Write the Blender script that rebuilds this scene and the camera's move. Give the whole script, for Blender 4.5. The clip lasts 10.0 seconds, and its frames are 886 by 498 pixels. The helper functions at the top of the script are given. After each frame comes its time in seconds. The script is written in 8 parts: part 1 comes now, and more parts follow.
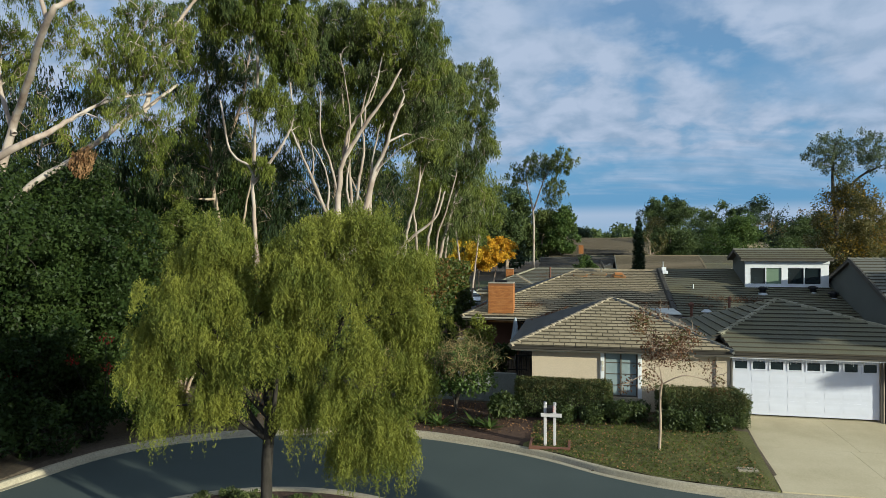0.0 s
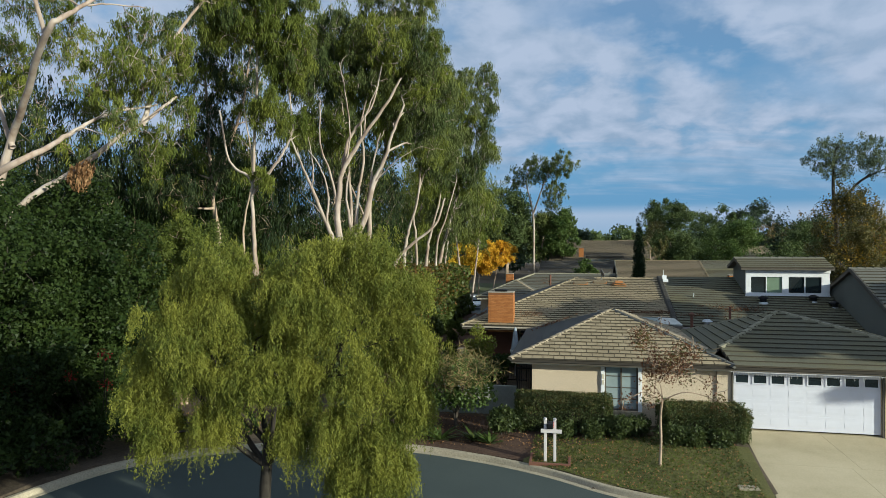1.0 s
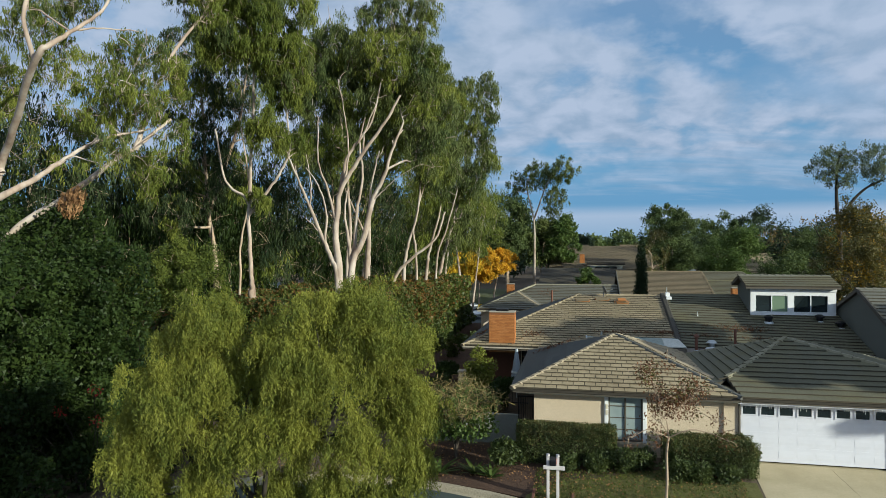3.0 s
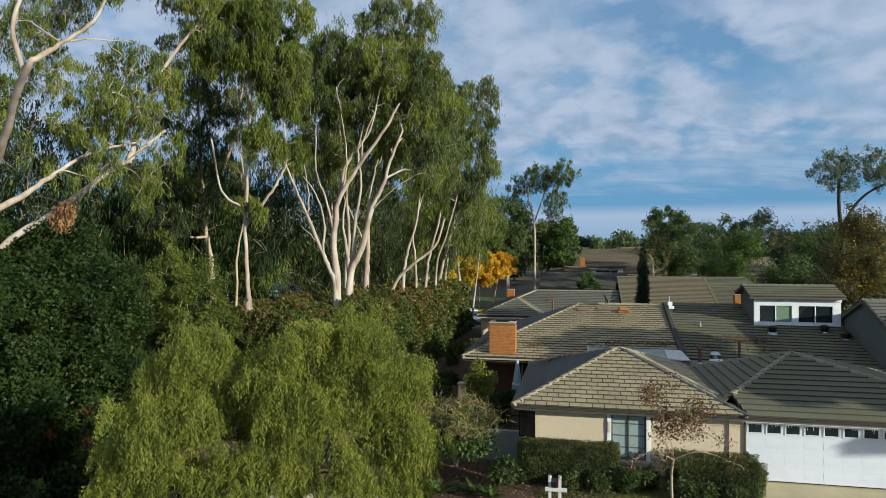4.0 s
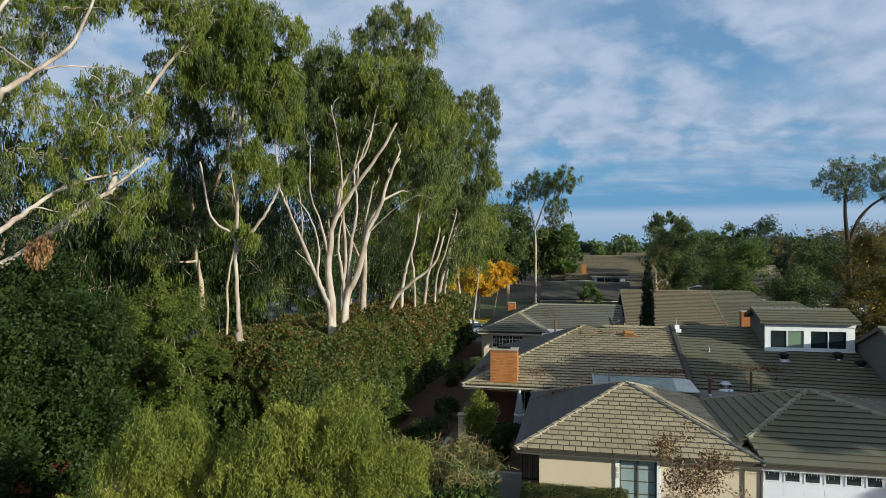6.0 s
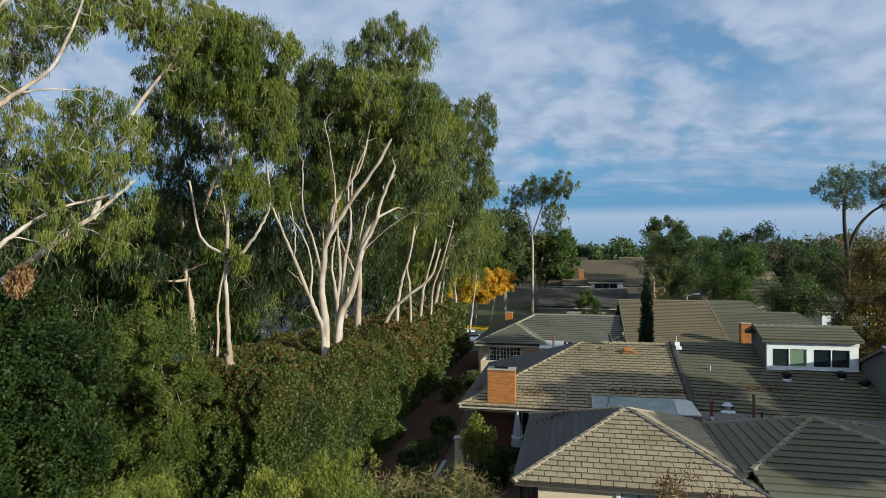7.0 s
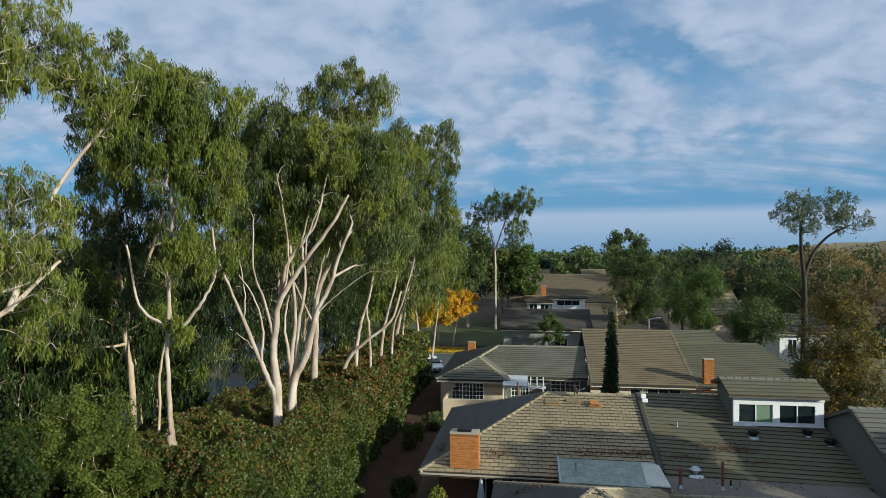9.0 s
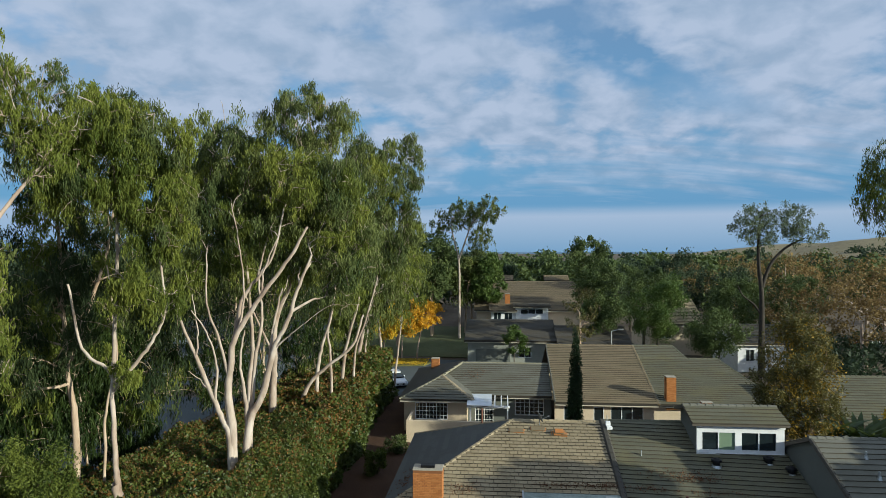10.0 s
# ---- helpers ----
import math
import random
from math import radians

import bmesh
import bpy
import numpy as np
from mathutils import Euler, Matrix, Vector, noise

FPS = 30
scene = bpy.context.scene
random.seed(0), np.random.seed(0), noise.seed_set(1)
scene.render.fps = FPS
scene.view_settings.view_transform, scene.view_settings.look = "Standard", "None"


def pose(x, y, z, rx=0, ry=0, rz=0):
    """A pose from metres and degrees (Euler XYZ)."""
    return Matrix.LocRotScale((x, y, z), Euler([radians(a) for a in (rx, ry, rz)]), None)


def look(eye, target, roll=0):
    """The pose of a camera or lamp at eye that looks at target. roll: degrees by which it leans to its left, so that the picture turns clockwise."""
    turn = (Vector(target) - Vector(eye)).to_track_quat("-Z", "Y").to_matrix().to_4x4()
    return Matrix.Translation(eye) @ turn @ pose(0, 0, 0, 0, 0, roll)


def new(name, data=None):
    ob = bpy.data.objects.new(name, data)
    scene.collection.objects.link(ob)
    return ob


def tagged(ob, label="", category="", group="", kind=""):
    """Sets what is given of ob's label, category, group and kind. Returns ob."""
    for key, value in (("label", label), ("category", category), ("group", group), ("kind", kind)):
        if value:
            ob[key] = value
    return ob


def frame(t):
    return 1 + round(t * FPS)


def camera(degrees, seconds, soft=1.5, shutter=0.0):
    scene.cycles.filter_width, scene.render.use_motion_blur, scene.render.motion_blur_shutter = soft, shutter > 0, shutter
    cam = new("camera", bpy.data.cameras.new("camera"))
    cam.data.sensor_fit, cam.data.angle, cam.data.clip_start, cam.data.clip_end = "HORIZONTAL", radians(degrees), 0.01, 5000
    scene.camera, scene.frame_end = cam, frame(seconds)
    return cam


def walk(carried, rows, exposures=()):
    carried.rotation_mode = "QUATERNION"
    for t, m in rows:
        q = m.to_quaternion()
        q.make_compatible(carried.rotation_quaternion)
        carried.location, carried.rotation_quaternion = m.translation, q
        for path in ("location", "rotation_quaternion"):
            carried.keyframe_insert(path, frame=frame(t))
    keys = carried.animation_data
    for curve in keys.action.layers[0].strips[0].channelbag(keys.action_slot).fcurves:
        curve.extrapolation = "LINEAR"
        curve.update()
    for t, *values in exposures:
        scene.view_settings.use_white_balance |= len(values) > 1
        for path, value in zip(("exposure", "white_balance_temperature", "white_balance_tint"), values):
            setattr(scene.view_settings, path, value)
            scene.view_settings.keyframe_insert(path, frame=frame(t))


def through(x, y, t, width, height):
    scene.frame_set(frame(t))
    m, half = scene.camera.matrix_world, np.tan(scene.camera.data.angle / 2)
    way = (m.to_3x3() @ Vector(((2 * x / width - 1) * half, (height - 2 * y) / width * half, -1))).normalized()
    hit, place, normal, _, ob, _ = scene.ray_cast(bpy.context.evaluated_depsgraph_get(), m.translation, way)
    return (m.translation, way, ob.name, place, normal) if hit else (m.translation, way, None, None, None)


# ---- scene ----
# camera and its flight
cam = camera(69.3, 10.0, soft=0.7)
METRES, EYE, TILT, LEAN, TURN = 9.8, 6.5, 0.0, 0.0, 11.8
ROWS = [
    (0.0, 0.0, 0.0, 0.0, 0.0, 0.0, -0.0),
    (0.5, 0.0007, 0.003, 0.0242, 0.01, 0.02, -0.0),
    (1.0, 0.0014, 0.0083, 0.0488, 0.01, 0.02, -0.0),
    (1.5, 0.0016, 0.0166, 0.0735, 0.02, 0.03, -0.01),
    (2.0, 0.0016, 0.0286, 0.098, 0.02, 0.04, -0.01),
    (2.5, 0.0017, 0.0445, 0.1222, 0.03, 0.05, -0.01),
    (4.0, 0.0047, 0.1103, 0.1982, 0.04, 0.08, -0.01),
    (4.5, 0.0053, 0.1384, 0.2218, 0.04, 0.09, -0.02),
    (5.0, 0.0062, 0.1687, 0.2491, 0.05, 0.09, -0.02),
    (5.5, 0.0071, 0.2008, 0.2838, 0.05, 0.09, -0.01),
    (7.0, 0.0124, 0.3032, 0.4066, -0.25, 0.13, 0.03),
    (7.5, 0.0147, 0.3392, 0.4659, -0.8, 0.13, 0.02),
    (8.0, 0.0166, 0.3769, 0.5358, -1.47, 0.12, 0.04),
    (8.5, 0.0192, 0.4153, 0.6105, -2.36, 0.1, 0.02),
    (9.0, 0.0233, 0.4534, 0.6847, -3.6, 0.1, 0.02),
    (9.5, 0.0286, 0.4921, 0.7583, -5.19, 0.08, 0.02),
    (10.0, 0.0344, 0.5311, 0.8312, -6.81, 0.07, 0.03),
]
BALANCE = (0.32, 6180, -3)  # stops, kelvin, tint
walk(cam, [(t, pose(0, 0, EYE, TILT, LEAN, TURN) @ pose(METRES * x, METRES * y, METRES * z, 90 + pitch, roll, yaw)) for t, x, y, z, yaw, pitch, roll in ROWS],
     [(0.0, *BALANCE), (10.0, *BALANCE)])

# ---- world and sun ----
SUN_TO = Vector((0.902, -0.432, 0.0)).normalized()
SUN_ELEV = radians(15.5)
SUN_DIR = Vector((SUN_TO.x * math.cos(SUN_ELEV), SUN_TO.y * math.cos(SUN_ELEV), math.sin(SUN_ELEV)))

sun_data = bpy.data.lights.new("sun", "SUN")
sun_data.energy = 5.0
sun_data.angle = radians(0.6)
sun_data.color = (1.0, 0.925, 0.80)
sun = new("sun", sun_data)
sun.matrix_world = look(SUN_DIR * 200, (0, 0, 0))

world = bpy.data.worlds.new("sky")
world.use_nodes = True
scene.world = world
wn, wl = world.node_tree.nodes, world.node_tree.links
wn.clear()


def wnode(kind, **inputs):
    n = wn.new(kind)
    for key, value in inputs.items():
        n.inputs[key.replace("_", " ")].default_value = value
    return n


w_out = wn.new("ShaderNodeOutputWorld")
sky = wn.new("ShaderNodeTexSky")
sky.sky_type = "NISHITA"
sky.sun_disc = False
sky.sun_elevation = SUN_ELEV
sky.sun_rotation = math.atan2(SUN_TO.x, SUN_TO.y)
sky.air_density, sky.dust_density, sky.ozone_density = 1.0, 0.6, 2.0
coord = wn.new("ShaderNodeTexCoord")
# a cloud layer: the direction is projected on a curved sheet overhead
def wmath(op, a, b=None, c=None, clamp=False):
    n = wn.new("ShaderNodeMath")
    n.operation, n.use_clamp = op, clamp
    for i, v in enumerate((a, b, c)):
        if isinstance(v, bpy.types.NodeSocket):
            wl.new(v, n.inputs[i])
        elif v is not None:
            n.inputs[i].default_value = v
    return n.outputs[0]


def wsmooth(v, lo, hi):
    n = wn.new("ShaderNodeMapRange")
    n.interpolation_type = "SMOOTHSTEP"
    wl.new(v, n.inputs["Value"])
    n.inputs["From Min"].default_value, n.inputs["From Max"].default_value = lo, hi
    return n.outputs["Result"]


sep = wn.new("ShaderNodeSeparateXYZ")
wl.new(coord.outputs["Generated"], sep.inputs[0])
height = wmath("MAXIMUM", wmath("ADD", sep.outputs["Z"], 0.35), 0.05)
sheet = wn.new("ShaderNodeCombineXYZ")
wl.new(wmath("DIVIDE", sep.outputs["X"], height), sheet.inputs[0])
wl.new(wmath("DIVIDE", sep.outputs["Y"], height), sheet.inputs[1])
big = wnode("ShaderNodeTexNoise", Scale=2.6, Detail=5.0, Roughness=0.52, Distortion=0.25)
fine = wnode("ShaderNodeTexNoise", Scale=9.0, Detail=5.0, Roughness=0.52, Distortion=0.2)
warp = wnode("ShaderNodeTexNoise", Scale=4.2, Detail=5.0, Roughness=0.6)
streak = wnode("ShaderNodeTexNoise", Scale=1.0, Detail=4.0, Roughness=0.55)
long = wn.new("ShaderNodeMapping")
long.inputs["Scale"].default_value = (2.4, 13.0, 1.0)
wl.new(sheet.outputs[0], long.inputs[0])
wl.new(long.outputs[0], streak.inputs["Vector"])
for n in (big, fine, warp):
    wl.new(sheet.outputs[0], n.inputs["Vector"])
blend = wmath("MULTIPLY_ADD", fine.outputs["Fac"], 0.52, big.outputs["Fac"])
# a rift of clear air slants across the cloud sheet
across = wn.new("ShaderNodeVectorMath")
across.operation = "DOT_PRODUCT"
across.inputs[1].default_value = (-0.54, 0.84, 0.0)
along = wn.new("ShaderNodeVectorMath")
along.operation = "DOT_PRODUCT"
along.inputs[1].default_value = (0.84, 0.54, 0.0)
for n in (across, along):
    wl.new(sheet.outputs[0], n.inputs[0])
off = wmath("ABSOLUTE", wmath("MULTIPLY_ADD", wmath("SUBTRACT", warp.outputs["Fac"], 0.5), 0.42, wmath("SUBTRACT", across.outputs["Value"], 1.105)))
rift = wmath("MULTIPLY", wmath("SUBTRACT", 1.0, wsmooth(off, 0.0, 0.13)), wmath("SUBTRACT", 1.0, wsmooth(along.outputs["Value"], 1.15, 1.65)))
rift = wmath("MULTIPLY", rift, wsmooth(along.outputs["Value"], 0.55, 0.8))
cover = wmath("MULTIPLY_ADD", rift, -0.9, wsmooth(blend, 0.49, 0.76), clamp=True)
cloud_tint = wn.new("ShaderNodeValToRGB")
cloud_tint.color_ramp.elements[0].color = (0.33, 0.42, 0.61, 1)
cloud_tint.color_ramp.elements[1].color = (0.535, 0.583, 0.78, 1)
cloud_tint.color_ramp.elements[0].position, cloud_tint.color_ramp.elements[1].position = 0.38, 0.62
wl.new(fine.outputs["Fac"], cloud_tint.inputs["Fac"])
sky_gain = wn.new("ShaderNodeVectorMath"); sky_gain.operation = "MULTIPLY"
sky_gain.inputs[1].default_value = (0.044, 0.108, 0.150)
wl.new(sky.outputs[0], sky_gain.inputs[0])
mix = wn.new("ShaderNodeMix"); mix.data_type = "RGBA"
# blue air low over the sea
low = wn.new("ShaderNodeMix"); low.data_type = "RGBA"
lowfac = wn.new("ShaderNodeValToRGB")
for el, (p, c) in zip((lowfac.color_ramp.elements[0], lowfac.color_ramp.elements[1]), ((0.08, 0.9), (0.30, 0.0))):
    el.position, el.color = p, (c, c, c, 1)
wl.new(sep.outputs["Z"], lowfac.inputs["Fac"]); wl.new(lowfac.outputs["Color"], low.inputs["Factor"])
wl.new(sky_gain.outputs[0], low.inputs["A"]); low.inputs["B"].default_value = (0.165, 0.345, 0.62, 1)
# a clear blue gap low over the horizon, and pale haze below it
gap = wn.new("ShaderNodeValToRGB")
for el, (p, c) in zip((gap.color_ramp.elements[0], gap.color_ramp.elements[1], gap.color_ramp.elements.new(0.5), gap.color_ramp.elements.new(0.5)), ((0.0, 0.25), (0.026, 0.8), (0.052, 0.8), (0.068, 0.05))):
    el.position, el.color = p, (c, c, c, 1)
hazy = wn.new("ShaderNodeValToRGB")
for el, (p, c) in zip((hazy.color_ramp.elements[0], hazy.color_ramp.elements[1], hazy.color_ramp.elements.new(0.5)), ((0.072, 0.0), (0.112, 0.5), (0.16, 1.0))):
    el.position, el.color = p, (c, c, c, 1)
wl.new(sep.outputs["Z"], gap.inputs["Fac"])
wl.new(wmath("MULTIPLY_ADD", wmath("SUBTRACT", streak.outputs["Fac"], 0.5), 0.20, sep.outputs["Z"]), hazy.inputs["Fac"])
high = wn.new("ShaderNodeMath"); high.operation = "MULTIPLY"
wl.new(cover, high.inputs[0]); wl.new(hazy.outputs["Color"], high.inputs[1])
wl.new(high.outputs[0], mix.inputs["Factor"])
wl.new(low.outputs["Result"], mix.inputs["A"]); wl.new(cloud_tint.outputs["Color"], mix.inputs["B"])
bg = wn.new("ShaderNodeBackground"); bg.inputs["Strength"].default_value = 0.72
haze = wn.new("ShaderNodeMix"); haze.data_type = "RGBA"
wl.new(gap.outputs["Color"], haze.inputs["Factor"])
haze.inputs["B"].default_value = (0.53, 0.585, 0.78, 1)
wl.new(mix.outputs["Result"], haze.inputs["A"])
wl.new(haze.outputs["Result"], bg.inputs["Color"]); wl.new(bg.outputs[0], w_out.inputs["Surface"])

# ---- materials ----
class Mat:
    """A small builder of node materials."""

    def __init__(self, name, rough=0.8, metal=0.0, spec=0.35):
        self.m = bpy.data.materials.new(name)
        self.m.use_nodes = True
        self.n, self.l = self.m.node_tree.nodes, self.m.node_tree.links
        self.b = self.n["Principled BSDF"]
        self.b.inputs["Roughness"].default_value = rough
        self.b.inputs["Metallic"].default_value = metal
        self.b.inputs["Specular IOR Level"].default_value = spec
        self.tc = self.n.new("ShaderNodeTexCoord")

    def noise(self, scale, detail=4.0, rough=0.6, space="Object", stretch=None, distort=0.0):
        t = self.n.new("ShaderNodeTexNoise")
        t.inputs["Scale"].default_value = scale
        t.inputs["Detail"].default_value = detail
        t.inputs["Roughness"].default_value = rough
        t.inputs["Distortion"].default_value = distort
        src = self.tc.outputs[space]
        if stretch:
            mp = self.n.new("ShaderNodeMapping")
            mp.inputs["Scale"].default_value = stretch
            self.l.new(src, mp.inputs[0])
            src = mp.outputs[0]
        self.l.new(src, t.inputs["Vector"])
        return t.outputs["Fac"]

    def world_noise(self, scale, detail=4.0, rough=0.6, stretch=None):
        g = self.n.new("ShaderNodeNewGeometry")
        t = self.n.new("ShaderNodeTexNoise")
        t.inputs["Scale"].default_value = scale
        t.inputs["Detail"].default_value = detail
        t.inputs["Roughness"].default_value = rough
        src = g.outputs["Position"]
        if stretch:
            mp = self.n.new("ShaderNodeMapping")
            mp.inputs["Scale"].default_value = stretch
            self.l.new(src, mp.inputs[0])
            src = mp.outputs[0]
        self.l.new(src, t.inputs["Vector"])
        return t.outputs["Fac"]

    def ramp(self, fac, *stops):
        r = self.n.new("ShaderNodeValToRGB")
        e = r.color_ramp.elements
        while len(e) < len(stops):
            e.new(0.5)
        for el, (p, c) in zip(e, stops):
            el.position = p
            el.color = (*c, 1)
        self.l.new(fac, r.inputs["Fac"])
        return r.outputs["Color"]

    def mixc(self, fac, a, b, mode="MIX"):
        x = self.n.new("ShaderNodeMix")
        x.data_type, x.blend_type = "RGBA", mode
        for key, v in (("Factor", fac), ("A", a), ("B", b)):
            s = x.inputs[key]
            if isinstance(v, bpy.types.NodeSocket):
                self.l.new(v, s)
            elif key == "Factor":
                s.default_value = v
            else:
                s.default_value = (*v, 1)
        return x.outputs["Result"]

    def island(self):
        return self.n.new("ShaderNodeNewGeometry").outputs["Random Per Island"]

    def each(self):
        return self.n.new("ShaderNodeObjectInfo").outputs["Random"]

    def colour(self, c):
        if isinstance(c, bpy.types.NodeSocket):
            self.l.new(c, self.b.inputs["Base Color"])
        else:
            self.b.inputs["Base Color"].default_value = (*c, 1)
        return self

    def bump(self, h, strength=0.3, distance=0.01):
        b = self.n.new("ShaderNodeBump")
        b.inputs["Strength"].default_value = strength
        b.inputs["Distance"].default_value = distance
        self.l.new(h, b.inputs["Height"])
        self.l.new(b.outputs[0], self.b.inputs["Normal"])
        return self


def rough_mat(name, dark, mid, light, big=0.4, small=8.0, rough=0.85, bump=0.3, dist=0.01, spec=0.3, grain=0.55):
    """A weathered surface: stains at one scale and grain at another."""
    m = Mat(name, rough, 0, spec)
    a = m.ramp(m.world_noise(big, 5), (0.32, dark), (0.5, mid), (0.7, light))
    g = m.world_noise(small, 5, 0.7)
    m.colour(m.mixc(grain, a, m.ramp(g, (0.3, tuple(0.6 * v for v in mid)), (0.7, tuple(min(1, 1.25 * v) for v in light))), "MIX"))
    m.bump(g, bump, dist)
    return m.m


def tile_mat(name, dark, mid, light, moss):
    """Concrete roof tiles: each piece a shade of its own, with lichen stains."""
    m = Mat(name, 0.85, 0, 0.25)
    piece = m.mixc(0.5, m.ramp(m.each(), (0.0, dark), (0.5, mid), (1.0, light)), m.ramp(m.island(), (0.0, dark), (0.5, mid), (1.0, light)))
    stain = m.world_noise(0.55, 6, 0.65)
    c = m.mixc(m.ramp(stain, (0.46, (0, 0, 0)), (0.66, (1, 1, 1))), piece, moss)
    grain = m.world_noise(26, 4, 0.7)
    c = m.mixc(0.35, c, m.ramp(grain, (0.25, tuple(0.5 * v for v in dark)), (0.75, light)))
    m.colour(c).bump(grain, 0.4, 0.006)
    return m.m


def leaf_mat(name, dark, mid, light, through, shine=0.3, rough=0.5, patch=0.5):
    """Leaves: a shade for every leaf and for whole sprays, with light passing through."""
    m = Mat(name, rough, 0, shine)
    leaf = m.ramp(m.island(), (0.0, dark), (0.5, mid), (1.0, light))
    spray = m.ramp(m.world_noise(patch, 3), (0.35, dark), (0.65, light))
    c = m.mixc(0.58, leaf, spray)
    m.colour(c)
    t = m.n.new("ShaderNodeBsdfTranslucent")
    m.l.new(m.mixc(0.5, c, through), t.inputs["Color"])
    x = m.n.new("ShaderNodeMixShader")
    x.inputs[0].default_value = 0.22
    m.l.new(m.b.outputs[0], x.inputs[1])
    m.l.new(t.outputs[0], x.inputs[2])
    m.l.new(x.outputs[0], m.n["Material Output"].inputs["Surface"])
    return m.m


def plain_mat(name, c, rough=0.6, metal=0.0, spec=0.4, grime=0.15):
    m = Mat(name, rough, metal, spec)
    g = m.world_noise(1.7, 6, 0.65)
    m.colour(m.mixc(m.ramp(g, (0.4, (0, 0, 0)), (0.8, (grime * 3, grime * 3, grime * 3))), c, tuple(0.55 * v for v in c)))
    m.bump(m.world_noise(40, 3), 0.08, 0.003)
    return m.m


def bark_mat(name, dark, mid, light, stretch=(1, 1, 0.25), scale=3.0):
    m = Mat(name, 0.8, 0, 0.2)
    a = m.world_noise(scale, 6, 0.6, stretch)
    b = m.world_noise(0.5, 3)
    c = m.mixc(0.4, m.ramp(a, (0.35, dark), (0.5, mid), (0.65, light)), m.ramp(b, (0.4, mid), (0.6, light)))
    m.colour(c).bump(a, 0.4, 0.02)
    return m.m


ASPHALT = rough_mat("asphalt", (0.040, 0.053, 0.050), (0.053, 0.068, 0.063), (0.068, 0.083, 0.076), 0.25, 45, 0.9, 0.25, 0.006)
LOT = rough_mat("lot_asphalt", (0.056, 0.068, 0.070), (0.074, 0.086, 0.088), (0.094, 0.106, 0.106), 0.15, 30, 0.9, 0.2, 0.006)
KERB = rough_mat("kerb_concrete", (0.24, 0.205, 0.14), (0.345, 0.295, 0.205), (0.42, 0.365, 0.26), 0.8, 18, 0.9)
DRIVE = rough_mat("driveway_concrete", (0.40, 0.335, 0.205), (0.48, 0.405, 0.255), (0.54, 0.46, 0.30), 0.5, 20, 0.9, 0.1, 0.003, 0.3, 0.2)
EARTH = rough_mat("earth", (0.05, 0.038, 0.025), (0.085, 0.062, 0.042), (0.13, 0.10, 0.065), 0.25, 9, 0.95, 0.8, 0.05)
MULCH = rough_mat("mulch", (0.035, 0.022, 0.016), (0.065, 0.038, 0.026), (0.11, 0.065, 0.042), 0.6, 14, 0.95, 0.9, 0.04)
REDBARK = rough_mat("red_bark_mulch", (0.036, 0.018, 0.011), (0.062, 0.031, 0.018), (0.10, 0.052, 0.028), 0.5, 14, 0.95, 0.9, 0.04)
LAWN = rough_mat("lawn_grass", (0.068, 0.076, 0.022), (0.105, 0.106, 0.032), (0.165, 0.148, 0.052), 0.7, 16, 0.95, 0.9, 0.05)
FARGRASS = rough_mat("park_grass", (0.045, 0.06, 0.02), (0.07, 0.085, 0.03), (0.11, 0.11, 0.045), 0.1, 3, 0.95, 0.5, 0.05)
STUCCO = rough_mat("tan_stucco", (0.52, 0.415, 0.29), (0.58, 0.47, 0.335), (0.63, 0.515, 0.375), 0.5, 35, 0.95, 0.5, 0.006)
GREYWALL = rough_mat("grey_stucco", (0.105, 0.112, 0.10), (0.128, 0.136, 0.12), (0.15, 0.158, 0.14), 0.5, 35, 0.95, 0.5, 0.006)
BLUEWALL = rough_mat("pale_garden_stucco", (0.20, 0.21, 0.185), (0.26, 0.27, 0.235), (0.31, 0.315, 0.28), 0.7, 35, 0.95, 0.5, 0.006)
DOORWHITE = plain_mat("cool_white_door_paint", (0.64, 0.645, 0.71), 0.5, 0, 0.4, 0.06)
POSTWHITE = plain_mat("weathered_white_paint", (0.60, 0.555, 0.54), 0.7)
WHITE = plain_mat("white_paint", (0.80, 0.80, 0.80), 0.45)
CREAM = plain_mat("cream_trim", (0.62, 0.56, 0.44), 0.6)
DARKTRIM = plain_mat("brown_trim", (0.10, 0.085, 0.065), 0.7)
BLACK = plain_mat("black_iron", (0.018, 0.018, 0.02), 0.5, 0.6)
STEEL = plain_mat("galvanised_steel", (0.45, 0.47, 0.48), 0.4, 0.85)
RUST_AND_SHADE = plain_mat("rust_and_shaded_brick", (0.16, 0.07, 0.045), 0.8)
TAR = rough_mat("flat_roof_coating", (0.10, 0.085, 0.07), (0.14, 0.12, 0.10), (0.20, 0.175, 0.15), 0.9, 15, 0.9)
PALEROOF = rough_mat("pale_green_roof_sheet", (0.07, 0.10, 0.085), (0.17, 0.215, 0.185), (0.36, 0.40, 0.35), 1.6, 7, 0.45)
PATCH = rough_mat("pale_roof_sealant", (0.38, 0.39, 0.34), (0.50, 0.51, 0.46), (0.62, 0.62, 0.57), 1.3, 12, 0.9)
MORTAR = rough_mat("pale_mortar", (0.27, 0.235, 0.18), (0.34, 0.30, 0.235), (0.41, 0.365, 0.29), 1.2, 20, 0.95)
TILE_TAN = tile_mat("tan_roof_tile", (0.248, 0.195, 0.118), (0.354, 0.283, 0.171), (0.437, 0.354, 0.224), (0.224, 0.177, 0.106))
TILE_OLIVE = tile_mat("olive_roof_tile", (0.086, 0.083, 0.055), (0.120, 0.115, 0.077), (0.158, 0.150, 0.103), (0.134, 0.118, 0.058))
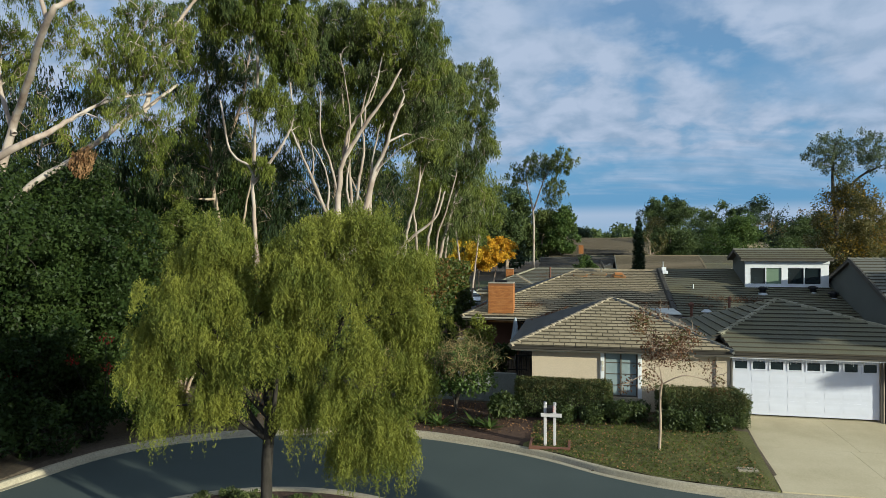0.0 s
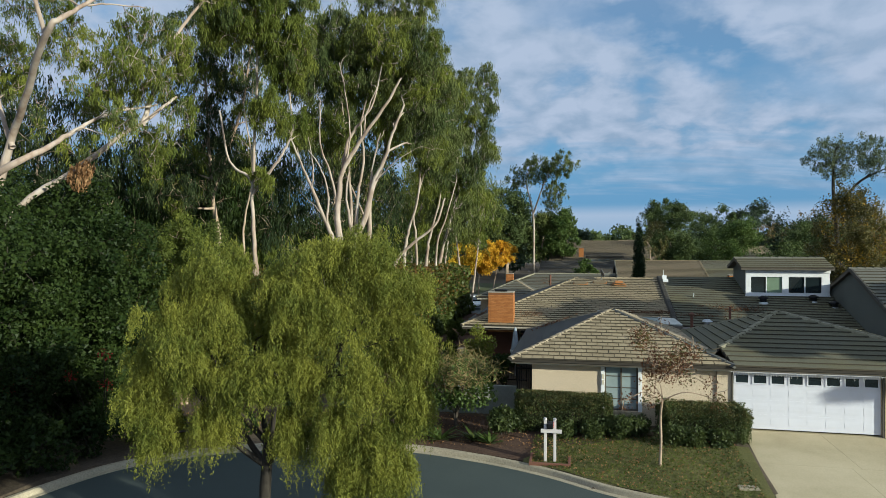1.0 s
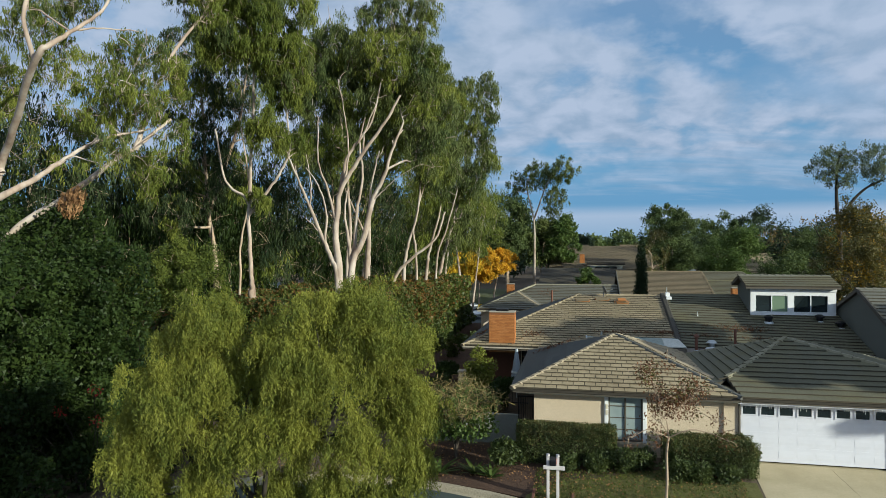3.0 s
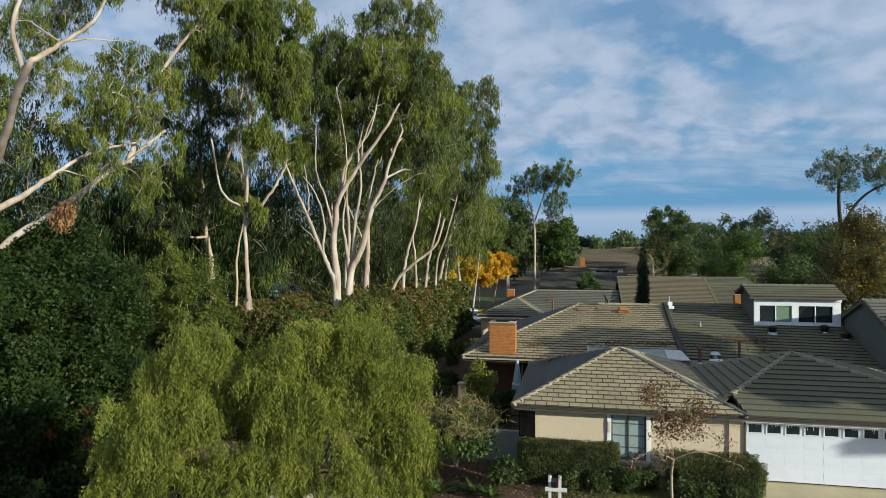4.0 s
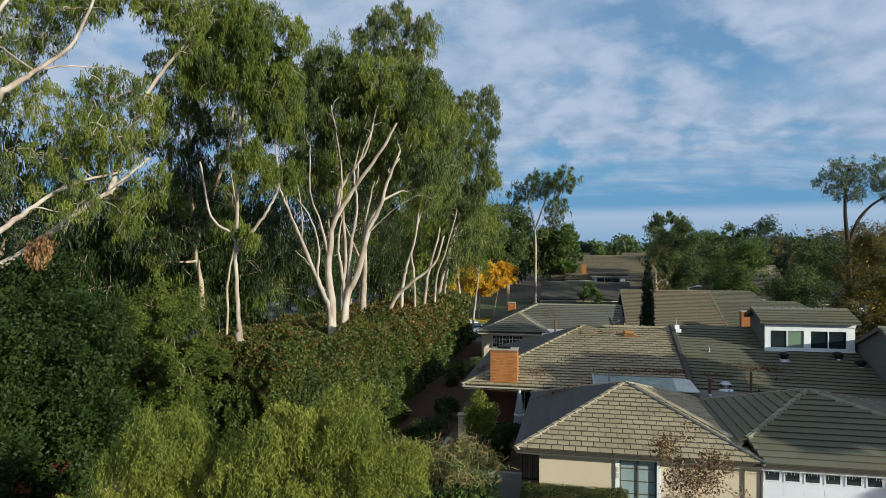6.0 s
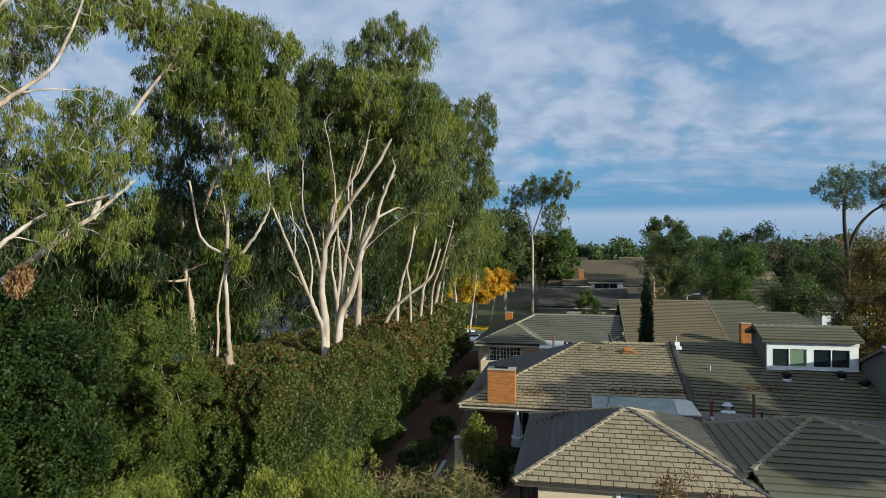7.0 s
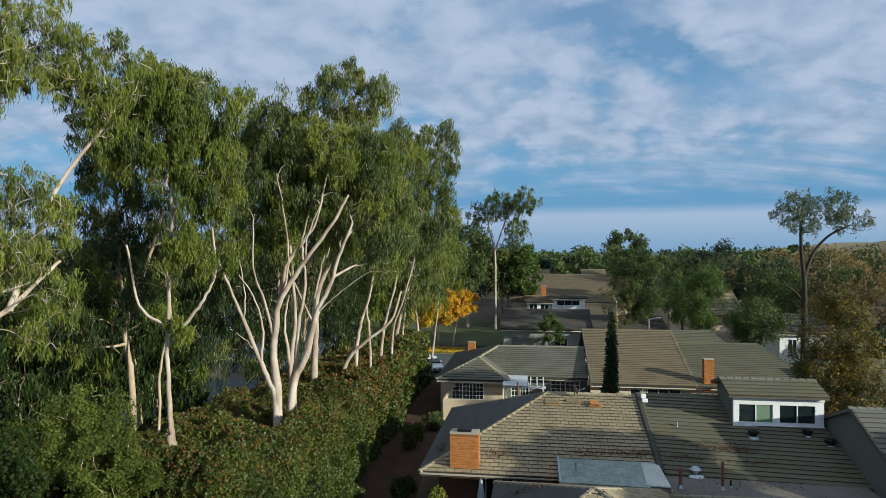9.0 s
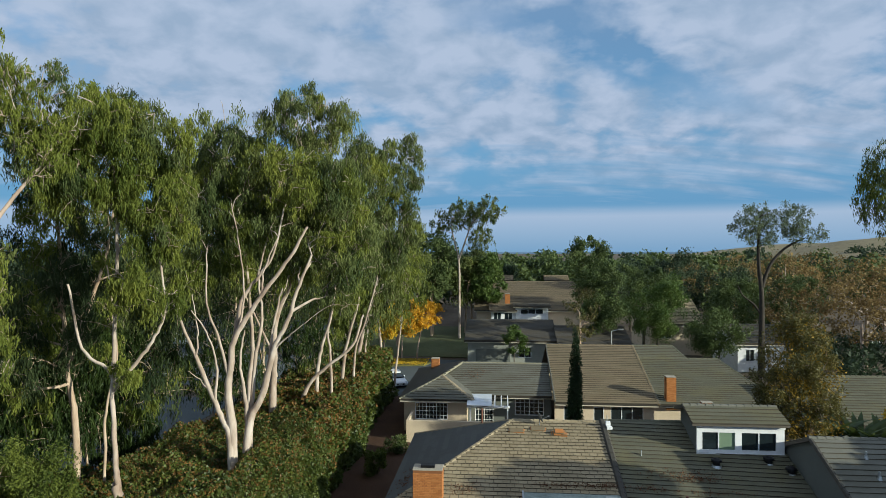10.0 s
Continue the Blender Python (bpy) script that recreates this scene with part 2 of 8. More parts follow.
TILE_GREY = tile_mat("grey_roof_tile", (0.105, 0.102, 0.082), (0.145, 0.14, 0.112), (0.19, 0.184, 0.15), (0.115, 0.108, 0.08))
# grey that paints shade on left slopes; also the wing's right hip caps
TILE_SHADE_GREY = tile_mat("shade_grey_roof_tile", (0.065, 0.066, 0.062), (0.09, 0.091, 0.085), (0.12, 0.12, 0.11), (0.08, 0.078, 0.068))
TILE_BROWN = tile_mat("brown_roof_tile", (0.150, 0.112, 0.066), (0.200, 0.152, 0.090), (0.255, 0.198, 0.122), (0.15, 0.122, 0.07))
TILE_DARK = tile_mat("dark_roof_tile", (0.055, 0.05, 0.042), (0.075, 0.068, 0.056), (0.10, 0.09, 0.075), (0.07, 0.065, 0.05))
CAP_TAN = tile_mat("pale_tan_cap_tile", (0.280, 0.224, 0.146), (0.370, 0.302, 0.202), (0.448, 0.370, 0.252), (0.269, 0.213, 0.140))
CAP_OLIVE = tile_mat("pale_olive_cap_tile", (0.19, 0.175, 0.12), (0.25, 0.23, 0.16), (0.32, 0.295, 0.21), (0.20, 0.18, 0.11))
# dark tone for the shadow lines between tiles, painted on their edges
TILE_EDGE = plain_mat("shadow_tile_edge", (0.088, 0.074, 0.052), 0.95)
UNDERLAY = plain_mat("roof_underlay", (0.05, 0.043, 0.034), 0.95)


def brick_mat():
    m = Mat("orange_brick", 0.9, 0, 0.2)
    c = m.ramp(m.island(), (0.0, (0.31, 0.115, 0.034)), (0.5, (0.40, 0.160, 0.048)), (1.0, (0.48, 0.205, 0.072)))
    g = m.world_noise(14, 5)
    m.colour(m.mixc(0.3, c, m.ramp(g, (0.3, (0.27, 0.095, 0.032)), (0.7, (0.48, 0.215, 0.08))))).bump(g, 0.4, 0.01)
    return m.m


def glass_mat(name, tint):
    m = Mat(name, 0.04, 0, 0.8)
    g = m.world_noise(0.7, 2)
    m.colour(m.ramp(g, (0.4, tint), (0.6, tuple(1.5 * v for v in tint))))
    return m.m


BRICK = brick_mat()
BRICKJOINT = plain_mat("brick_mortar", (0.22, 0.09, 0.035), 0.95)
GLASS = glass_mat("dark_window_glass", (0.012, 0.018, 0.020))
BLIND = plain_mat("pale_blind_behind_glass", (0.30, 0.36, 0.36), 0.15, 0, 0.6)
GREENBLIND = plain_mat("green_blind_behind_glass", (0.18, 0.25, 0.17), 0.12, 0, 0.6)
DISHGREY = plain_mat("dull_grey_enamel", (0.16, 0.165, 0.17), 0.6)
CLOTH = plain_mat("grey_umbrella_cloth", (0.36, 0.40, 0.44), 0.9)
CARWHITE = plain_mat("white_car_paint", (0.75, 0.76, 0.78), 0.18, 0.0, 0.6, 0.03)
CARGREY = plain_mat("grey_car_paint", (0.20, 0.22, 0.24), 0.2, 0.3, 0.6, 0.03)
CARDARK = plain_mat("dark_car_paint", (0.02, 0.025, 0.03), 0.2, 0.2, 0.6, 0.03)
CARRED = plain_mat("red_car_paint", (0.25, 0.03, 0.03), 0.2, 0.2, 0.6, 0.03)
RUBBER = plain_mat("tyre_rubber", (0.015, 0.015, 0.016), 0.9)
LAMPGLASS = plain_mat("headlamp_glass", (0.7, 0.72, 0.75), 0.1, 0.1, 0.7)
TAILRED = plain_mat("tail_lamp_red", (0.4, 0.02, 0.02), 0.2)

BARK_WHITE = bark_mat("white_gum_bark", (0.17, 0.11, 0.075), (0.36, 0.275, 0.215), (0.53, 0.46, 0.395), (1, 1, 0.35), 2.2)
BARK_TAN = bark_mat("tan_gum_bark", (0.20, 0.13, 0.08), (0.36, 0.26, 0.18), (0.50, 0.40, 0.30))
BARK_GREY = bark_mat("grey_bark", (0.035, 0.028, 0.022), (0.075, 0.06, 0.046), (0.13, 0.105, 0.08), (1, 1, 0.3), 9)
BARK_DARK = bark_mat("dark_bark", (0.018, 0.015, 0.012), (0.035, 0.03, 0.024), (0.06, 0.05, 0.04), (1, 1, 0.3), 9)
LEAF_GUM = leaf_mat("gum_leaf", (0.050, 0.074, 0.014), (0.120, 0.150, 0.028), (0.225, 0.240, 0.046), (0.28, 0.31, 0.045), 0.12, 0.55, 0.35)
# dark gum leaf that paints the shade on crowns behind the front trees
LEAF_SHADEGUM = leaf_mat("shaded_gum_leaf", (0.014, 0.026, 0.012), (0.036, 0.056, 0.023), (0.080, 0.100, 0.038), (0.09, 0.12, 0.03), 0.12, 0.55, 0.35)
LEAF_GUMDARK = leaf_mat("grey_gum_leaf", (0.030, 0.052, 0.019), (0.082, 0.112, 0.036), (0.175, 0.192, 0.060), (0.17, 0.20, 0.04), 0.12, 0.55, 0.35)
LEAF_GREYGUM = leaf_mat("silver_gum_leaf", (0.060, 0.088, 0.050), (0.120, 0.150, 0.085), (0.200, 0.225, 0.125), (0.20, 0.24, 0.10), 0.15, 0.55, 0.35)
LEAF_PEPPER = leaf_mat("pepper_leaf", (0.082, 0.106, 0.019), (0.148, 0.166, 0.030), (0.262, 0.262, 0.045), (0.38, 0.38, 0.045), 0.2, 0.6, 1.3)
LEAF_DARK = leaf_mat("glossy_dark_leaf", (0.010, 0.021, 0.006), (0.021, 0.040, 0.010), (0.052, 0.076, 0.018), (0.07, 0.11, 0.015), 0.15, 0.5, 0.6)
LEAF_PINE = leaf_mat("yellow_green_leaf", (0.026, 0.044, 0.010), (0.074, 0.100, 0.020), (0.150, 0.172, 0.034), (0.14, 0.19, 0.028), 0.12, 0.5, 0.7)
LEAF_HEDGE = leaf_mat("hedge_leaf", (0.026, 0.044, 0.010), (0.058, 0.084, 0.017), (0.112, 0.132, 0.026), (0.13, 0.17, 0.02), 0.3, 0.5, 0.5)
LEAF_BRONZE = leaf_mat("bronze_hedge_leaf", (0.090, 0.056, 0.015), (0.150, 0.080, 0.022), (0.215, 0.108, 0.030), (0.24, 0.12, 0.03), 0.3, 0.5, 0.8)
LEAF_BOX = leaf_mat("clipped_box_leaf", (0.028, 0.046, 0.014), (0.056, 0.080, 0.022), (0.100, 0.120, 0.034), (0.09, 0.12, 0.02), 0.3, 0.5, 1.5)
LEAF_BOXTOP = leaf_mat("dry_box_tip", (0.075, 0.065, 0.022), (0.11, 0.095, 0.034), (0.16, 0.13, 0.05), (0.16, 0.13, 0.03), 0.2, 0.6, 1.5)
LEAF_ORANGE = leaf_mat("orange_autumn_leaf", (0.46, 0.23, 0.02), (0.62, 0.35, 0.03), (0.74, 0.46, 0.045), (0.7, 0.32, 0.02), 0.1, 0.6, 0.6)
LEAF_GOLD = leaf_mat("gold_autumn_leaf", (0.46, 0.28, 0.025), (0.62, 0.41, 0.035), (0.74, 0.53, 0.055), (0.7, 0.45, 0.03), 0.1, 0.6, 0.6)
LEAF_RUST = leaf_mat("rusty_leaf", (0.075, 0.032, 0.018), (0.13, 0.060, 0.032), (0.20, 0.10, 0.05), (0.2, 0.09, 0.03), 0.2, 0.6, 0.9)
LEAF_BROWN = leaf_mat("brown_green_leaf", (0.036, 0.042, 0.014), (0.075, 0.082, 0.024), (0.17, 0.135, 0.034), (0.15, 0.14, 0.03), 0.3, 0.5, 0.7)
LEAF_TURN = leaf_mat("turning_leaf", (0.13, 0.10, 0.015), (0.24, 0.155, 0.02), (0.34, 0.21, 0.03), (0.4, 0.25, 0.03), 0.2, 0.6, 0.8)
LEAF_SYCAMORE = leaf_mat("dry_sycamore_leaf", (0.125, 0.090, 0.036), (0.195, 0.135, 0.052), (0.29, 0.19, 0.070), (0.18, 0.13, 0.05), 0.2, 0.7, 0.3)
LEAF_FAR = leaf_mat("far_tree_leaf", (0.034, 0.056, 0.020), (0.066, 0.095, 0.032), (0.120, 0.150, 0.048), (0.12, 0.17, 0.03), 0.2, 0.6, 0.25)
LEAF_FARDARK = leaf_mat("far_dark_leaf", (0.020, 0.034, 0.022), (0.036, 0.055, 0.032), (0.060, 0.085, 0.042), (0.06, 0.09, 0.03), 0.2, 0.6, 0.25)
LEAF_FRESH = leaf_mat("fresh_green_leaf", (0.036, 0.068, 0.018), (0.072, 0.115, 0.030), (0.13, 0.175, 0.046), (0.15, 0.22, 0.03), 0.15, 0.5, 0.5)
LEAF_CYPRESS = leaf_mat("cypress_leaf", (0.010, 0.022, 0.010), (0.018, 0.034, 0.014), (0.032, 0.052, 0.020), (0.03, 0.05, 0.01), 0.2, 0.6, 1.0)
LEAF_DEAD = leaf_mat("dead_brown_leaf", (0.20, 0.10, 0.045), (0.30, 0.17, 0.08), (0.40, 0.24, 0.12), (0.35, 0.2, 0.08), 0.1, 0.7, 2.0)
LEAF_STRAW = leaf_mat("straw_stem", (0.15, 0.115, 0.05), (0.25, 0.195, 0.085), (0.37, 0.29, 0.13), (0.3, 0.24, 0.1), 0.1, 0.7, 2.0)
BERRY = leaf_mat("red_flower", (0.22, 0.012, 0.018), (0.32, 0.02, 0.025), (0.42, 0.04, 0.03), (0.6, 0.05, 0.03), 0.2, 0.5, 3.0)
HILL = rough_mat("dry_hill_grass", (0.16, 0.14, 0.075), (0.21, 0.175, 0.095), (0.26, 0.21, 0.12), 0.012, 0.2, 0.95)
SEA = plain_mat("sea_water", (0.03, 0.10, 0.16), 0.25, 0, 0.5, 0.02)

# ---- building helpers ----
rng = np.random.default_rng(7)


def link_mesh(name, me, mat, parent=None, label=""):
    ob = new(name, me)
    for m in (mat if isinstance(mat, (list, tuple)) else [mat]):
        me.materials.append(m)
    if parent is not None:
        ob.parent = parent
        ob.matrix_parent_inverse = parent.matrix_world.inverted() if parent.type != "EMPTY" else Matrix.Translation(-parent.location)
    if label:
        ob["label"] = label
    return ob


def part(name, bm, mat, parent=None, label=""):
    """Links a bmesh as one mesh object under a thing or part. Coordinates are of the world."""
    me = bpy.data.meshes.new(name)
    bmesh.ops.recalc_face_normals(bm, faces=bm.faces)
    bm.to_mesh(me)
    bm.free()
    return link_mesh(name, me, mat, parent, label)


def thing(name, at, label, category, group="", kind=""):
    e = new(name)
    e.location = at
    e.empty_display_size = 0.3
    return tagged(e, label, category, group, kind)


def array_mesh(name, verts, faces):
    """A mesh from arrays of corners and of faces that all have the same number of corners."""
    me = bpy.data.meshes.new(name)
    verts = np.asarray(verts, dtype=np.float32)
    faces = np.asarray(faces, dtype=np.int32)
    n, k = faces.shape
    me.vertices.add(len(verts))
    me.vertices.foreach_set("co", verts.ravel())
    me.loops.add(n * k)
    me.loops.foreach_set("vertex_index", faces.ravel())
    me.polygons.add(n)
    me.polygons.foreach_set("loop_start", np.arange(0, n * k, k, dtype=np.int32))
    me.polygons.foreach_set("use_smooth", np.zeros(n, dtype=bool))
    me.update(calc_edges=True)
    return me


def box(bm, x0, x1, y0, y1, z0, z1, bevel=0.0):
    r = bmesh.ops.create_cube(bm, size=1.0, matrix=Matrix.Translation(((x0 + x1) / 2, (y0 + y1) / 2, (z0 + z1) / 2)) @ Matrix.Diagonal((x1 - x0, y1 - y0, z1 - z0, 1)))
    if bevel:
        es = list({e for v in r["verts"] for e in v.link_edges})
        bmesh.ops.bevel(bm, geom=es, offset=bevel, segments=2, affect="EDGES", profile=0.6)
    return bm


def boxes(*spans, bevel=0.0):
    bm = bmesh.new()
    for s in spans:
        box(bm, *s, bevel=bevel)
    return bm


def prism(points, drop):
    """A slab: the polygon of 3D points on top, thickened downwards."""
    bm = bmesh.new()
    top = [bm.verts.new(p) for p in points]
    low = [bm.verts.new((p[0], p[1], p[2] - drop)) for p in points]
    bm.faces.new(top)
    bm.faces.new(low[::-1])
    n = len(points)
    for i in range(n):
        bm.faces.new((top[i], low[i], low[(i + 1) % n], top[(i + 1) % n]))
    return bm


def rod(bm, p, q, r0, r1=None, sides=8):
    p, q = Vector(p), Vector(q)
    d = q - p
    m = Matrix.Translation((p + q) / 2) @ d.to_track_quat("Z", "Y").to_matrix().to_4x4()
    bmesh.ops.create_cone(bm, cap_ends=True, segments=sides, radius1=r0, radius2=r0 if r1 is None else r1, depth=d.length, matrix=m)
    return bm


def rods(*items):
    bm = bmesh.new()
    for it in items:
        rod(bm, *it)
    return bm


def spline(points, per=10, closed=False):
    """A smooth line through the points (Catmull-Rom)."""
    P = [np.array(p, float) for p in points]
    n = len(P)
    out = []
    for i in range(n if closed else n - 1):
        a, b, c, d = (P[(i + j) % n] if closed else P[min(max(i + j, 0), n - 1)] for j in (-1, 0, 1, 2))
        for s in np.arange(per) / per:
            out.append(0.5 * (2 * b + (c - a) * s + (2 * a - 5 * b + 4 * c - d) * s * s + (3 * b - a - 3 * c + d) * s ** 3))
    if not closed:
        out.append(P[-1])
    return np.array(out)


# ---- roofs ----
TILE_JOBS = []


def tiles(parent, corners, exposure, width, mat, pieces=False, lap=0.5, name="tile"):
    """Notes a slope to be covered with tiles; corners[0] to corners[1] is the eave."""
    TILE_JOBS.append((parent, [Vector(c) for c in corners], exposure, width, mat, pieces, lap, name))


def tile_box(w, l, thick=0.075, wide=False):
    """One flat tile as corners: thick at its lower edge, thin at its head."""
    g = 0.0 if wide else 0.010
    return [(g, -0.03, 0.012), (w - g, -0.03, 0.012), (w - g, l, 0.004), (g, l, 0.004),
            (g, -0.03, thick), (w - g, -0.03, thick), (w - g, l, 0.018), (g, l, 0.018)]


TILE_FACES = [(0, 3, 2, 1), (4, 5, 6, 7), (0, 1, 5, 4), (1, 2, 6, 5), (2, 3, 7, 6), (3, 0, 4, 7)]


def lay_tiles(parent, corners, exposure, width, mat, pieces, lap, name):
    o = corners[0]
    u = (corners[1] - o).normalized()
    nrm = (corners[1] - o).cross(corners[2] - o).normalized()
    if nrm.z < 0:
        nrm = -nrm
    v = nrm.cross(u).normalized()
    if v.z < 0:
        v = -v
    flat = [((c - o).dot(u), (c - o).dot(v)) for c in corners]
    top = max(f[1] for f in flat)
    rows = max(1, int(round(top / exposure)))
    step = top / rows
    rot = Matrix((u, v, nrm)).transposed().to_4x4()
    local = random.Random(len(corners) * 31 + int(o.x * 10))
    shared = None
    if pieces:
        me = bpy.data.meshes.new(name)
        me.from_pydata([((0.0 if x < 0.5 else 1.0) if width > 1 else (0.028 if x < 0.5 else 0.972), y, z) for x, y, z in tile_box(1.0, step + 0.05)], [], TILE_FACES)
        me.materials.append(mat)
        me.materials.append(TILE_EDGE)
        # lower and side faces carry the painted shadow line
        for k in (2, 3, 5):
            me.polygons[k].material_index = 1
        shared = me
    verts, faces = [], []
    made = 0
    for r in range(rows):
        mid = (r + 0.5) * step
        xs = []
        for (a, b) in zip(flat, flat[1:] + flat[:1]):
            if (a[1] - mid) * (b[1] - mid) < 0:
                xs.append(a[0] + (b[0] - a[0]) * (mid - a[1]) / (b[1] - a[1]))
        if len(xs) < 2:
            continue
        x, end = min(xs), max(xs)
        first = width * (1 - (lap * r) % 1.0)
        edge = x + (first - x % width if first > x % width else first + width - x % width)
        while x < end - 0.02:
            nxt = min(edge, end)
            w = nxt - x
            edge = nxt + width
            if w > 0.05:
                jz = local.uniform(-0.004, 0.008) if width < 1 else 0.0
                at = o + u * x + v * (r * step) + nrm * jz
                turn = rot @ Matrix.Rotation(local.uniform(-0.006, 0.006) if width < 1 else 0.0, 4, "Z")
                m = Matrix.Translation(at) @ turn
                if shared is not None and made < 300:
                    ob = new(name, shared)
                    ob.parent = parent
                    ob.matrix_parent_inverse = parent.matrix_world.inverted()
                    ob.matrix_basis = m @ Matrix.Diagonal((w, 1, 1, 1))
                    made += 1
                else:
                    k = len(verts)
                    verts += [tuple(m @ Vector(c)) for c in tile_box(w, step + 0.05, wide=width > 1)]
                    faces += [tuple(i + k for i in f) for f in TILE_FACES]
            x = nxt
    if verts:
        me = array_mesh("tiles", verts, faces)
        me.polygons.foreach_set("material_index", np.tile([0, 0, 1, 1, 0, 1], len(faces) // 6).astype(np.int32))
        tagged(link_mesh("tiles", me, [mat, TILE_EDGE], parent), kind="stuff")


def ridge_caps(parent, p, q, mat, spacing=0.38, half=0.15, rise=0.09, name="ridge_tile"):
    """Angled cap tiles, one over the next, along a ridge or hip."""
    p, q = Vector(p), Vector(q)
    d = q - p
    n = max(1, int(d.length / spacing))
    u = d.normalized()
    s = u.cross(Vector((0, 0, 1))).normalized()
    up = s.cross(u).normalized()
    if up.z < 0:
        up = -up
    verts, faces = [], []
    for i in range(n):
        a, b = p + u * (d.length * i / n - 0.03), p + u * (d.length * (i + 1) / n + 0.04)
        lift = 0.05
        for c, z in ((a, lift + 0.03), (b, lift)):
            verts += [tuple(c + s * half + up * (z - rise)), tuple(c + s * half * 0.45 + up * z), tuple(c - s * half * 0.45 + up * z), tuple(c - s * half + up * (z - rise)), tuple(c + up * (z - 0.16))]
        k = 10 * i
        faces += [(k, k + 1, k + 6, k + 5), (k + 1, k + 2, k + 7, k + 6), (k + 2, k + 3, k + 8, k + 7), (k + 3, k + 4, k + 9, k + 8), (k + 4, k, k + 5, k + 9), (k, k + 4, k + 3, k + 1), (k + 1, k + 3, k + 2, k + 1)]
    faces = [f for f in faces if len(set(f)) == 4]
    me = array_mesh(name, verts, faces)
    return link_mesh(name, me, mat, parent)


def wall_with_holes(x0, x1, z0, z1, y0, y1, holes):
    """A wall along x from y0 to y1 in thickness, with rectangular openings (x0, x1, z0, z1) right through it."""
    bm = bmesh.new()
    xs = sorted({x0, x1, *[h[0] for h in holes], *[h[1] for h in holes]})
    zs = sorted({z0, z1, *[h[2] for h in holes], *[h[3] for h in holes]})
    solid = {}
    for i in range(len(xs) - 1):
        for j in range(len(zs) - 1):
            cx, cz = (xs[i] + xs[i + 1]) / 2, (zs[j] + zs[j + 1]) / 2
            solid[i, j] = not any(h[0] < cx < h[1] and h[2] < cz < h[3] for h in holes)

    def quad(*c):
        bm.faces.new([bm.verts.new(p) for p in c])

    for (i, j), s in solid.items():
        if not s:
            continue
        a, b, c, d = xs[i], xs[i + 1], zs[j], zs[j + 1]
        quad((a, y0, c), (b, y0, c), (b, y0, d), (a, y0, d))
        quad((a, y1, c), (a, y1, d), (b, y1, d), (b, y1, c))
        if not solid.get((i - 1, j)):
            quad((a, y0, c), (a, y0, d), (a, y1, d), (a, y1, c))
        if not solid.get((i + 1, j)):
            quad((b, y0, c), (b, y1, c), (b, y1, d), (b, y0, d))
        if not solid.get((i, j - 1)):
            quad((a, y0, c), (a, y1, c), (b, y1, c), (b, y0, c))
        if not solid.get((i, j + 1)):
            quad((a, y0, d), (b, y0, d), (b, y1, d), (a, y1, d))
    bmesh.ops.remove_doubles(bm, verts=bm.verts, dist=0.0005)
    return bm


def window(parent, x0, x1, z0, z1, y, columns=2, bars=(0, 0), glass=None, frame_mat=None, name="window"):
    """A window in a wall that faces -y: frame, panes and, if wanted, glazing bars (across, up) in each pane."""
    frame_mat = frame_mat or WHITE
    t = 0.055
    spans = [(x0, x1, y - 0.03, y + 0.08, z0, z0 + t), (x0, x1, y - 0.03, y + 0.08, z1 - t, z1), (x0, x0 + t, y - 0.032, y + 0.082, z0 + t, z1 - t), (x1 - t, x1, y - 0.032, y + 0.082, z0 + t, z1 - t)]
    w = (x1 - x0 - 2 * t) / columns
    for i in range(1, columns):
        spans.append((x0 + t + i * w - t / 2, x0 + t + i * w + t / 2, y - 0.02, y + 0.06, z0 + t, z1 - t))
    f = part(name, boxes(*spans, bevel=0.006), frame_mat, parent)
    for i in range(columns):
        a, b = x0 + t + i * w, x0 + t + (i + 1) * w
        g = glass[i % len(glass)] if isinstance(glass, (list, tuple)) else (glass or GLASS)
        part("pane", boxes((a, b, y + 0.03, y + 0.04, z0 + t, z1 - t)), g, f)
        bs = []
        for k in range(1, bars[0] + 1):
            xx = a + (b - a) * k / (bars[0] + 1)
            bs.append((xx - 0.014, xx + 0.014, y + 0.008, y + 0.03, z0 + t, z1 - t))
        for k in range(1, bars[1] + 1):
            zz = z0 + (z1 - z0) * k / (bars[1] + 1)
            bs.append((a, b, y + 0.005, y + 0.028, zz - 0.014, zz + 0.014))
        for b4 in bs:
            part("glazing_bar", boxes(b4), frame_mat, f)
    return f


# ---- trees ----
def leaves(centres, size, droop, rnd, aspect=0.3, spread=1.0, corners=4):
    """Leaf blades as diamonds at the centres. droop 1 hangs them straight down, 0 turns them anyhow."""
    n = len(centres)
    d = rnd.normal(size=(n, 3)) * spread
    d /= np.linalg.norm(d, axis=1)[:, None] + 1e-9
    d = d * (1 - droop) + np.array([0, 0, -1.0]) * droop + rnd.normal(size=(n, 3)) * 0.12
    d /= np.linalg.norm(d, axis=1)[:, None] + 1e-9
    s = np.cross(d, rnd.normal(size=(n, 3)))
    s /= np.linalg.norm(s, axis=1)[:, None] + 1e-9
    length = size * rnd.uniform(0.6, 1.35, n)[:, None]
    a = centres - d * length * 0.5
    b = centres + d * length * 0.5
    if corners == 3:
        v = np.stack([a + s * length * aspect * 0.5, a - s * length * aspect * 0.5, b], axis=1)
        return v.reshape(-1, 3), np.arange(3 * n).reshape(n, 3)
    mid = centres - d * length * 0.08
    v = np.stack([a, mid + s * length * aspect * 0.5, b, mid - s * length * aspect * 0.5], axis=1)
    return v.reshape(-1, 3), np.arange(4 * n).reshape(n, 4)


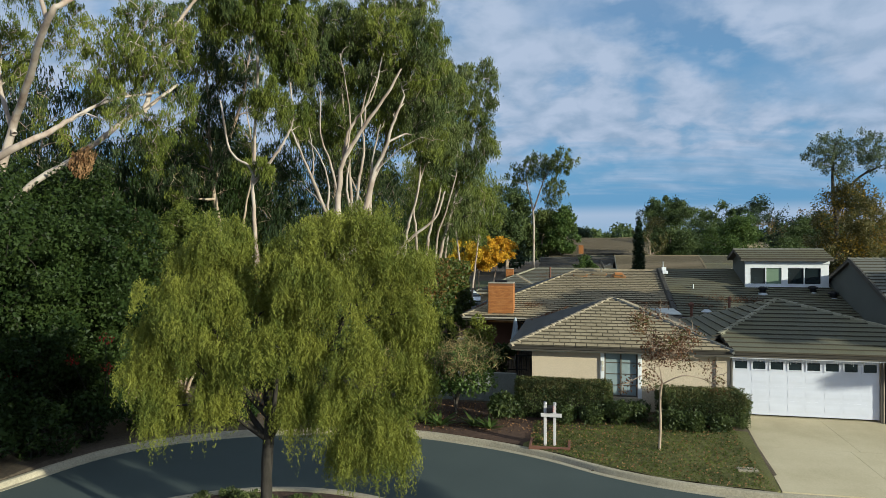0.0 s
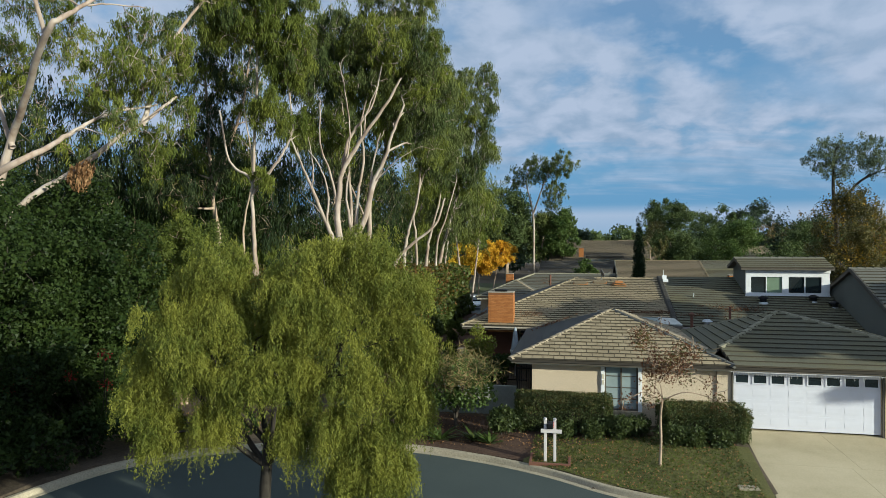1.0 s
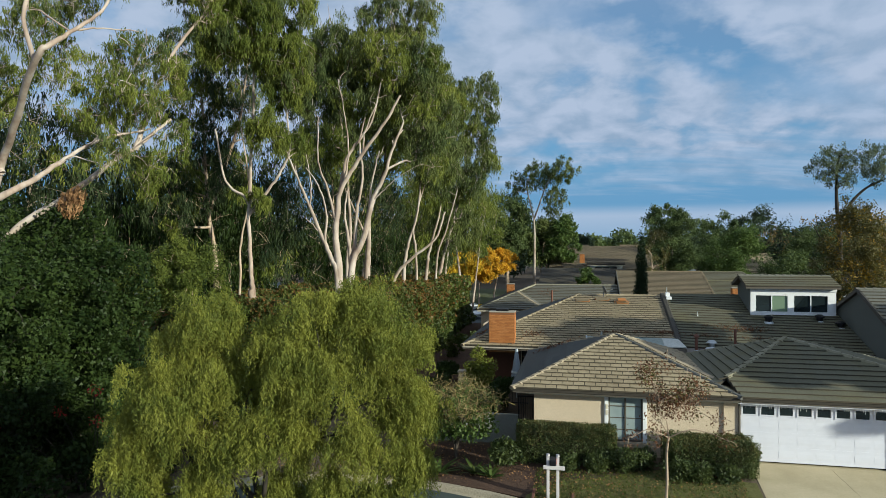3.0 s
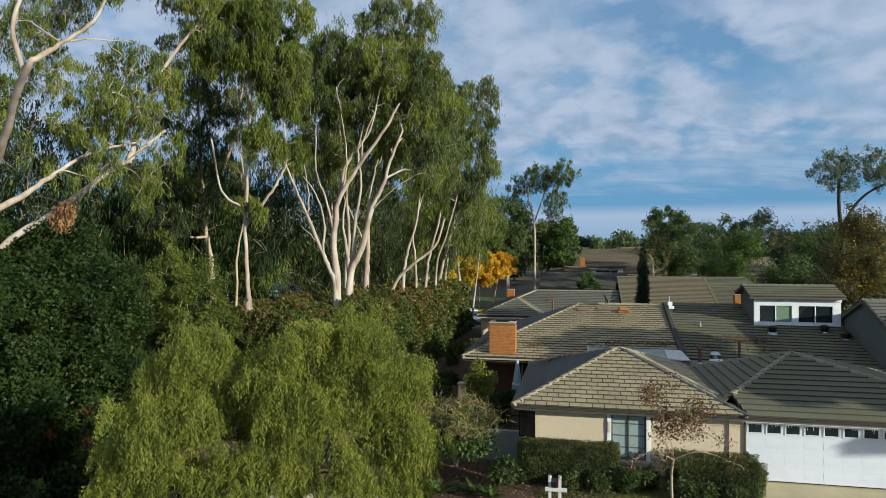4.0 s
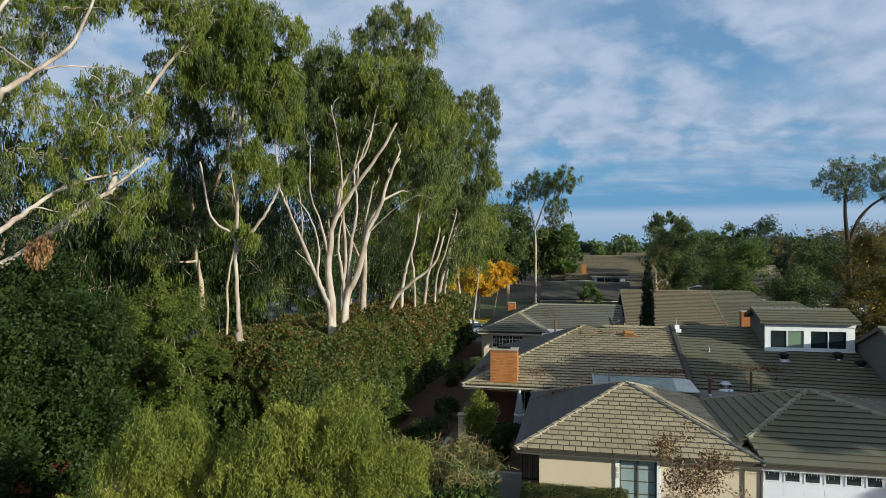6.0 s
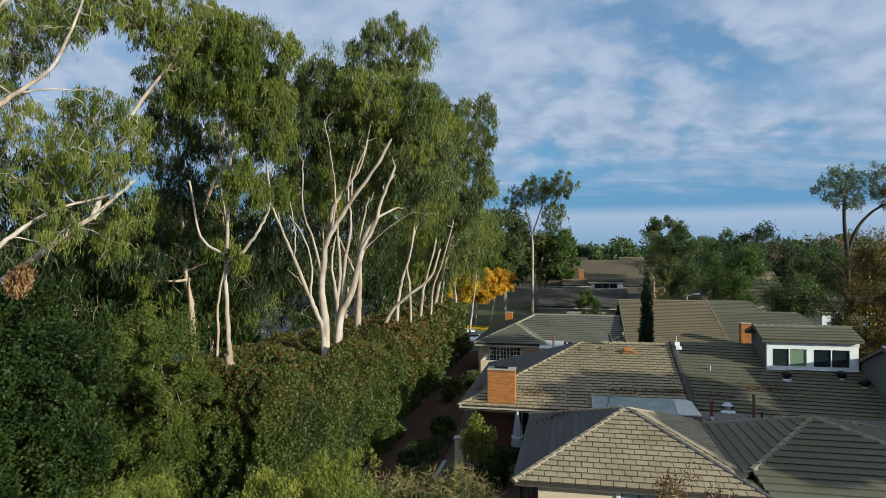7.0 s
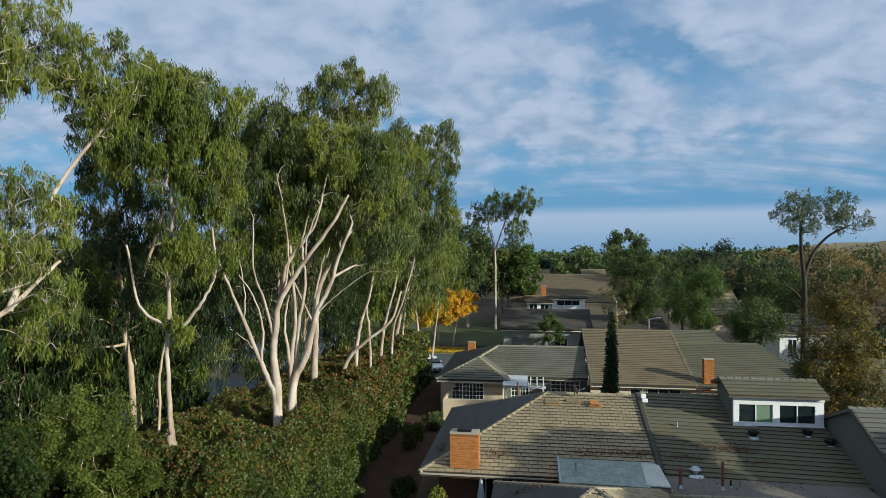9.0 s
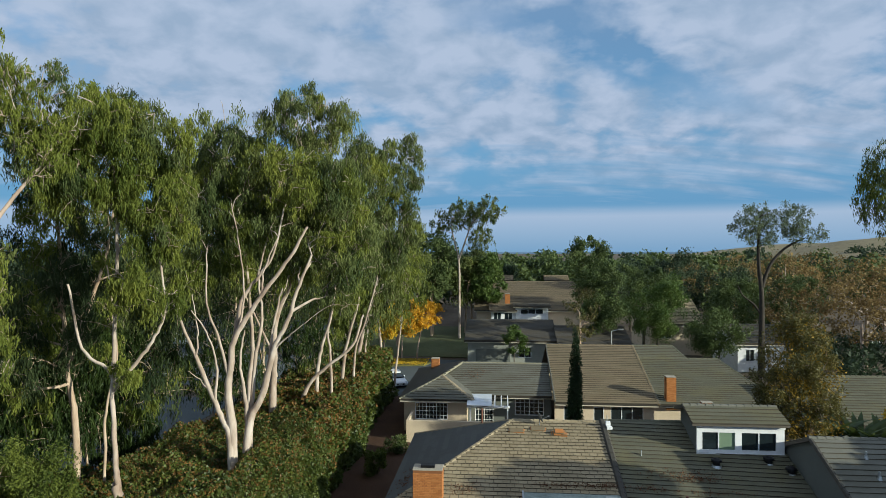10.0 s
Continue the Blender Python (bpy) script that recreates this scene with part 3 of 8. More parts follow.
def in_balls(balls, count, rnd, shell=0.5):
    """Points scattered in ellipsoids (x, y, z, rx, ry, rz), denser towards the skin."""
    balls = np.asarray(balls, float)
    vol = balls[:, 3] * balls[:, 4] * balls[:, 5]
    pick = rnd.choice(len(balls), count, p=vol ** 0.75 / (vol ** 0.75).sum())
    d = rnd.normal(size=(count, 3))
    d /= np.linalg.norm(d, axis=1)[:, None]
    r = rnd.uniform(0, 1, count) ** (1 / 3.0 * (1 - shell) + 0.12 * shell)
    r *= rnd.uniform(0.72, 1.12, count)
    b = balls[pick]
    return b[:, :3] + d * r[:, None] * b[:, 3:6]


class Wood:
    """Gathers tapered branches into one mesh."""

    def __init__(self):
        self.v, self.f, self.n = [], [], 0

    def tube(self, pts, r0, r1, sides=7, wobble=0.0, rnd=None):
        pts = np.asarray(pts, float)
        k = len(pts)
        tan = np.gradient(pts, axis=0)
        tan /= np.linalg.norm(tan, axis=1)[:, None] + 1e-9
        ref = np.array([0.31, 0.95, 0.05])
        a = np.cross(tan, ref)
        a /= np.linalg.norm(a, axis=1)[:, None] + 1e-9
        b = np.cross(tan, a)
        rad = r0 + (r1 - r0) * np.linspace(0, 1, k) ** 0.8
        if rnd is not None and wobble:
            rad = rad * rnd.uniform(1 - wobble, 1 + wobble, k)
        ang = np.linspace(0, 2 * math.pi, sides, endpoint=False)
        ring = pts[:, None, :] + rad[:, None, None] * (np.cos(ang)[None, :, None] * a[:, None, :] + np.sin(ang)[None, :, None] * b[:, None, :])
        self.v.append(ring.reshape(-1, 3))
        i = np.arange(k - 1)[:, None] * sides
        j = np.arange(sides)[None, :]
        jn = (j + 1) % sides
        q = np.stack([i + j, i + jn, i + sides + jn, i + sides + j], axis=-1).reshape(-1, 4) + self.n
        self.f.append(q)
        self.n += k * sides
        return pts

    def mesh(self, name):
        me = array_mesh(name, np.concatenate(self.v), np.concatenate(self.f))
        me.polygons.foreach_set("use_smooth", np.ones(len(me.polygons), dtype=bool))
        return me


def reach(wood, nodes, tips, rnd, thick, sag=0.0, per_tip=0.02):
    """Grows a branch to every tip from the nearest wood below it. nodes: (place, radius)."""
    place = np.array([n[0] for n in nodes])
    radius = np.array([n[1] for n in nodes])
    order = np.argsort([np.min(np.linalg.norm(place - t, axis=1)) for t in tips])
    for i in order:
        t = np.asarray(tips[i], float)
        d = np.linalg.norm(place - t, axis=1)
        cost = d + 1.6 * np.maximum(0, place[:, 2] - t[2] + 0.25 * d) + 0.4 * rnd.uniform(size=len(d))
        k = int(np.argmin(cost))
        a, ra = place[k], min(radius[k] * 0.72, thick)
        mid1 = a + (t - a) * 0.35 + rnd.normal(size=3) * 0.06 * d[k] + np.array([0, 0, 0.10 * d[k]])
        mid2 = a + (t - a) * 0.7 + rnd.normal(size=3) * 0.06 * d[k] + np.array([0, 0, 0.08 * d[k] - sag])
        pts = spline([a, mid1, mid2, t], 3)
        r1 = max(0.012, ra * 0.35)
        wood.tube(pts, ra, r1, 6 if ra > 0.06 else 5)
        m = len(pts)
        newp = pts[2::2]
        place = np.concatenate([place, newp])
        radius = np.concatenate([radius, ra + (r1 - ra) * np.linspace(0, 1, m)[2::2]])
    return place


def plant(name, at, label, category, wood, bark, crowns, group=""):
    """A tree: trunk and limbs as one part, and its crown or crowns (verts, faces, material, name)."""
    t = thing(name, at, label, category, group)
    if wood is not None and wood.n:
        link_mesh("trunk", wood.mesh("trunk"), bark, t)
    for v, f, mat, nm in crowns:
        link_mesh(nm, array_mesh(nm, v, f), mat, t)
    return t

# ---- ground, road and paving ----
KERB_LINE = spline([(-17.5, -14), (-17.2, 2), (-16.3, 10), (-15.4, 14), (-14.5, 17.6), (-12.6, 19.7), (-9.4, 21.2), (-6, 21.65), (-3.1, 21.05), (-0.9, 20.15), (1.0, 19.0), (2.9, 18.3), (5.2, 17.95)], 10)
ROAD_EDGE = [tuple(p) for p in KERB_LINE] + [(11.6, 18.0), (46, 18.4), (46, -40), (-17.5, -40)]


def road_side(x, y):
    """How far a place lies outside the road's edge: minus inside the road."""
    d = np.hypot(KERB_LINE[:, 0] - x, KERB_LINE[:, 1] - y)
    i = int(np.argmin(d))
    j = min(max(i, 1), len(KERB_LINE) - 2)
    t = KERB_LINE[j + 1] - KERB_LINE[j - 1]
    n = np.array([-t[1], t[0]])
    side = np.dot(n, np.array([x, y]) - KERB_LINE[i])
    if x > 5.2:
        return y - 18.0
    if y < -14:
        return -17.5 - x
    return d[i] if side > 0 else -d[i]


def ground_z(x, y):
    """The height of the ground: it rises gently from the kerb to the houses."""
    s = road_side(x, y)
    if s < 0.15:
        return -0.25
    base = 0.14
    edge = 5.35 + 0.075 * (y - 18.3)
    if edge < x < 11.4 and y < 25.3:
        return 0.02 + 0.42 * (y - 18.3) / 6.72
    if x > -9 and y > 17:
        base += 0.36 * min(1, max(0, (s - 0.4) / 5.0))
        if x < -6:
            base = 0.14 + (base - 0.14) * (x + 9) / 3
        if y > 44:
            base += (0.05 - base) * min(1, (y - 44) / 6)
    return base


def ground_sheet():
    xs = np.concatenate([[-4200, -1500, -600, -250, -120, -60], np.arange(-36, 30.1, 0.6), [45, 70, 120, 250, 600, 1500, 4200]])
    ys = np.concatenate([[-2500, -800, -250, -80, -30], np.arange(-10, 60.1, 0.6), [75, 100, 150, 250, 600, 1500, 4600]])
    X, Y = np.meshgrid(xs, ys, indexing="ij")
    Z = np.vectorize(ground_z)(X, Y)
    n, m = len(xs), len(ys)
    i, j = np.meshgrid(np.arange(n - 1), np.arange(m - 1), indexing="ij")
    f = np.stack([i * m + j, (i + 1) * m + j, (i + 1) * m + j + 1, i * m + j + 1], axis=-1).reshape(-1, 4)
    me = array_mesh("ground", np.stack([X, Y, Z], axis=-1).reshape(-1, 3), f)
    return tagged(link_mesh("ground", me, EARTH), "brown earth with leaf litter and dry ground", "ground", kind="structure")


ground_sheet()


def sheet(name, outline, z, mat, label, category, thick=0.1, kind="structure"):
    bm = prism([(x, y, z(x, y) if callable(z) else z) for x, y in outline], thick)
    return tagged(part(name, bm, mat), label, category, kind=kind)


sheet("road", ROAD_EDGE, 0.0, ASPHALT, "dark grey asphalt cul-de-sac road", "road", 0.3)


def kerb_strip(line, width, z0, z1, closed=False):
    """A kerb: gutter pan and raised edge swept along the line, cut into lengths."""
    line = np.asarray(line)
    tan = np.gradient(line, axis=0)
    if closed:
        tan = (np.roll(line, -1, 0) - np.roll(line, 1, 0))
    tan /= np.linalg.norm(tan, axis=1)[:, None]
    nor = np.stack([-tan[:, 1], tan[:, 0]], axis=1)
    profile = [(-0.22, -0.05), (-0.22, 0.008), (-0.05, 0.016), (0.0, z1 - 0.03), (0.03, z1), (width, z1), (width, -0.05)]
    v, f = [], []
    k = len(profile)
    for p, n in zip(line, nor):
        v += [(p[0] + n[0] * a, p[1] + n[1] * a, z0 + b) for a, b in profile]
    c = len(line)
    for i in range(c if closed else c - 1):
        for j in range(k - 1):
            a, b = i * k + j, ((i + 1) % c) * k + j
            f.append((a, a + 1, b + 1, b))
    return array_mesh("kerb", v, f)


link_kerb = tagged(link_mesh("kerb", kerb_strip(KERB_LINE, 0.16, 0.0, 0.16), KERB), "tan concrete kerb and gutter along the road", "kerb", kind="structure")
# lowered kerb across the driveway
tagged(part("driveway_apron", prism([(5.2, 17.6, 0.02), (11.6, 17.6, 0.02), (11.4, 18.3, 0.10), (5.25, 18.3, 0.10)], 0.2), KERB), "worn concrete apron of the driveway", "apron", kind="structure")
ISLAND = [(-6.6 + 4.5 * math.cos(a), 12.15 + 3.7 * math.sin(a)) for a in np.linspace(0, 2 * math.pi, 64, endpoint=False)]
tagged(link_mesh("island_kerb", kerb_strip(ISLAND[::-1], 0.15, 0.0, 0.15, True), KERB), "concrete kerb round the planted island", "kerb", kind="structure")
sheet("island_soil", [(-6.6 + (x + 6.6) * 0.965, 12.15 + (y - 12.15) * 0.965) for x, y in ISLAND], 0.13, MULCH, "planted island of dark mulch in the road", "planting bed", 0.12)

# concrete driveway in slabs, rising to the garage
DRIVE_ROWS = [(18.3, 0.10), (21.6, 0.31), (25.02, 0.52)]
drive = thing("driveway", (8, 21, 0.2), "pale tan concrete driveway with faint stains", "driveway", kind="structure")
for (ya, za), (yb, zb) in zip(DRIVE_ROWS, DRIVE_ROWS[1:]):
    for s0, s1 in ((0, 0.5), (0.5, 1.0)):
        la, lb = 5.28 + (ya - 18.3) * 0.075, 5.28 + (yb - 18.3) * 0.075
        ra, rb = 11.3, 10.75
        g = 0.005
        bm = prism([(la + (ra - la) * s0 + g, ya + g, za + 0.03), (la + (ra - la) * s1 - g, ya + g, za + 0.03), (lb + (rb - lb) * s1 - g, yb - g, zb + 0.03), (lb + (rb - lb) * s0 + g, yb - g, zb + 0.03)], 0.14)
        part("slab", bm, DRIVE, drive)

# lawn in front of the wing


def lawn_mesh():
    v, f = [], []
    n, m = 60, 24
    for i in range(n):
        x = -1.7 + (5.22 - -1.7) * i / (n - 1)
        front = float(np.interp(x, KERB_LINE[80:, 0], KERB_LINE[80:, 1])) + 0.17
        back = 22.9 - 0.5 * math.sin((x + 1.7) * 1.1) + (0.3 if x > 4.5 else 0)
        if x < -0.6:
            back = front + (back - front) * max(0.06, (x + 1.9) / 1.3)
        for j in range(m):
            y = front + (back - front) * j / (m - 1)
            xx = x + (0.06 * (y - 18)) * (x + 1.7) / 6.9
            v.append((xx, y, ground_z(xx, y) + 0.035 + 0.012 * math.sin(x * 5 + y * 3)))
    for i in range(n - 1):
        for j in range(m - 1):
            f.append((i * m + j, (i + 1) * m + j, (i + 1) * m + j + 1, i * m + j + 1))
    return array_mesh("lawn", v, f)


lawn = tagged(link_mesh("lawn", lawn_mesh(), LAWN), "patchy olive lawn with fallen leaves", "lawn", kind="structure")


def litter(name, count, where, size, mats, label, category, up=0.03, rnd=None):
    """Fallen leaves and blades lying about, as stuff."""
    rnd = rnd or np.random.default_rng(3)
    pts = []
    while len(pts) < count:
        x, y = where(rnd)
        pts.append((x, y, ground_z(x, y) + up + rnd.uniform(0, 0.03)))
    v, f = leaves(np.array(pts), size, 0.0, rnd, 0.5, 1.0)
    v[:, 2] = np.maximum(v[:, 2], np.repeat([p[2] - 0.02 for p in pts], 4))
    return tagged(link_mesh(name, array_mesh(name, v, f), mats), label, category, kind="stuff")


def on_lawn(r):
    x = r.uniform(-1.5, 5.1)
    front = float(np.interp(x, KERB_LINE[80:, 0], KERB_LINE[80:, 1])) + 0.2
    return x, r.uniform(front, 23.2)


litter("grass_tufts", 9000, on_lawn, 0.06, LEAF_PINE, "short grass tufts on the lawn", "grass", 0.05)
litter("fallen_leaves", 1500, on_lawn, 0.07, LEAF_DEAD, "dry brown leaves fallen on the lawn", "leaf litter", 0.06, np.random.default_rng(5))
litter("bed_litter", 2600, lambda r: (r.uniform(-16, -1.5), r.uniform(21.9, 26)), 0.075, LEAF_DEAD, "dry leaves in the planting bed", "leaf litter", 0.03, np.random.default_rng(6))

# beds and paths
sheet("planting_bed", [(-6.2, 21.95), (-3.2, 21.35), (-1.2, 20.7), (-1.0, 22.2), (1.6, 22.6), (5.2, 22.9), (5.55, 25.05), (-1.8, 25.05), (-6.2, 25.3)], lambda x, y: ground_z(x, y) + 0.012, MULCH, "dark mulch bed below the house wall", "planting bed", 0.02)
sheet("garden_path", [(-9.6, 27), (-6.5, 27), (-6.7, 34), (-6.9, 47), (-7.6, 60), (-9.5, 68), (-14, 68), (-12.0, 52), (-10.8, 42)], lambda x, y: ground_z(x, y) + 0.03, REDBARK, "red-brown bark path beside the tall hedge", "path", 0.02)
# lane and parking behind
sheet("lane", [(-16, 69), (-6, 66.5), (-5, 76), (-4, 80), (8, 84), (8, 88), (-16, 90), (-40, 92), (-40, 72)], 0.16, LOT, "grey asphalt lane and parking court between the houses", "road", 0.1)
sheet("parking_lot", [(-120, 40), (-26, 40), (-26, 66), (-42, 66), (-42, 95), (-30, 95), (-30, 130), (-120, 160)], 0.17, LOT, "sunlit asphalt parking lot behind the trees", "parking lot", 0.1)
sheet("park_lawn", [(-30, 97), (-16, 92), (8, 90), (8, 105), (-4, 125), (-30, 128)], 0.2, FARGRASS, "shaded park grass under tall trees", "lawn", 0.05)
sheet("leaf_island", [(-17, 83.5), (-10, 84.5), (-9.4, 86.5), (-10.5, 89.5), (-17, 89)], 0.30, LAWN, "kerbed island covered in golden leaves", "planting bed", 0.2)
litter("golden_leaves", 2500, lambda r: (r.uniform(-16.5, -9.8), r.uniform(84.4, 89)), 0.16, LEAF_GOLD, "golden leaves fallen below the autumn trees", "leaf litter", 0.2, np.random.default_rng(8))
sheet("parking_lines", [(-60, 70), (-59.8, 70), (-59.8, 90), (-60, 90)], 0.19, WHITE, "white painted parking line", "road marking", 0.015)
for k in range(9):
    sheet("parking_lines", [(-62 + 2.7 * k, 76), (-61.86 + 2.7 * k, 76), (-58.86 + 2.7 * k, 81), (-59 + 2.7 * k, 81)], 0.19, WHITE, "white painted parking line", "road marking", 0.015)

# distance: dry hills on the right and the sea at the horizon
def hill(name, cx, cy, rx, ry, h, mat, label):
    v, f = [], []
    n, m = 60, 30
    rnd = np.random.default_rng(int(abs(cx)))
    for i in range(n):
        for j in range(m):
            a, b = -1 + 2 * i / (n - 1), -1 + 2 * j / (m - 1)
            s = max(0, 1 - a * a) ** 1.2 * max(0, 1 - b * b)
            z = h * s * (0.85 + 0.3 * noise.noise(Vector((a * 2.3 + cx, b * 2.1, 0.3)))) + h * 0.05 * s * noise.noise(Vector((a * 9, b * 9, cx)))
            v.append((cx + a * rx, cy + b * ry, z))
    for i in range(n - 1):
        for j in range(m - 1):
            f.append((i * m + j, (i + 1) * m + j, (i + 1) * m + j + 1, i * m + j + 1))
    ob = link_mesh(name, array_mesh(name, v, f), mat)
    ob.data.polygons.foreach_set("use_smooth", np.ones(len(ob.data.polygons), dtype=bool))
    return tagged(ob, label, "hill", kind="structure")


hill("hill", 570, 760, 330, 260, 40, HILL, "dry grassy hill in the distance")
hill("hill", 650, 1100, 370, 300, 36, HILL, "far tan hill with scattered scrub")
sheet("water", [(-2500, 2300), (1500, 2300), (1500, 4500), (-2500, 4500)], 1.0, SEA, "thin blue strip of sea on the horizon", "water", 0.5)

# ---- the near house: wing, garage, main roof ----
def pipe(name, at, h, r, mat, label, cap=None, flash=True):
    """A roof pipe with its flashing cone and, if wanted, a cap."""
    x, y, z = at
    t = thing(name, (x, y, z), label, "roof vent", "roof pipes and vents")
    part("pipe", rods(((x, y, z - 0.15), (x, y, z + h), r)), mat, t)
    if flash:
        part("flashing", rods(((x, y, z - 0.12), (x, y, z + 0.12), r * 2.6, r * 1.1, 12)), STEEL, t)
    if cap == "hood":
        part("cap", rods(((x, y, z + h), (x, y, z + h + 0.06), r * 1.9, r * 1.9, 12), ((x, y, z + h + 0.06), (x, y, z + h + 0.16), r * 1.8, r * 0.5, 12)), mat, t)
    return t


def turbine(at, label):
    """A low roof ventilator: base skirt, drum and domed hood."""
    x, y, z = at
    t = thing("roof_ventilator", at, label, "roof vent", "roof pipes and vents")
    part("skirt", rods(((x, y, z - 0.1), (x, y, z + 0.08), 0.30, 0.22, 14)), STEEL, t)
    part("drum", rods(((x, y, z + 0.08), (x, y, z + 0.26), 0.17, 0.17, 14)), BLACK, t)
    part("hood", rods(((x, y, z + 0.26), (x, y, z + 0.34), 0.26, 0.25, 14), ((x, y, z + 0.34), (x, y, z + 0.42), 0.25, 0.10, 14)), BLACK, t)
    return t


def chimney(at, w, d, h, label, course=0.075, deep=2.6):
    """A brick chimney with real courses, a mortar core and a capped flue."""
    x, y, z = at
    t = thing("chimney", at, label, "chimney", "chimneys")
    part("core", boxes((x, x + w, y, y + d, z - deep, z + h)), BRICKJOINT, t)
    verts, faces = [], []
    rnd = random.Random(int(x * 7))
    rows = int((h + deep - 0.05) / course)
    for r in range(rows):
        z0 = z - deep + r * course
        for (ax, ay, lx, ly, nx, ny) in ((x, y, w, 0, 0, -1), (x, y, 0, d, -1, 0), (x + w, y, 0, d, 1, 0)):
            length = lx or ly
            pos = -(0.105 if r % 2 else 0.0)
            while pos < length - 0.02:
                a, b = max(pos, 0) + 0.006, min(pos + 0.21, length) - 0.006
                pos += 0.21
                if b - a < 0.03:
                    continue
                out = 0.012 + rnd.uniform(-0.004, 0.004)
                k = len(verts)
                for (s, o) in ((a, -0.01), (b, -0.01), (b, out), (a, out)):
                    px = ax + (s if lx else 0) + nx * o
                    py = ay + (s if ly else 0) + ny * o
                    verts += [(px, py, z0 + 0.008), (px, py, z0 + course - 0.006)]
                faces += [(k, k + 1, k + 3, k + 2), (k + 2, k + 3, k + 5, k + 4), (k + 4, k + 5, k + 7, k + 6), (k + 6, k + 7, k + 1, k), (k + 1, k + 7, k + 5, k + 3), (k, k + 2, k + 4, k + 6)]
    tagged(link_mesh("bricks", array_mesh("bricks", verts, faces), BRICK, t), kind="stuff")
    part("cap", boxes((x - 0.02, x + w + 0.02, y - 0.02, y + d + 0.02, z + h, z + h + 0.05), bevel=0.012), MORTAR, t, "thin mortar cap")
    return t


def hip_roof(parent, name, x0, x1, y0, y1, ze, apex, apex2, mat, capmat, exposure, width, pieces=False, sides="flrb", lap=0.5, cut=None, left=None, right_cap=None):
    """A hipped roof on a rectangle, with a ridge from apex to apex2 (along x or one point)."""
    A, B = Vector(apex), Vector(apex2)
    fl, fr, br, bl = Vector((x0, y0, ze)), Vector((x1, y0, ze)), Vector((x1, y1, ze)), Vector((x0, y1, ze))
    slopes = {"f": [fl, fr, B, A] if A != B else [fl, fr, A], "r": [fr, br, B], "b": [br, bl, A, B] if A != B else [br, bl, A], "l": [bl, fl, A]}
    if cut:
        # the front slope starts where the neighbouring roof lets it out
        foot = fl + (A - fl) * cut[1]
        slopes["f"] = [Vector((cut[0], y0, ze)), fr, A, foot]
    roof = None
    for key, c in slopes.items():
        bm = prism([tuple(p) for p in c], 0.10)
        if roof is None:
            roof = part(name, bm, UNDERLAY, parent)
        else:
            part("deck", bm, UNDERLAY, roof)
        if key in sides:
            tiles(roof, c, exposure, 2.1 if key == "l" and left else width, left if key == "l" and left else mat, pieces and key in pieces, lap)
    for p, q in ((foot if cut else fl, A), (fr, B), (br, B), (bl, A)):
        ridge_caps(roof, p, q, right_cap if right_cap and p == fr else capmat)
    if A != B:
        ridge_caps(roof, A, B, capmat)
    # fascia boards under the eaves
    part("fascia", boxes(((cut[0] if cut else x0) + 0.02, x1 - 0.02, y0 + 0.05, y0 + 0.09, ze - 0.17, ze - 0.03), (x0 + 0.02, x0 + 0.06, y0 + 0.09, y1 - 0.07, ze - 0.17, ze - 0.03)), DARKTRIM, roof)
    return roof


house = thing("house", (1.5, 25.1, 0.5), "single-storey tan stucco house with tan tiled hip roofs", "house", "houses")
# front wing walls
part("wall", wall_with_holes(-1.68, 4.92, 0.3, 2.75, 24.7, 24.9, [(1.0, 2.2, 1.0, 2.68)]), STUCCO, house)
part("wall", boxes((-1.68, -1.48, 24.9, 32.8, 0.3, 2.8)), STUCCO, house)
part("wall", boxes((-1.48, 5.3, 32.6, 32.8, 0.3, 2.8)), STUCCO, house)
part("soffit", boxes((-2.3, 5.3, 24.32, 24.7, 2.66, 2.70), (-2.3, -1.68, 24.7, 33, 2.66, 2.70)), CREAM, house)
win = window(house, 1.0, 2.2, 1.0, 2.68, 24.74, 2, (0, 3), [BLIND, BLIND], DARKTRIM)
for a in (0.86, 2.2):
    part("window_trim", boxes((a, a + 0.14, 24.64, 24.7, 0.98, 2.66), bevel=0.01), WHITE, win)
part("sill", boxes((0.84, 2.40, 24.54, 24.7, 0.82, 0.97), bevel=0.02), KERB, win)
# house number plaque as plain bars
plaque = part("number_plaque", boxes((0.90, 0.98, 24.615, 24.64, 1.95, 2.12), (0.90, 0.98, 24.615, 24.64, 2.16, 2.33)), CREAM, win)
# the left slope's shade is put into its tile colour
wing_roof = hip_roof(house, "wing_roof", -2.45, 5.4, 24.2, 33.0, 2.87, (1.46, 28.7, 4.37), (1.46, 28.7, 4.37), TILE_TAN, CAP_TAN, 0.29, 0.40, pieces="f", left=TILE_SHADE_GREY, right_cap=TILE_SHADE_GREY)
# pale strip that paints the sunlit sliver of the slope towards the garage
def flat_strip(p, q, half, lift, mat, parent, name):
    p, q = Vector(p), Vector(q)
    u = (q - p).normalized()
    s = u.cross(Vector((0, 0, 1))).normalized() * half
    n = s.cross(u).normalized()
    if n.z < 0:
        n = -n
    up = n * lift
    c = [p + s + up, q + s + up, q - s + up, p - s + up]
    return part(name, prism([tuple(v) for v in c], 0.09), mat, parent)


flat_strip((1.86, 28.85, 4.26), (4.9, 25.75, 3.12), 0.12, 0.07, CAP_TAN, wing_roof, "hip_flashing")

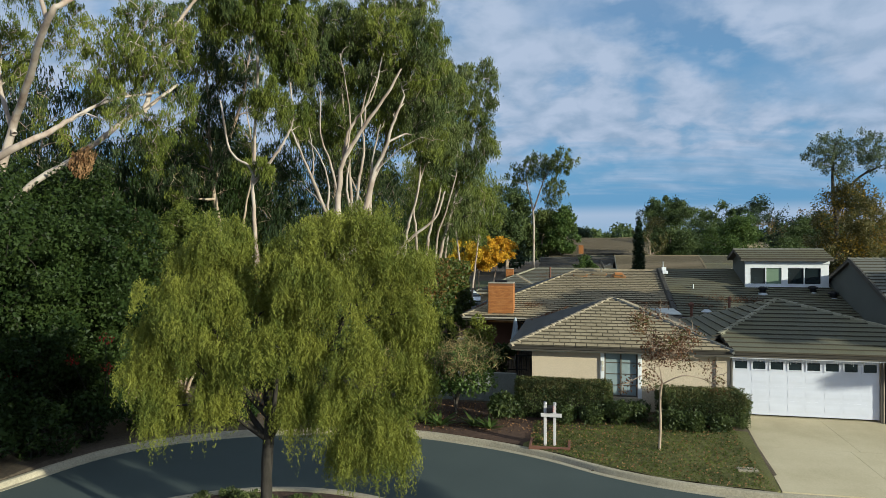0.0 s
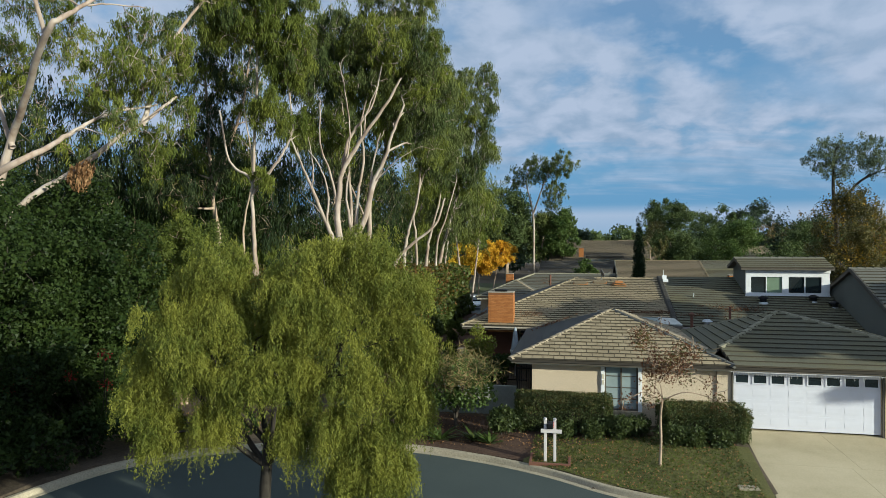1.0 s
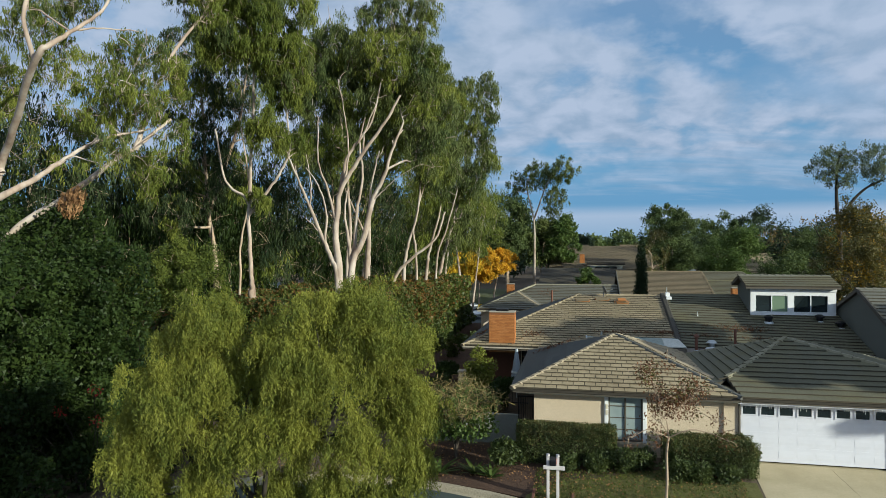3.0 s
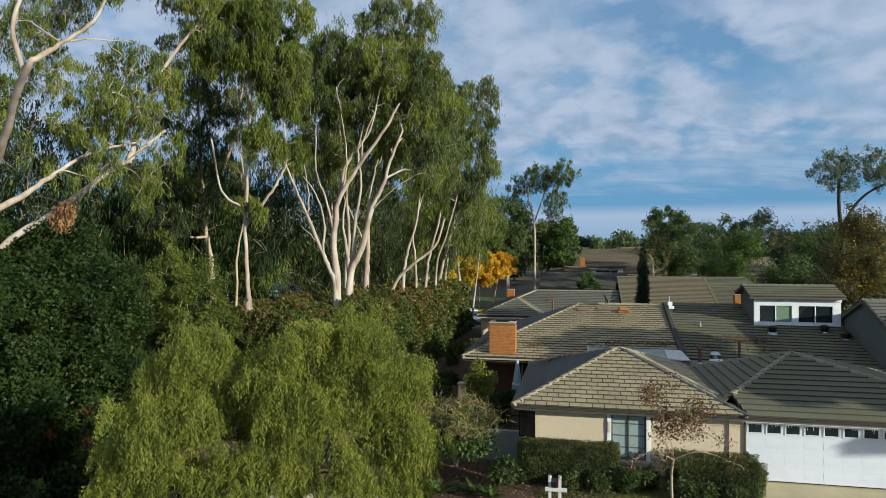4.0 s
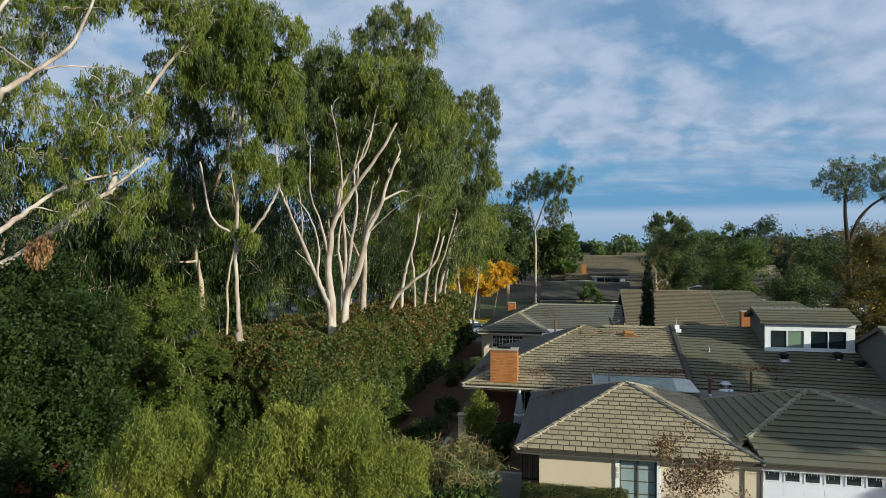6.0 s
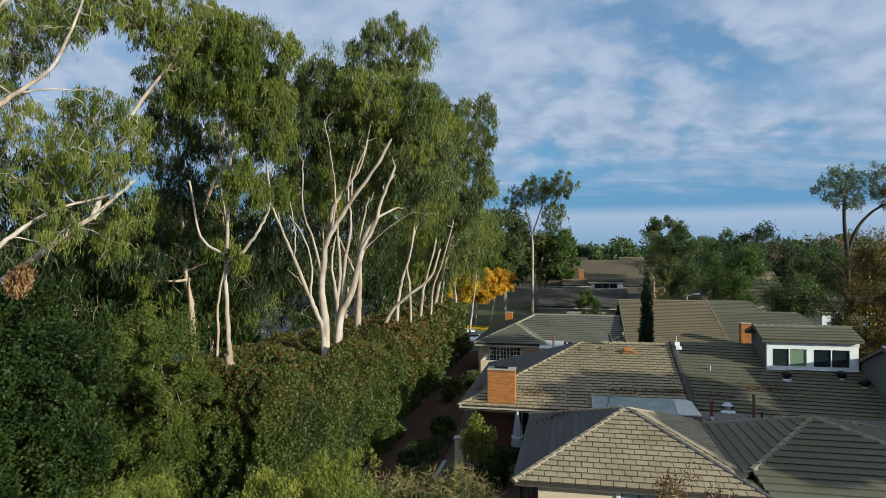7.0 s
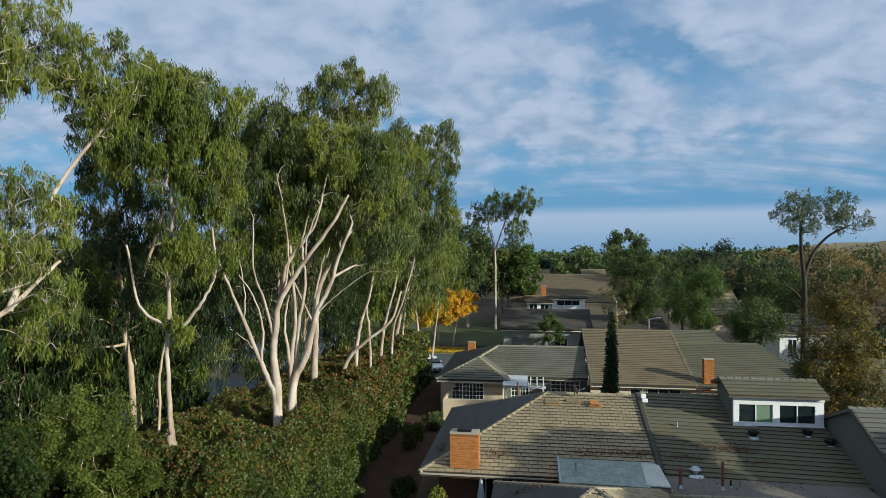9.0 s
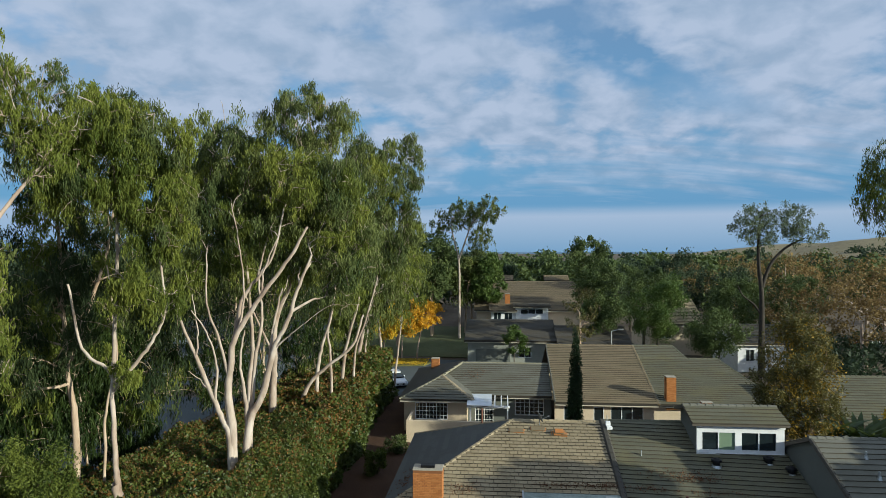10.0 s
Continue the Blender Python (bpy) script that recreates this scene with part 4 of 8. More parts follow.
# garage
part("wall", wall_with_holes(4.92, 11.2, 0.3, 2.72, 24.63, 24.83, [(5.45, 10.22, 0.3, 2.64)]), STUCCO, house)
part("wall", boxes((11.0, 11.2, 24.83, 25.12, 0.3, 2.72)), STUCCO, house)
part("wall", boxes((13.2, 13.4, 25.0, 32, 0.3, 2.8), (11.2, 13.4, 25.12, 25.32, 0.3, 2.75)), STUCCO, house)
part("soffit", boxes((5.4, 13.9, 24.32, 24.63, 2.71, 2.74)), CREAM, house)
garage_roof = hip_roof(house, "garage_roof", 4.05, 14.0, 24.22, 32.4, 2.86, (7.95, 28.3, 4.45), (7.95, 28.3, 4.45), TILE_OLIVE, CAP_OLIVE, 0.335, 2.1, pieces="f", cut=(5.42, 0.29))


def garage_door(parent, x0, x1, z0, z1, y):
    """A sectional door: raised panels in three rows under a row of lights."""
    d = part("garage_door", boxes((x0, x1, y, y + 0.05, z0, z1)), DOORWHITE, parent, "white sectional door with eight small lights")
    n, h = 8, (z1 - z0) / 4
    w = (x1 - x0) / n
    for i in range(n):
        a, b = x0 + i * w + 0.05, x0 + (i + 1) * w - 0.05
        for r in range(3):
            c, e = z0 + r * h + 0.06, z0 + (r + 1) * h - 0.06
            bm = bmesh.new()
            # proud at the sides, fading to the sheet at head and foot
            rim = [(y + 0.002, c), (y - 0.005, c + 0.13), (y - 0.005, e - 0.13), (y + 0.002, e)]
            vs = [[bm.verts.new((xx, yy, zz)) for yy, zz in rim] for xx in (a + 0.005, b - 0.005)]
            for k in range(3):
                bm.faces.new((vs[0][k], vs[1][k], vs[1][k + 1], vs[0][k + 1]))
            bm.faces.new(vs[0][::-1])
            bm.faces.new(vs[1])
            bm.faces.new((vs[0][0], vs[0][3], vs[1][3], vs[1][0]))
            bmesh.ops.recalc_face_normals(bm, faces=bm.faces[:])
            part("door_panel", bm, DOORWHITE, d)
        zc, ze = z0 + 3 * h + 0.1, z0 + 4 * h - 0.13
        part("light_frame", wall_with_holes(a - 0.01, b + 0.01, zc - 0.04, ze + 0.04, y - 0.025, y + 0.005, [(a + 0.04, b - 0.04, zc, ze)]), DOORWHITE, d)
        part("door_light", boxes((a + 0.04, b - 0.04, y - 0.012, y - 0.004, zc, ze)), GLASS, d, "dark glass light")
    for r in range(1, 4):
        part("door_seam", boxes((x0, x1, y - 0.004, y, z0 + r * h - 0.006, z0 + r * h + 0.006)), DOORWHITE, d)
    return d


garage_door(house, 5.46, 10.2, 0.60, 2.63, 24.68)
part("door_jamb", boxes((5.40, 5.455, 24.57, 24.63, 0.5, 2.64)), DARKTRIM, house)
part("door_jamb", boxes((10.21, 10.28, 24.57, 24.63, 0.5, 2.64)), DARKTRIM, house)
part("door_head", boxes((5.40, 10.28, 24.565, 24.63, 2.64, 2.70), bevel=0.008), DOORWHITE, house)
part("downpipe", rods(((10.36, 24.56, 0.5), (10.36, 24.56, 2.75), 0.045)), BLACK, house)

# string of icicle lights hung under the garage eave
string = thing("string_lights", (8, 24.25, 2.7), "white icicle string lights hung along the garage eave", "string lights")
srng = random.Random(4)
drops = []
for i in range(74):
    x = 5.3 + i * 0.082
    drops.append(((x, 24.24, 2.66), (x + srng.uniform(-0.02, 0.02), 24.24, 2.66 - srng.choice([0.04, 0.07, 0.11, 0.17])), 0.004, 0.004, 4))
tagged(part("icicle_lights", rods(*drops), WHITE, string), kind="stuff")
part("lead_wire", rods(((5.3, 24.24, 2.665), (11.4, 24.24, 2.665), 0.008, 0.008, 5)), WHITE, string)

# atrium between the wing and the main roof
part("wall", boxes((-1.4, 0.4, 35.45, 35.6, 0.3, 3.2)), STUCCO, house)
for k in range(5):
    window(house, -3.1 + k * 0.72, -2.45 + k * 0.72, 1.1, 2.65, 35.5, 1, (0, 0), GLASS, CREAM)
# brick wall painted dark red-brown for the shade below the eave
part("wall", boxes((-5.4, -3.15, 35.6, 35.75, 0.3, 3.2)), RUST_AND_SHADE, house)
part("wall", boxes((-3.15, 0.4, 35.7, 35.8, 0.3, 3.2)), DARKTRIM, house)
part("wall", boxes((-5.4, -5.25, 35.75, 44.9, 0.3, 2.85), (-5.25, 4.8, 44.7, 44.9, 0.3, 2.85)), STUCCO, house)
MA, MB = Vector((0.0, 41.0, 5.18)), Vector((4.88, 41.0, 5.18))
slopes = {"front": [Vector((-6.0, 33.7, 2.95)), Vector((4.88, 33.7, 2.95)), MB, MA], "left": [Vector((-6.0, 45.6, 2.95)), Vector((-6.0, 33.7, 2.95)), MA], "back": [Vector((4.88, 45.6, 2.95)), Vector((-6.0, 45.6, 2.95)), MA, MB]}
roof = part("main_roof", prism([tuple(c) for c in slopes["front"]], 0.16), UNDERLAY, house)
part("deck", prism([tuple(c) for c in slopes["left"]], 0.16), UNDERLAY, roof)
part("deck", prism([tuple(c) for c in slopes["back"]], 0.16), UNDERLAY, roof)
tiles(roof, slopes["front"], 0.29, 0.40, TILE_TAN, True)
# grey tile paints the shade on the slope turned from the sun
tiles(roof, slopes["left"], 0.335, 2.1, TILE_SHADE_GREY)
tiles(roof, slopes["back"], 0.335, 0.34, TILE_TAN)
for p, q in ((slopes["front"][0], MA), (slopes["left"][0], MA), (MA, MB)):
    ridge_caps(roof, p, q, TILE_TAN)
ridge_caps(roof, (4.9, 34.4, 3.26), (4.9, 41.0, 5.30), TILE_DARK, half=0.2, rise=0.16)
part("fascia", boxes((-5.98, 4.88, 33.73, 33.78, 2.74, 2.92), (-5.98, -5.93, 33.78, 45.4, 2.74, 2.92)), DARKTRIM, roof)
part("gutter", boxes((-6.0, 0.5, 33.62, 33.72, 2.83, 2.91), bevel=0.03), MORTAR, roof)
part("party_wall", boxes((4.86, 4.98, 33.9, 45.4, 0.3, 2.9)), STUCCO, house)
# flat roof over the entry, patched with pale sheets
flat = part("flat_roof", boxes((0.4, 13.4, 31.4, 36.6, 2.86, 3.02)), TAR, house, "flat brown built-up roof with debris")
part("raised_deck", boxes((0.42, 4.86, 31.9, 35.35, 3.02, 3.34)), TAR, flat)
part("roof_sheet", prism([(0.40, 32.0, 3.39), (4.0, 31.85, 3.39), (4.84, 33.6, 3.40), (4.84, 35.3, 3.42), (0.40, 35.1, 3.42)], 0.05), PALEROOF, flat, "pale weathered roof sheets")
part("roof_patch", prism([(3.9, 32.0, 3.43), (4.86, 31.95, 3.43), (4.86, 34.6, 3.45), (4.1, 34.9, 3.45)], 0.05), PATCH, flat, "pale sealant patch")
part("roof_edge", boxes((0.32, 0.40, 31.9, 35.2, 3.0, 3.46)), STEEL, flat)

chimney((-4.62, 33.95, 2.95), 1.32, 0.75, 1.72, "orange brick chimney with a thin mortar cap", deep=0.35)
part("flue", boxes((-4.3, -3.65, 34.15, 34.5, 4.71, 4.84), bevel=0.03), BLACK, bpy.data.objects["chimney"], "dark metal flue cover")

# ---- the unit behind the garage, with its dormer ----
unit = thing("house", (9, 37, 0.5), "olive-tiled house unit with a white dormer", "house", "houses")
UF = [Vector((4.98, 34.6, 3.05)), Vector((13.6, 34.2, 2.95)), Vector((13.6, 41.2, 5.25)), Vector((4.98, 41.2, 5.2))]
UB = [Vector((13.6, 45.8, 2.95)), Vector((4.98, 45.8, 2.95)), Vector((4.98, 41.2, 5.2)), Vector((13.6, 41.2, 5.25))]
uroof = part("roof", prism([tuple(c) for c in UF], 0.16), UNDERLAY, unit)
part("deck", prism([tuple(c) for c in UB], 0.16), UNDERLAY, uroof)
tiles(uroof, UF, 0.335, 2.1, TILE_OLIVE, True)
tiles(uroof, UB, 0.335, 2.1, TILE_OLIVE)
ridge_caps(uroof, (4.98, 41.2, 5.22), (13.6, 41.2, 5.27), TILE_OLIVE)
part("wall", boxes((5.0, 13.4, 34.9, 35.1, 0.3, 3.0), (5.0, 13.4, 44.9, 45.1, 0.3, 2.85)), STUCCO, unit)
# dormer
DX0, DX1, DY = 9.2, 13.45, 38.5
dormer = part("dormer", wall_with_holes(DX0, DX1, 4.25, 5.92, DY, DY + 0.14, [(9.42, 11.12, 4.52, 5.50), (11.34, 13.1, 4.52, 5.50)]), WHITE, unit, "white-painted dormer with sliding windows")
for xx in (DX0, DX1 - 0.1):
    bm = bmesh.new()
    prof = [(DY + 0.14, 4.2), (DY + 0.14, 5.95), (39.9, 6.32), (41.4, 5.85), (41.4, 5.0)]
    a = [bm.verts.new((xx, y, z)) for y, z in prof]
    b = [bm.verts.new((xx + 0.1, y, z)) for y, z in prof]
    bm.faces.new(a); bm.faces.new(b[::-1])
    for i in range(5):
        bm.faces.new((a[i], b[i], b[(i + 1) % 5], a[(i + 1) % 5]))
    part("cheek", bm, GREYWALL, dormer)
window(dormer, 9.42, 11.12, 4.52, 5.50, DY + 0.03, 2, (0, 0), [GLASS, GREENBLIND])
window(dormer, 11.34, 13.1, 4.52, 5.50, DY + 0.03, 2, (0, 0), [GLASS, GLASS])
part("head_board", boxes((DX0 - 0.03, DX1 + 0.03, DY - 0.04, DY, 5.66, 5.92), (DX0 - 0.02, DX1 + 0.02, DY - 0.05, DY, 4.27, 4.42), bevel=0.01), WHITE, dormer)
DF = [Vector((DX0 - 0.3, 38.2, 5.95)), Vector((DX1 + 0.15, 38.2, 5.95)), Vector((DX1 + 0.15, 39.9, 6.47)), Vector((DX0 - 0.3, 39.9, 6.47))]
DB = [Vector((DX1 + 0.15, 41.6, 5.95)), Vector((DX0 - 0.3, 41.6, 5.95)), Vector((DX0 - 0.3, 39.9, 6.47)), Vector((DX1 + 0.15, 39.9, 6.47))]
droof = part("dormer_roof", prism([tuple(c) for c in DF], 0.12), DARKTRIM, unit)
part("deck", prism([tuple(c) for c in DB], 0.12), DARKTRIM, droof)
tiles(droof, DF, 0.335, 2.1, TILE_OLIVE, True)
tiles(droof, DB, 0.335, 2.1, TILE_OLIVE)
ridge_caps(droof, (DX0 - 0.3, 39.9, 6.48), (DX1 + 0.15, 39.9, 6.48), TILE_GREY)
turbine((9.85, 37.55, 4.05), "dark round roof ventilator below the dormer")
turbine((12.45, 37.9, 4.1), "dark round roof ventilator below the dormer")
turbine((13.2, 37.2, 3.85), "dark round roof ventilator below the dormer")

# the grey gabled unit
grey = thing("house", (17, 36, 0.5), "grey stucco gabled house unit with olive tiles", "house", "houses")
prof = [(29.6, 0.3), (29.6, 3.05), (36.0, 5.85), (41.9, 3.55), (41.9, 0.3)]
for x0 in (13.62, 22.2):
    bm = bmesh.new()
    a = [bm.verts.new((x0, y, z)) for y, z in prof]
    b = [bm.verts.new((x0 + 0.2, y, z)) for y, z in prof]
    bm.faces.new(a); bm.faces.new(b[::-1])
    for i in range(5):
        bm.faces.new((a[i], b[i], b[(i + 1) % 5], a[(i + 1) % 5]))
    part("gable_wall", bm, GREYWALL, grey)
part("wall", boxes((13.82, 22.2, 29.62, 29.8, 0.3, 3.0), (13.82, 22.2, 41.7, 41.88, 0.3, 3.5)), GREYWALL, grey)
GF = [Vector((13.45, 29.2, 3.0)), Vector((22.6, 29.2, 3.0)), Vector((22.6, 36.0, 5.98)), Vector((13.45, 36.0, 5.98))]
GB = [Vector((22.6, 42.2, 3.55)), Vector((13.45, 42.2, 3.55)), Vector((13.45, 36.0, 5.98)), Vector((22.6, 36.0, 5.98))]
groof = part("roof", prism([tuple(c) for c in GF], 0.14), DARKTRIM, grey)
part("deck", prism([tuple(c) for c in GB], 0.14), DARKTRIM, groof)
tiles(groof, GF, 0.335, 2.1, TILE_GREY)
tiles(groof, GB, 0.335, 2.1, TILE_GREY)
ridge_caps(groof, (13.45, 36.0, 6.0), (22.6, 36.0, 6.0), TILE_GREY)
ridge_caps(groof, (13.5, 29.2, 3.02), (13.5, 36.0, 6.0), TILE_DARK, half=0.1)
pipe("roof_pipe", (15.3, 34.8, 5.5), 0.3, 0.05, STEEL, "short steel roof pipe with a pale flashing")
pipe("roof_pipe", (16.4, 34.7, 5.45), 0.25, 0.05, STEEL, "short steel roof pipe with a pale flashing")
pipe("roof_pipe", (15.2, 33.6, 5.0), 0.3, 0.05, STEEL, "short steel roof pipe with a pale flashing")

# pipes and vents on the near roofs
pipe("roof_pipe", (5.45, 33.0, 3.05), 0.72, 0.07, RUST_AND_SHADE, "tan capped roof pipe on the flat roof", "hood")
pipe("roof_pipe", (7.2, 33.1, 3.05), 1.15, 0.06, RUST_AND_SHADE, "tall rusty roof pipe on the flat roof")
pipe("roof_pipe", (7.55, 33.2, 3.05), 0.35, 0.04, BLACK, "thin black vent pipe with a pale flashing")
pipe("roof_pipe", (6.4, 38.2, 4.2), 0.32, 0.035, STEEL, "thin grey vent pipe on the olive roof")
pipe("roof_pipe", (1.05, 33.0, 3.42), 0.5, 0.05, STEEL, "grey vent pipe beside the roof sheets")
pipe("roof_pipe", (-1.73, 43.0, 4.15), 1.15, 0.06, RUST_AND_SHADE, "red-brown roof pipe behind the ridge")
t = thing("roof_ventilator", (6.47, 34.7, 3.05), "grey steel vent cap on a white flashing", "roof vent", "roof pipes and vents")
part("base", rods(((6.47, 34.7, 3.0), (6.47, 34.7, 3.1), 0.42, 0.36, 16)), WHITE, t)
part("drum", rods(((6.47, 34.7, 3.1), (6.47, 34.7, 3.3), 0.15, 0.15, 14)), STEEL, t)
part("hood", rods(((6.47, 34.7, 3.3), (6.47, 34.7, 3.42), 0.27, 0.14, 14)), STEEL, t)

# satellite dish on the main ridge
dish = thing("satellite_dish", (1.45, 40.5, 5.05), "dull grey satellite dish on a bent mast", "satellite dish")
bm = bmesh.new()
bmesh.ops.create_uvsphere(bm, u_segments=20, v_segments=16, radius=0.75)
bmesh.ops.delete(bm, geom=[v for v in bm.verts if v.co.z > -0.66], context="VERTS")
bmesh.ops.solidify(bm, geom=bm.faces[:], thickness=0.012)
bmesh.ops.transform(bm, matrix=Matrix.Translation((1.5, 40.45, 5.52)) @ Matrix.Rotation(radians(15), 4, "Z") @ Matrix.Rotation(radians(68), 4, "Y") @ Matrix.Translation((0, 0, 0.7)), verts=bm.verts)
part("reflector", bm, DISHGREY, dish)
part("mast", rods(((1.45, 40.5, 4.95), (1.45, 40.48, 5.3), 0.025), ((1.45, 40.48, 5.3), (1.48, 40.45, 5.5), 0.025)), DISHGREY, dish)
part("feed_arm", rods(((1.5, 40.45, 5.36), (1.95, 40.5, 5.56), 0.014), ((1.9, 40.5, 5.54), (2.0, 40.5, 5.6), 0.035)), DISHGREY, dish)
# stacks of spare tiles left on the roof
for (x, y, z, n) in ((2.45, 39.7, 4.82, 5), (1.35, 40.1, 4.94, 2), (0.2, 39.9, 4.88, 2)):
    t = thing("tile_stack", (x, y, z), "small stack of spare orange roof tiles", "roof tiles", "spare tiles on the roof")
    for k in range(n):
        w = 0.42 - 0.05 * k
        bm = boxes((x - w, x + w, y - 0.18, y + 0.18, z + 0.05 * k, z + 0.05 * k + 0.035), bevel=0.006)
        bmesh.ops.rotate(bm, verts=bm.verts, cent=(x, y, z), matrix=Matrix.Rotation(radians(18), 3, "X") @ Matrix.Rotation(0.12 * (k % 3 - 1), 3, "Z"))
        part("tile", bm, TILE_BROWN if k % 2 else BRICK, t)
# aerial box on the party wall
t = thing("antenna", (5.05, 40.3, 5.0), "white antenna boxes on a short mast", "antenna")
part("mast", rods(((5.05, 40.3, 4.9), (5.05, 40.3, 5.75), 0.025)), STEEL, t)
part("box", boxes((4.97, 5.22, 40.2, 40.38, 5.2, 5.42), (5.0, 5.3, 40.05, 40.2, 5.02, 5.2), bevel=0.02), WHITE, t)

# ---- patio and garden walls on the path side ----
garden = thing("garden_wall", (-4, 25.6, 0.4), "pale stucco garden wall in shade", "wall", kind="structure")
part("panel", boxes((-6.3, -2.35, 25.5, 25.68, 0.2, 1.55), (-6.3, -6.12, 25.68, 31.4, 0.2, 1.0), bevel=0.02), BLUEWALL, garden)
pil = thing("gate_pillar", (-5.6, 31.6, 0.4), "tan stucco gate pillar beside the patio", "pillar")
part("shaft", boxes((-5.78, -5.40, 31.4, 31.8, 0.2, 1.95), bevel=0.015), STUCCO, pil)
part("cap", boxes((-5.83, -5.35, 31.35, 31.85, 1.95, 2.04), bevel=0.02), MORTAR, pil)
fence = thing("iron_fence", (-4, 31.6, 0.4), "black iron patio fence", "fence")
part("rail", boxes((-5.4, -2.4, 31.58, 31.62, 0.55, 0.6), (-5.4, -2.4, 31.58, 31.62, 1.65, 1.7)), BLACK, fence)
for k in range(24):
    part("bar", boxes((-5.3 + k * 0.125, -5.28 + k * 0.125, 31.59, 31.61, 0.45, 1.8)), BLACK, fence)
gate = thing("iron_gate", (-2.0, 25.6, 0.4), "black wrought-iron side gate", "gate")
part("gate_frame", boxes((-2.35, -2.30, 25.55, 25.6, 0.5, 2.3), (-1.74, -1.69, 25.55, 25.6, 0.5, 2.3), (-2.30, -1.74, 25.55, 25.6, 2.24, 2.3), (-2.30, -1.74, 25.55, 25.6, 1.35, 1.4), (-2.30, -1.74, 25.55, 25.6, 0.55, 0.6)), BLACK, gate)
for k in range(6):
    part("bar", boxes((-2.24 + k * 0.085, -2.22 + k * 0.085, 25.56, 25.59, 0.6, 2.24)), BLACK, gate)
# closed patio umbrella
um = thing("patio_umbrella", (-3.1, 33.0, 0.4), "closed grey patio umbrella on a pole", "umbrella")
part("pole", rods(((-3.1, 33.0, 0.4), (-3.1, 33.0, 3.0), 0.03)), STEEL, um)
bm = bmesh.new()
for k in range(8):
    a = k * math.pi / 4
    rod(bm, (-3.1 + 0.16 * math.cos(a), 33.0 + 0.16 * math.sin(a), 1.35), (-3.1 + 0.03 * math.cos(a), 33.0 + 0.03 * math.sin(a), 2.95), 0.14, 0.03, 7)
part("canopy", bm, CLOTH, um)
part("tie", rods(((-3.1, 33.0, 1.75), (-3.1, 33.0, 1.83), 0.27, 0.27, 14)), WHITE, um)

# mailbox posts by the kerb
mb = thing("mailbox_post", (-0.9, 20.85, 0.2), "white wooden mailbox posts with a crossbar", "mailbox")
for x in (-1.0, -0.70):
    part("post", boxes((x - 0.045, x + 0.045, 20.81, 20.90, 0.1, 1.52), bevel=0.012), POSTWHITE, mb)
    part("finial", rods(((x, 20.855, 1.52), (x, 20.855, 1.58), 0.06, 0.05, 10)), POSTWHITE, mb)
part("crossbar", boxes((-1.14, -0.48, 20.765, 20.81, 1.12, 1.24), bevel=0.01), POSTWHITE, mb)
bm = boxes((-0.95, -0.75, 20.72, 21.15, 1.25, 1.42), bevel=0.03)
part("mailbox", bm, BLACK, mb, "dark metal mailbox")
part("flag", boxes((-0.75, -0.735, 20.75, 20.80, 1.30, 1.47)), TAILRED, mb)
# timber edging round the posts
t = thing("bed_edging", (-0.85, 20.9, 0.18), "low brick-red timber edging round the posts", "edging")
part("board", boxes((-1.5, -0.2, 20.45, 20.53, 0.1, 0.26), (-1.5, -1.42, 20.53, 21.4, 0.1, 0.27), (-0.28, -0.2, 20.53, 21.3, 0.1, 0.27), bevel=0.01), RUST_AND_SHADE, t)
# water meter cover in the lawn
t = thing("meter_box", (4.75, 19.6, 0.3), "concrete meter cover set in the lawn", "meter cover")
zc = ground_z(4.75, 19.5)
part("cover", boxes((4.45, 5.0, 19.35, 19.7, zc - 0.05, zc + 0.06), bevel=0.015), KERB, t)

# stucco wall end and white board half hidden by the dark trees
t = thing("garden_wall", (-17.5, 21.8, 0.2), "cream stucco wall end below the dark trees", "wall", kind="structure")
part("panel", boxes((-18.6, -16.5, 21.75, 21.95, 0.1, 1.25), bevel=0.02), STUCCO, t)

# ---- second row of houses ----
h2 = thing("house", (-3, 57, 0.2), "grey-tiled house of the second row with white lattice windows", "house", "houses")
HA, HB = Vector((-4.0, 62.0, 4.65)), Vector((3.5, 62.0, 4.65))
PA = Vector((-5.44, 58.6, 4.15))
front = [Vector((-7.6, 57.2, 2.85)), Vector((3.5, 57.2, 2.85)), HB, HA]
left = [Vector((-8.6, 68.5, 2.85)), Vector((-8.6, 55.4, 2.85)), PA, HA]
back = [Vector((3.5, 68.5, 2.85)), Vector((-8.6, 68.5, 2.85)), HA, HB]
pf = [Vector((-8.6, 55.4, 2.85)), Vector((-2.75, 55.4, 2.85)), PA]
pr = [Vector((-2.75, 55.4, 2.85)), Vector((-2.75, 57.3, 2.85)), Vector((-5.44, 60.67, 4.15)), PA]
r2 = part("roof", prism([tuple(c) for c in front], 0.16), UNDERLAY, h2)
for c in (left, back, pf, pr):
    part("deck", prism([tuple(p) for p in c], 0.12), UNDERLAY, r2)
# dark tile on the left slope paints its shade; the others stay grey
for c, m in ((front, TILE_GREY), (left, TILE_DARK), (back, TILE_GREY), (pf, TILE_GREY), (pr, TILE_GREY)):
    tiles(r2, c, 0.335, 2.1, m)
for p, q in ((pf[0], PA), (PA, HA), (HA, HB), (left[0], HA)):
    ridge_caps(r2, p, q, CAP_OLIVE)
ridge_caps(r2, pf[1], PA, CAP_TAN, half=0.22)
part("fascia", boxes((-8.55, -2.8, 55.43, 55.48, 2.6, 2.8), (-2.7, 3.5, 57.24, 57.29, 2.62, 2.82)), CREAM, r2)
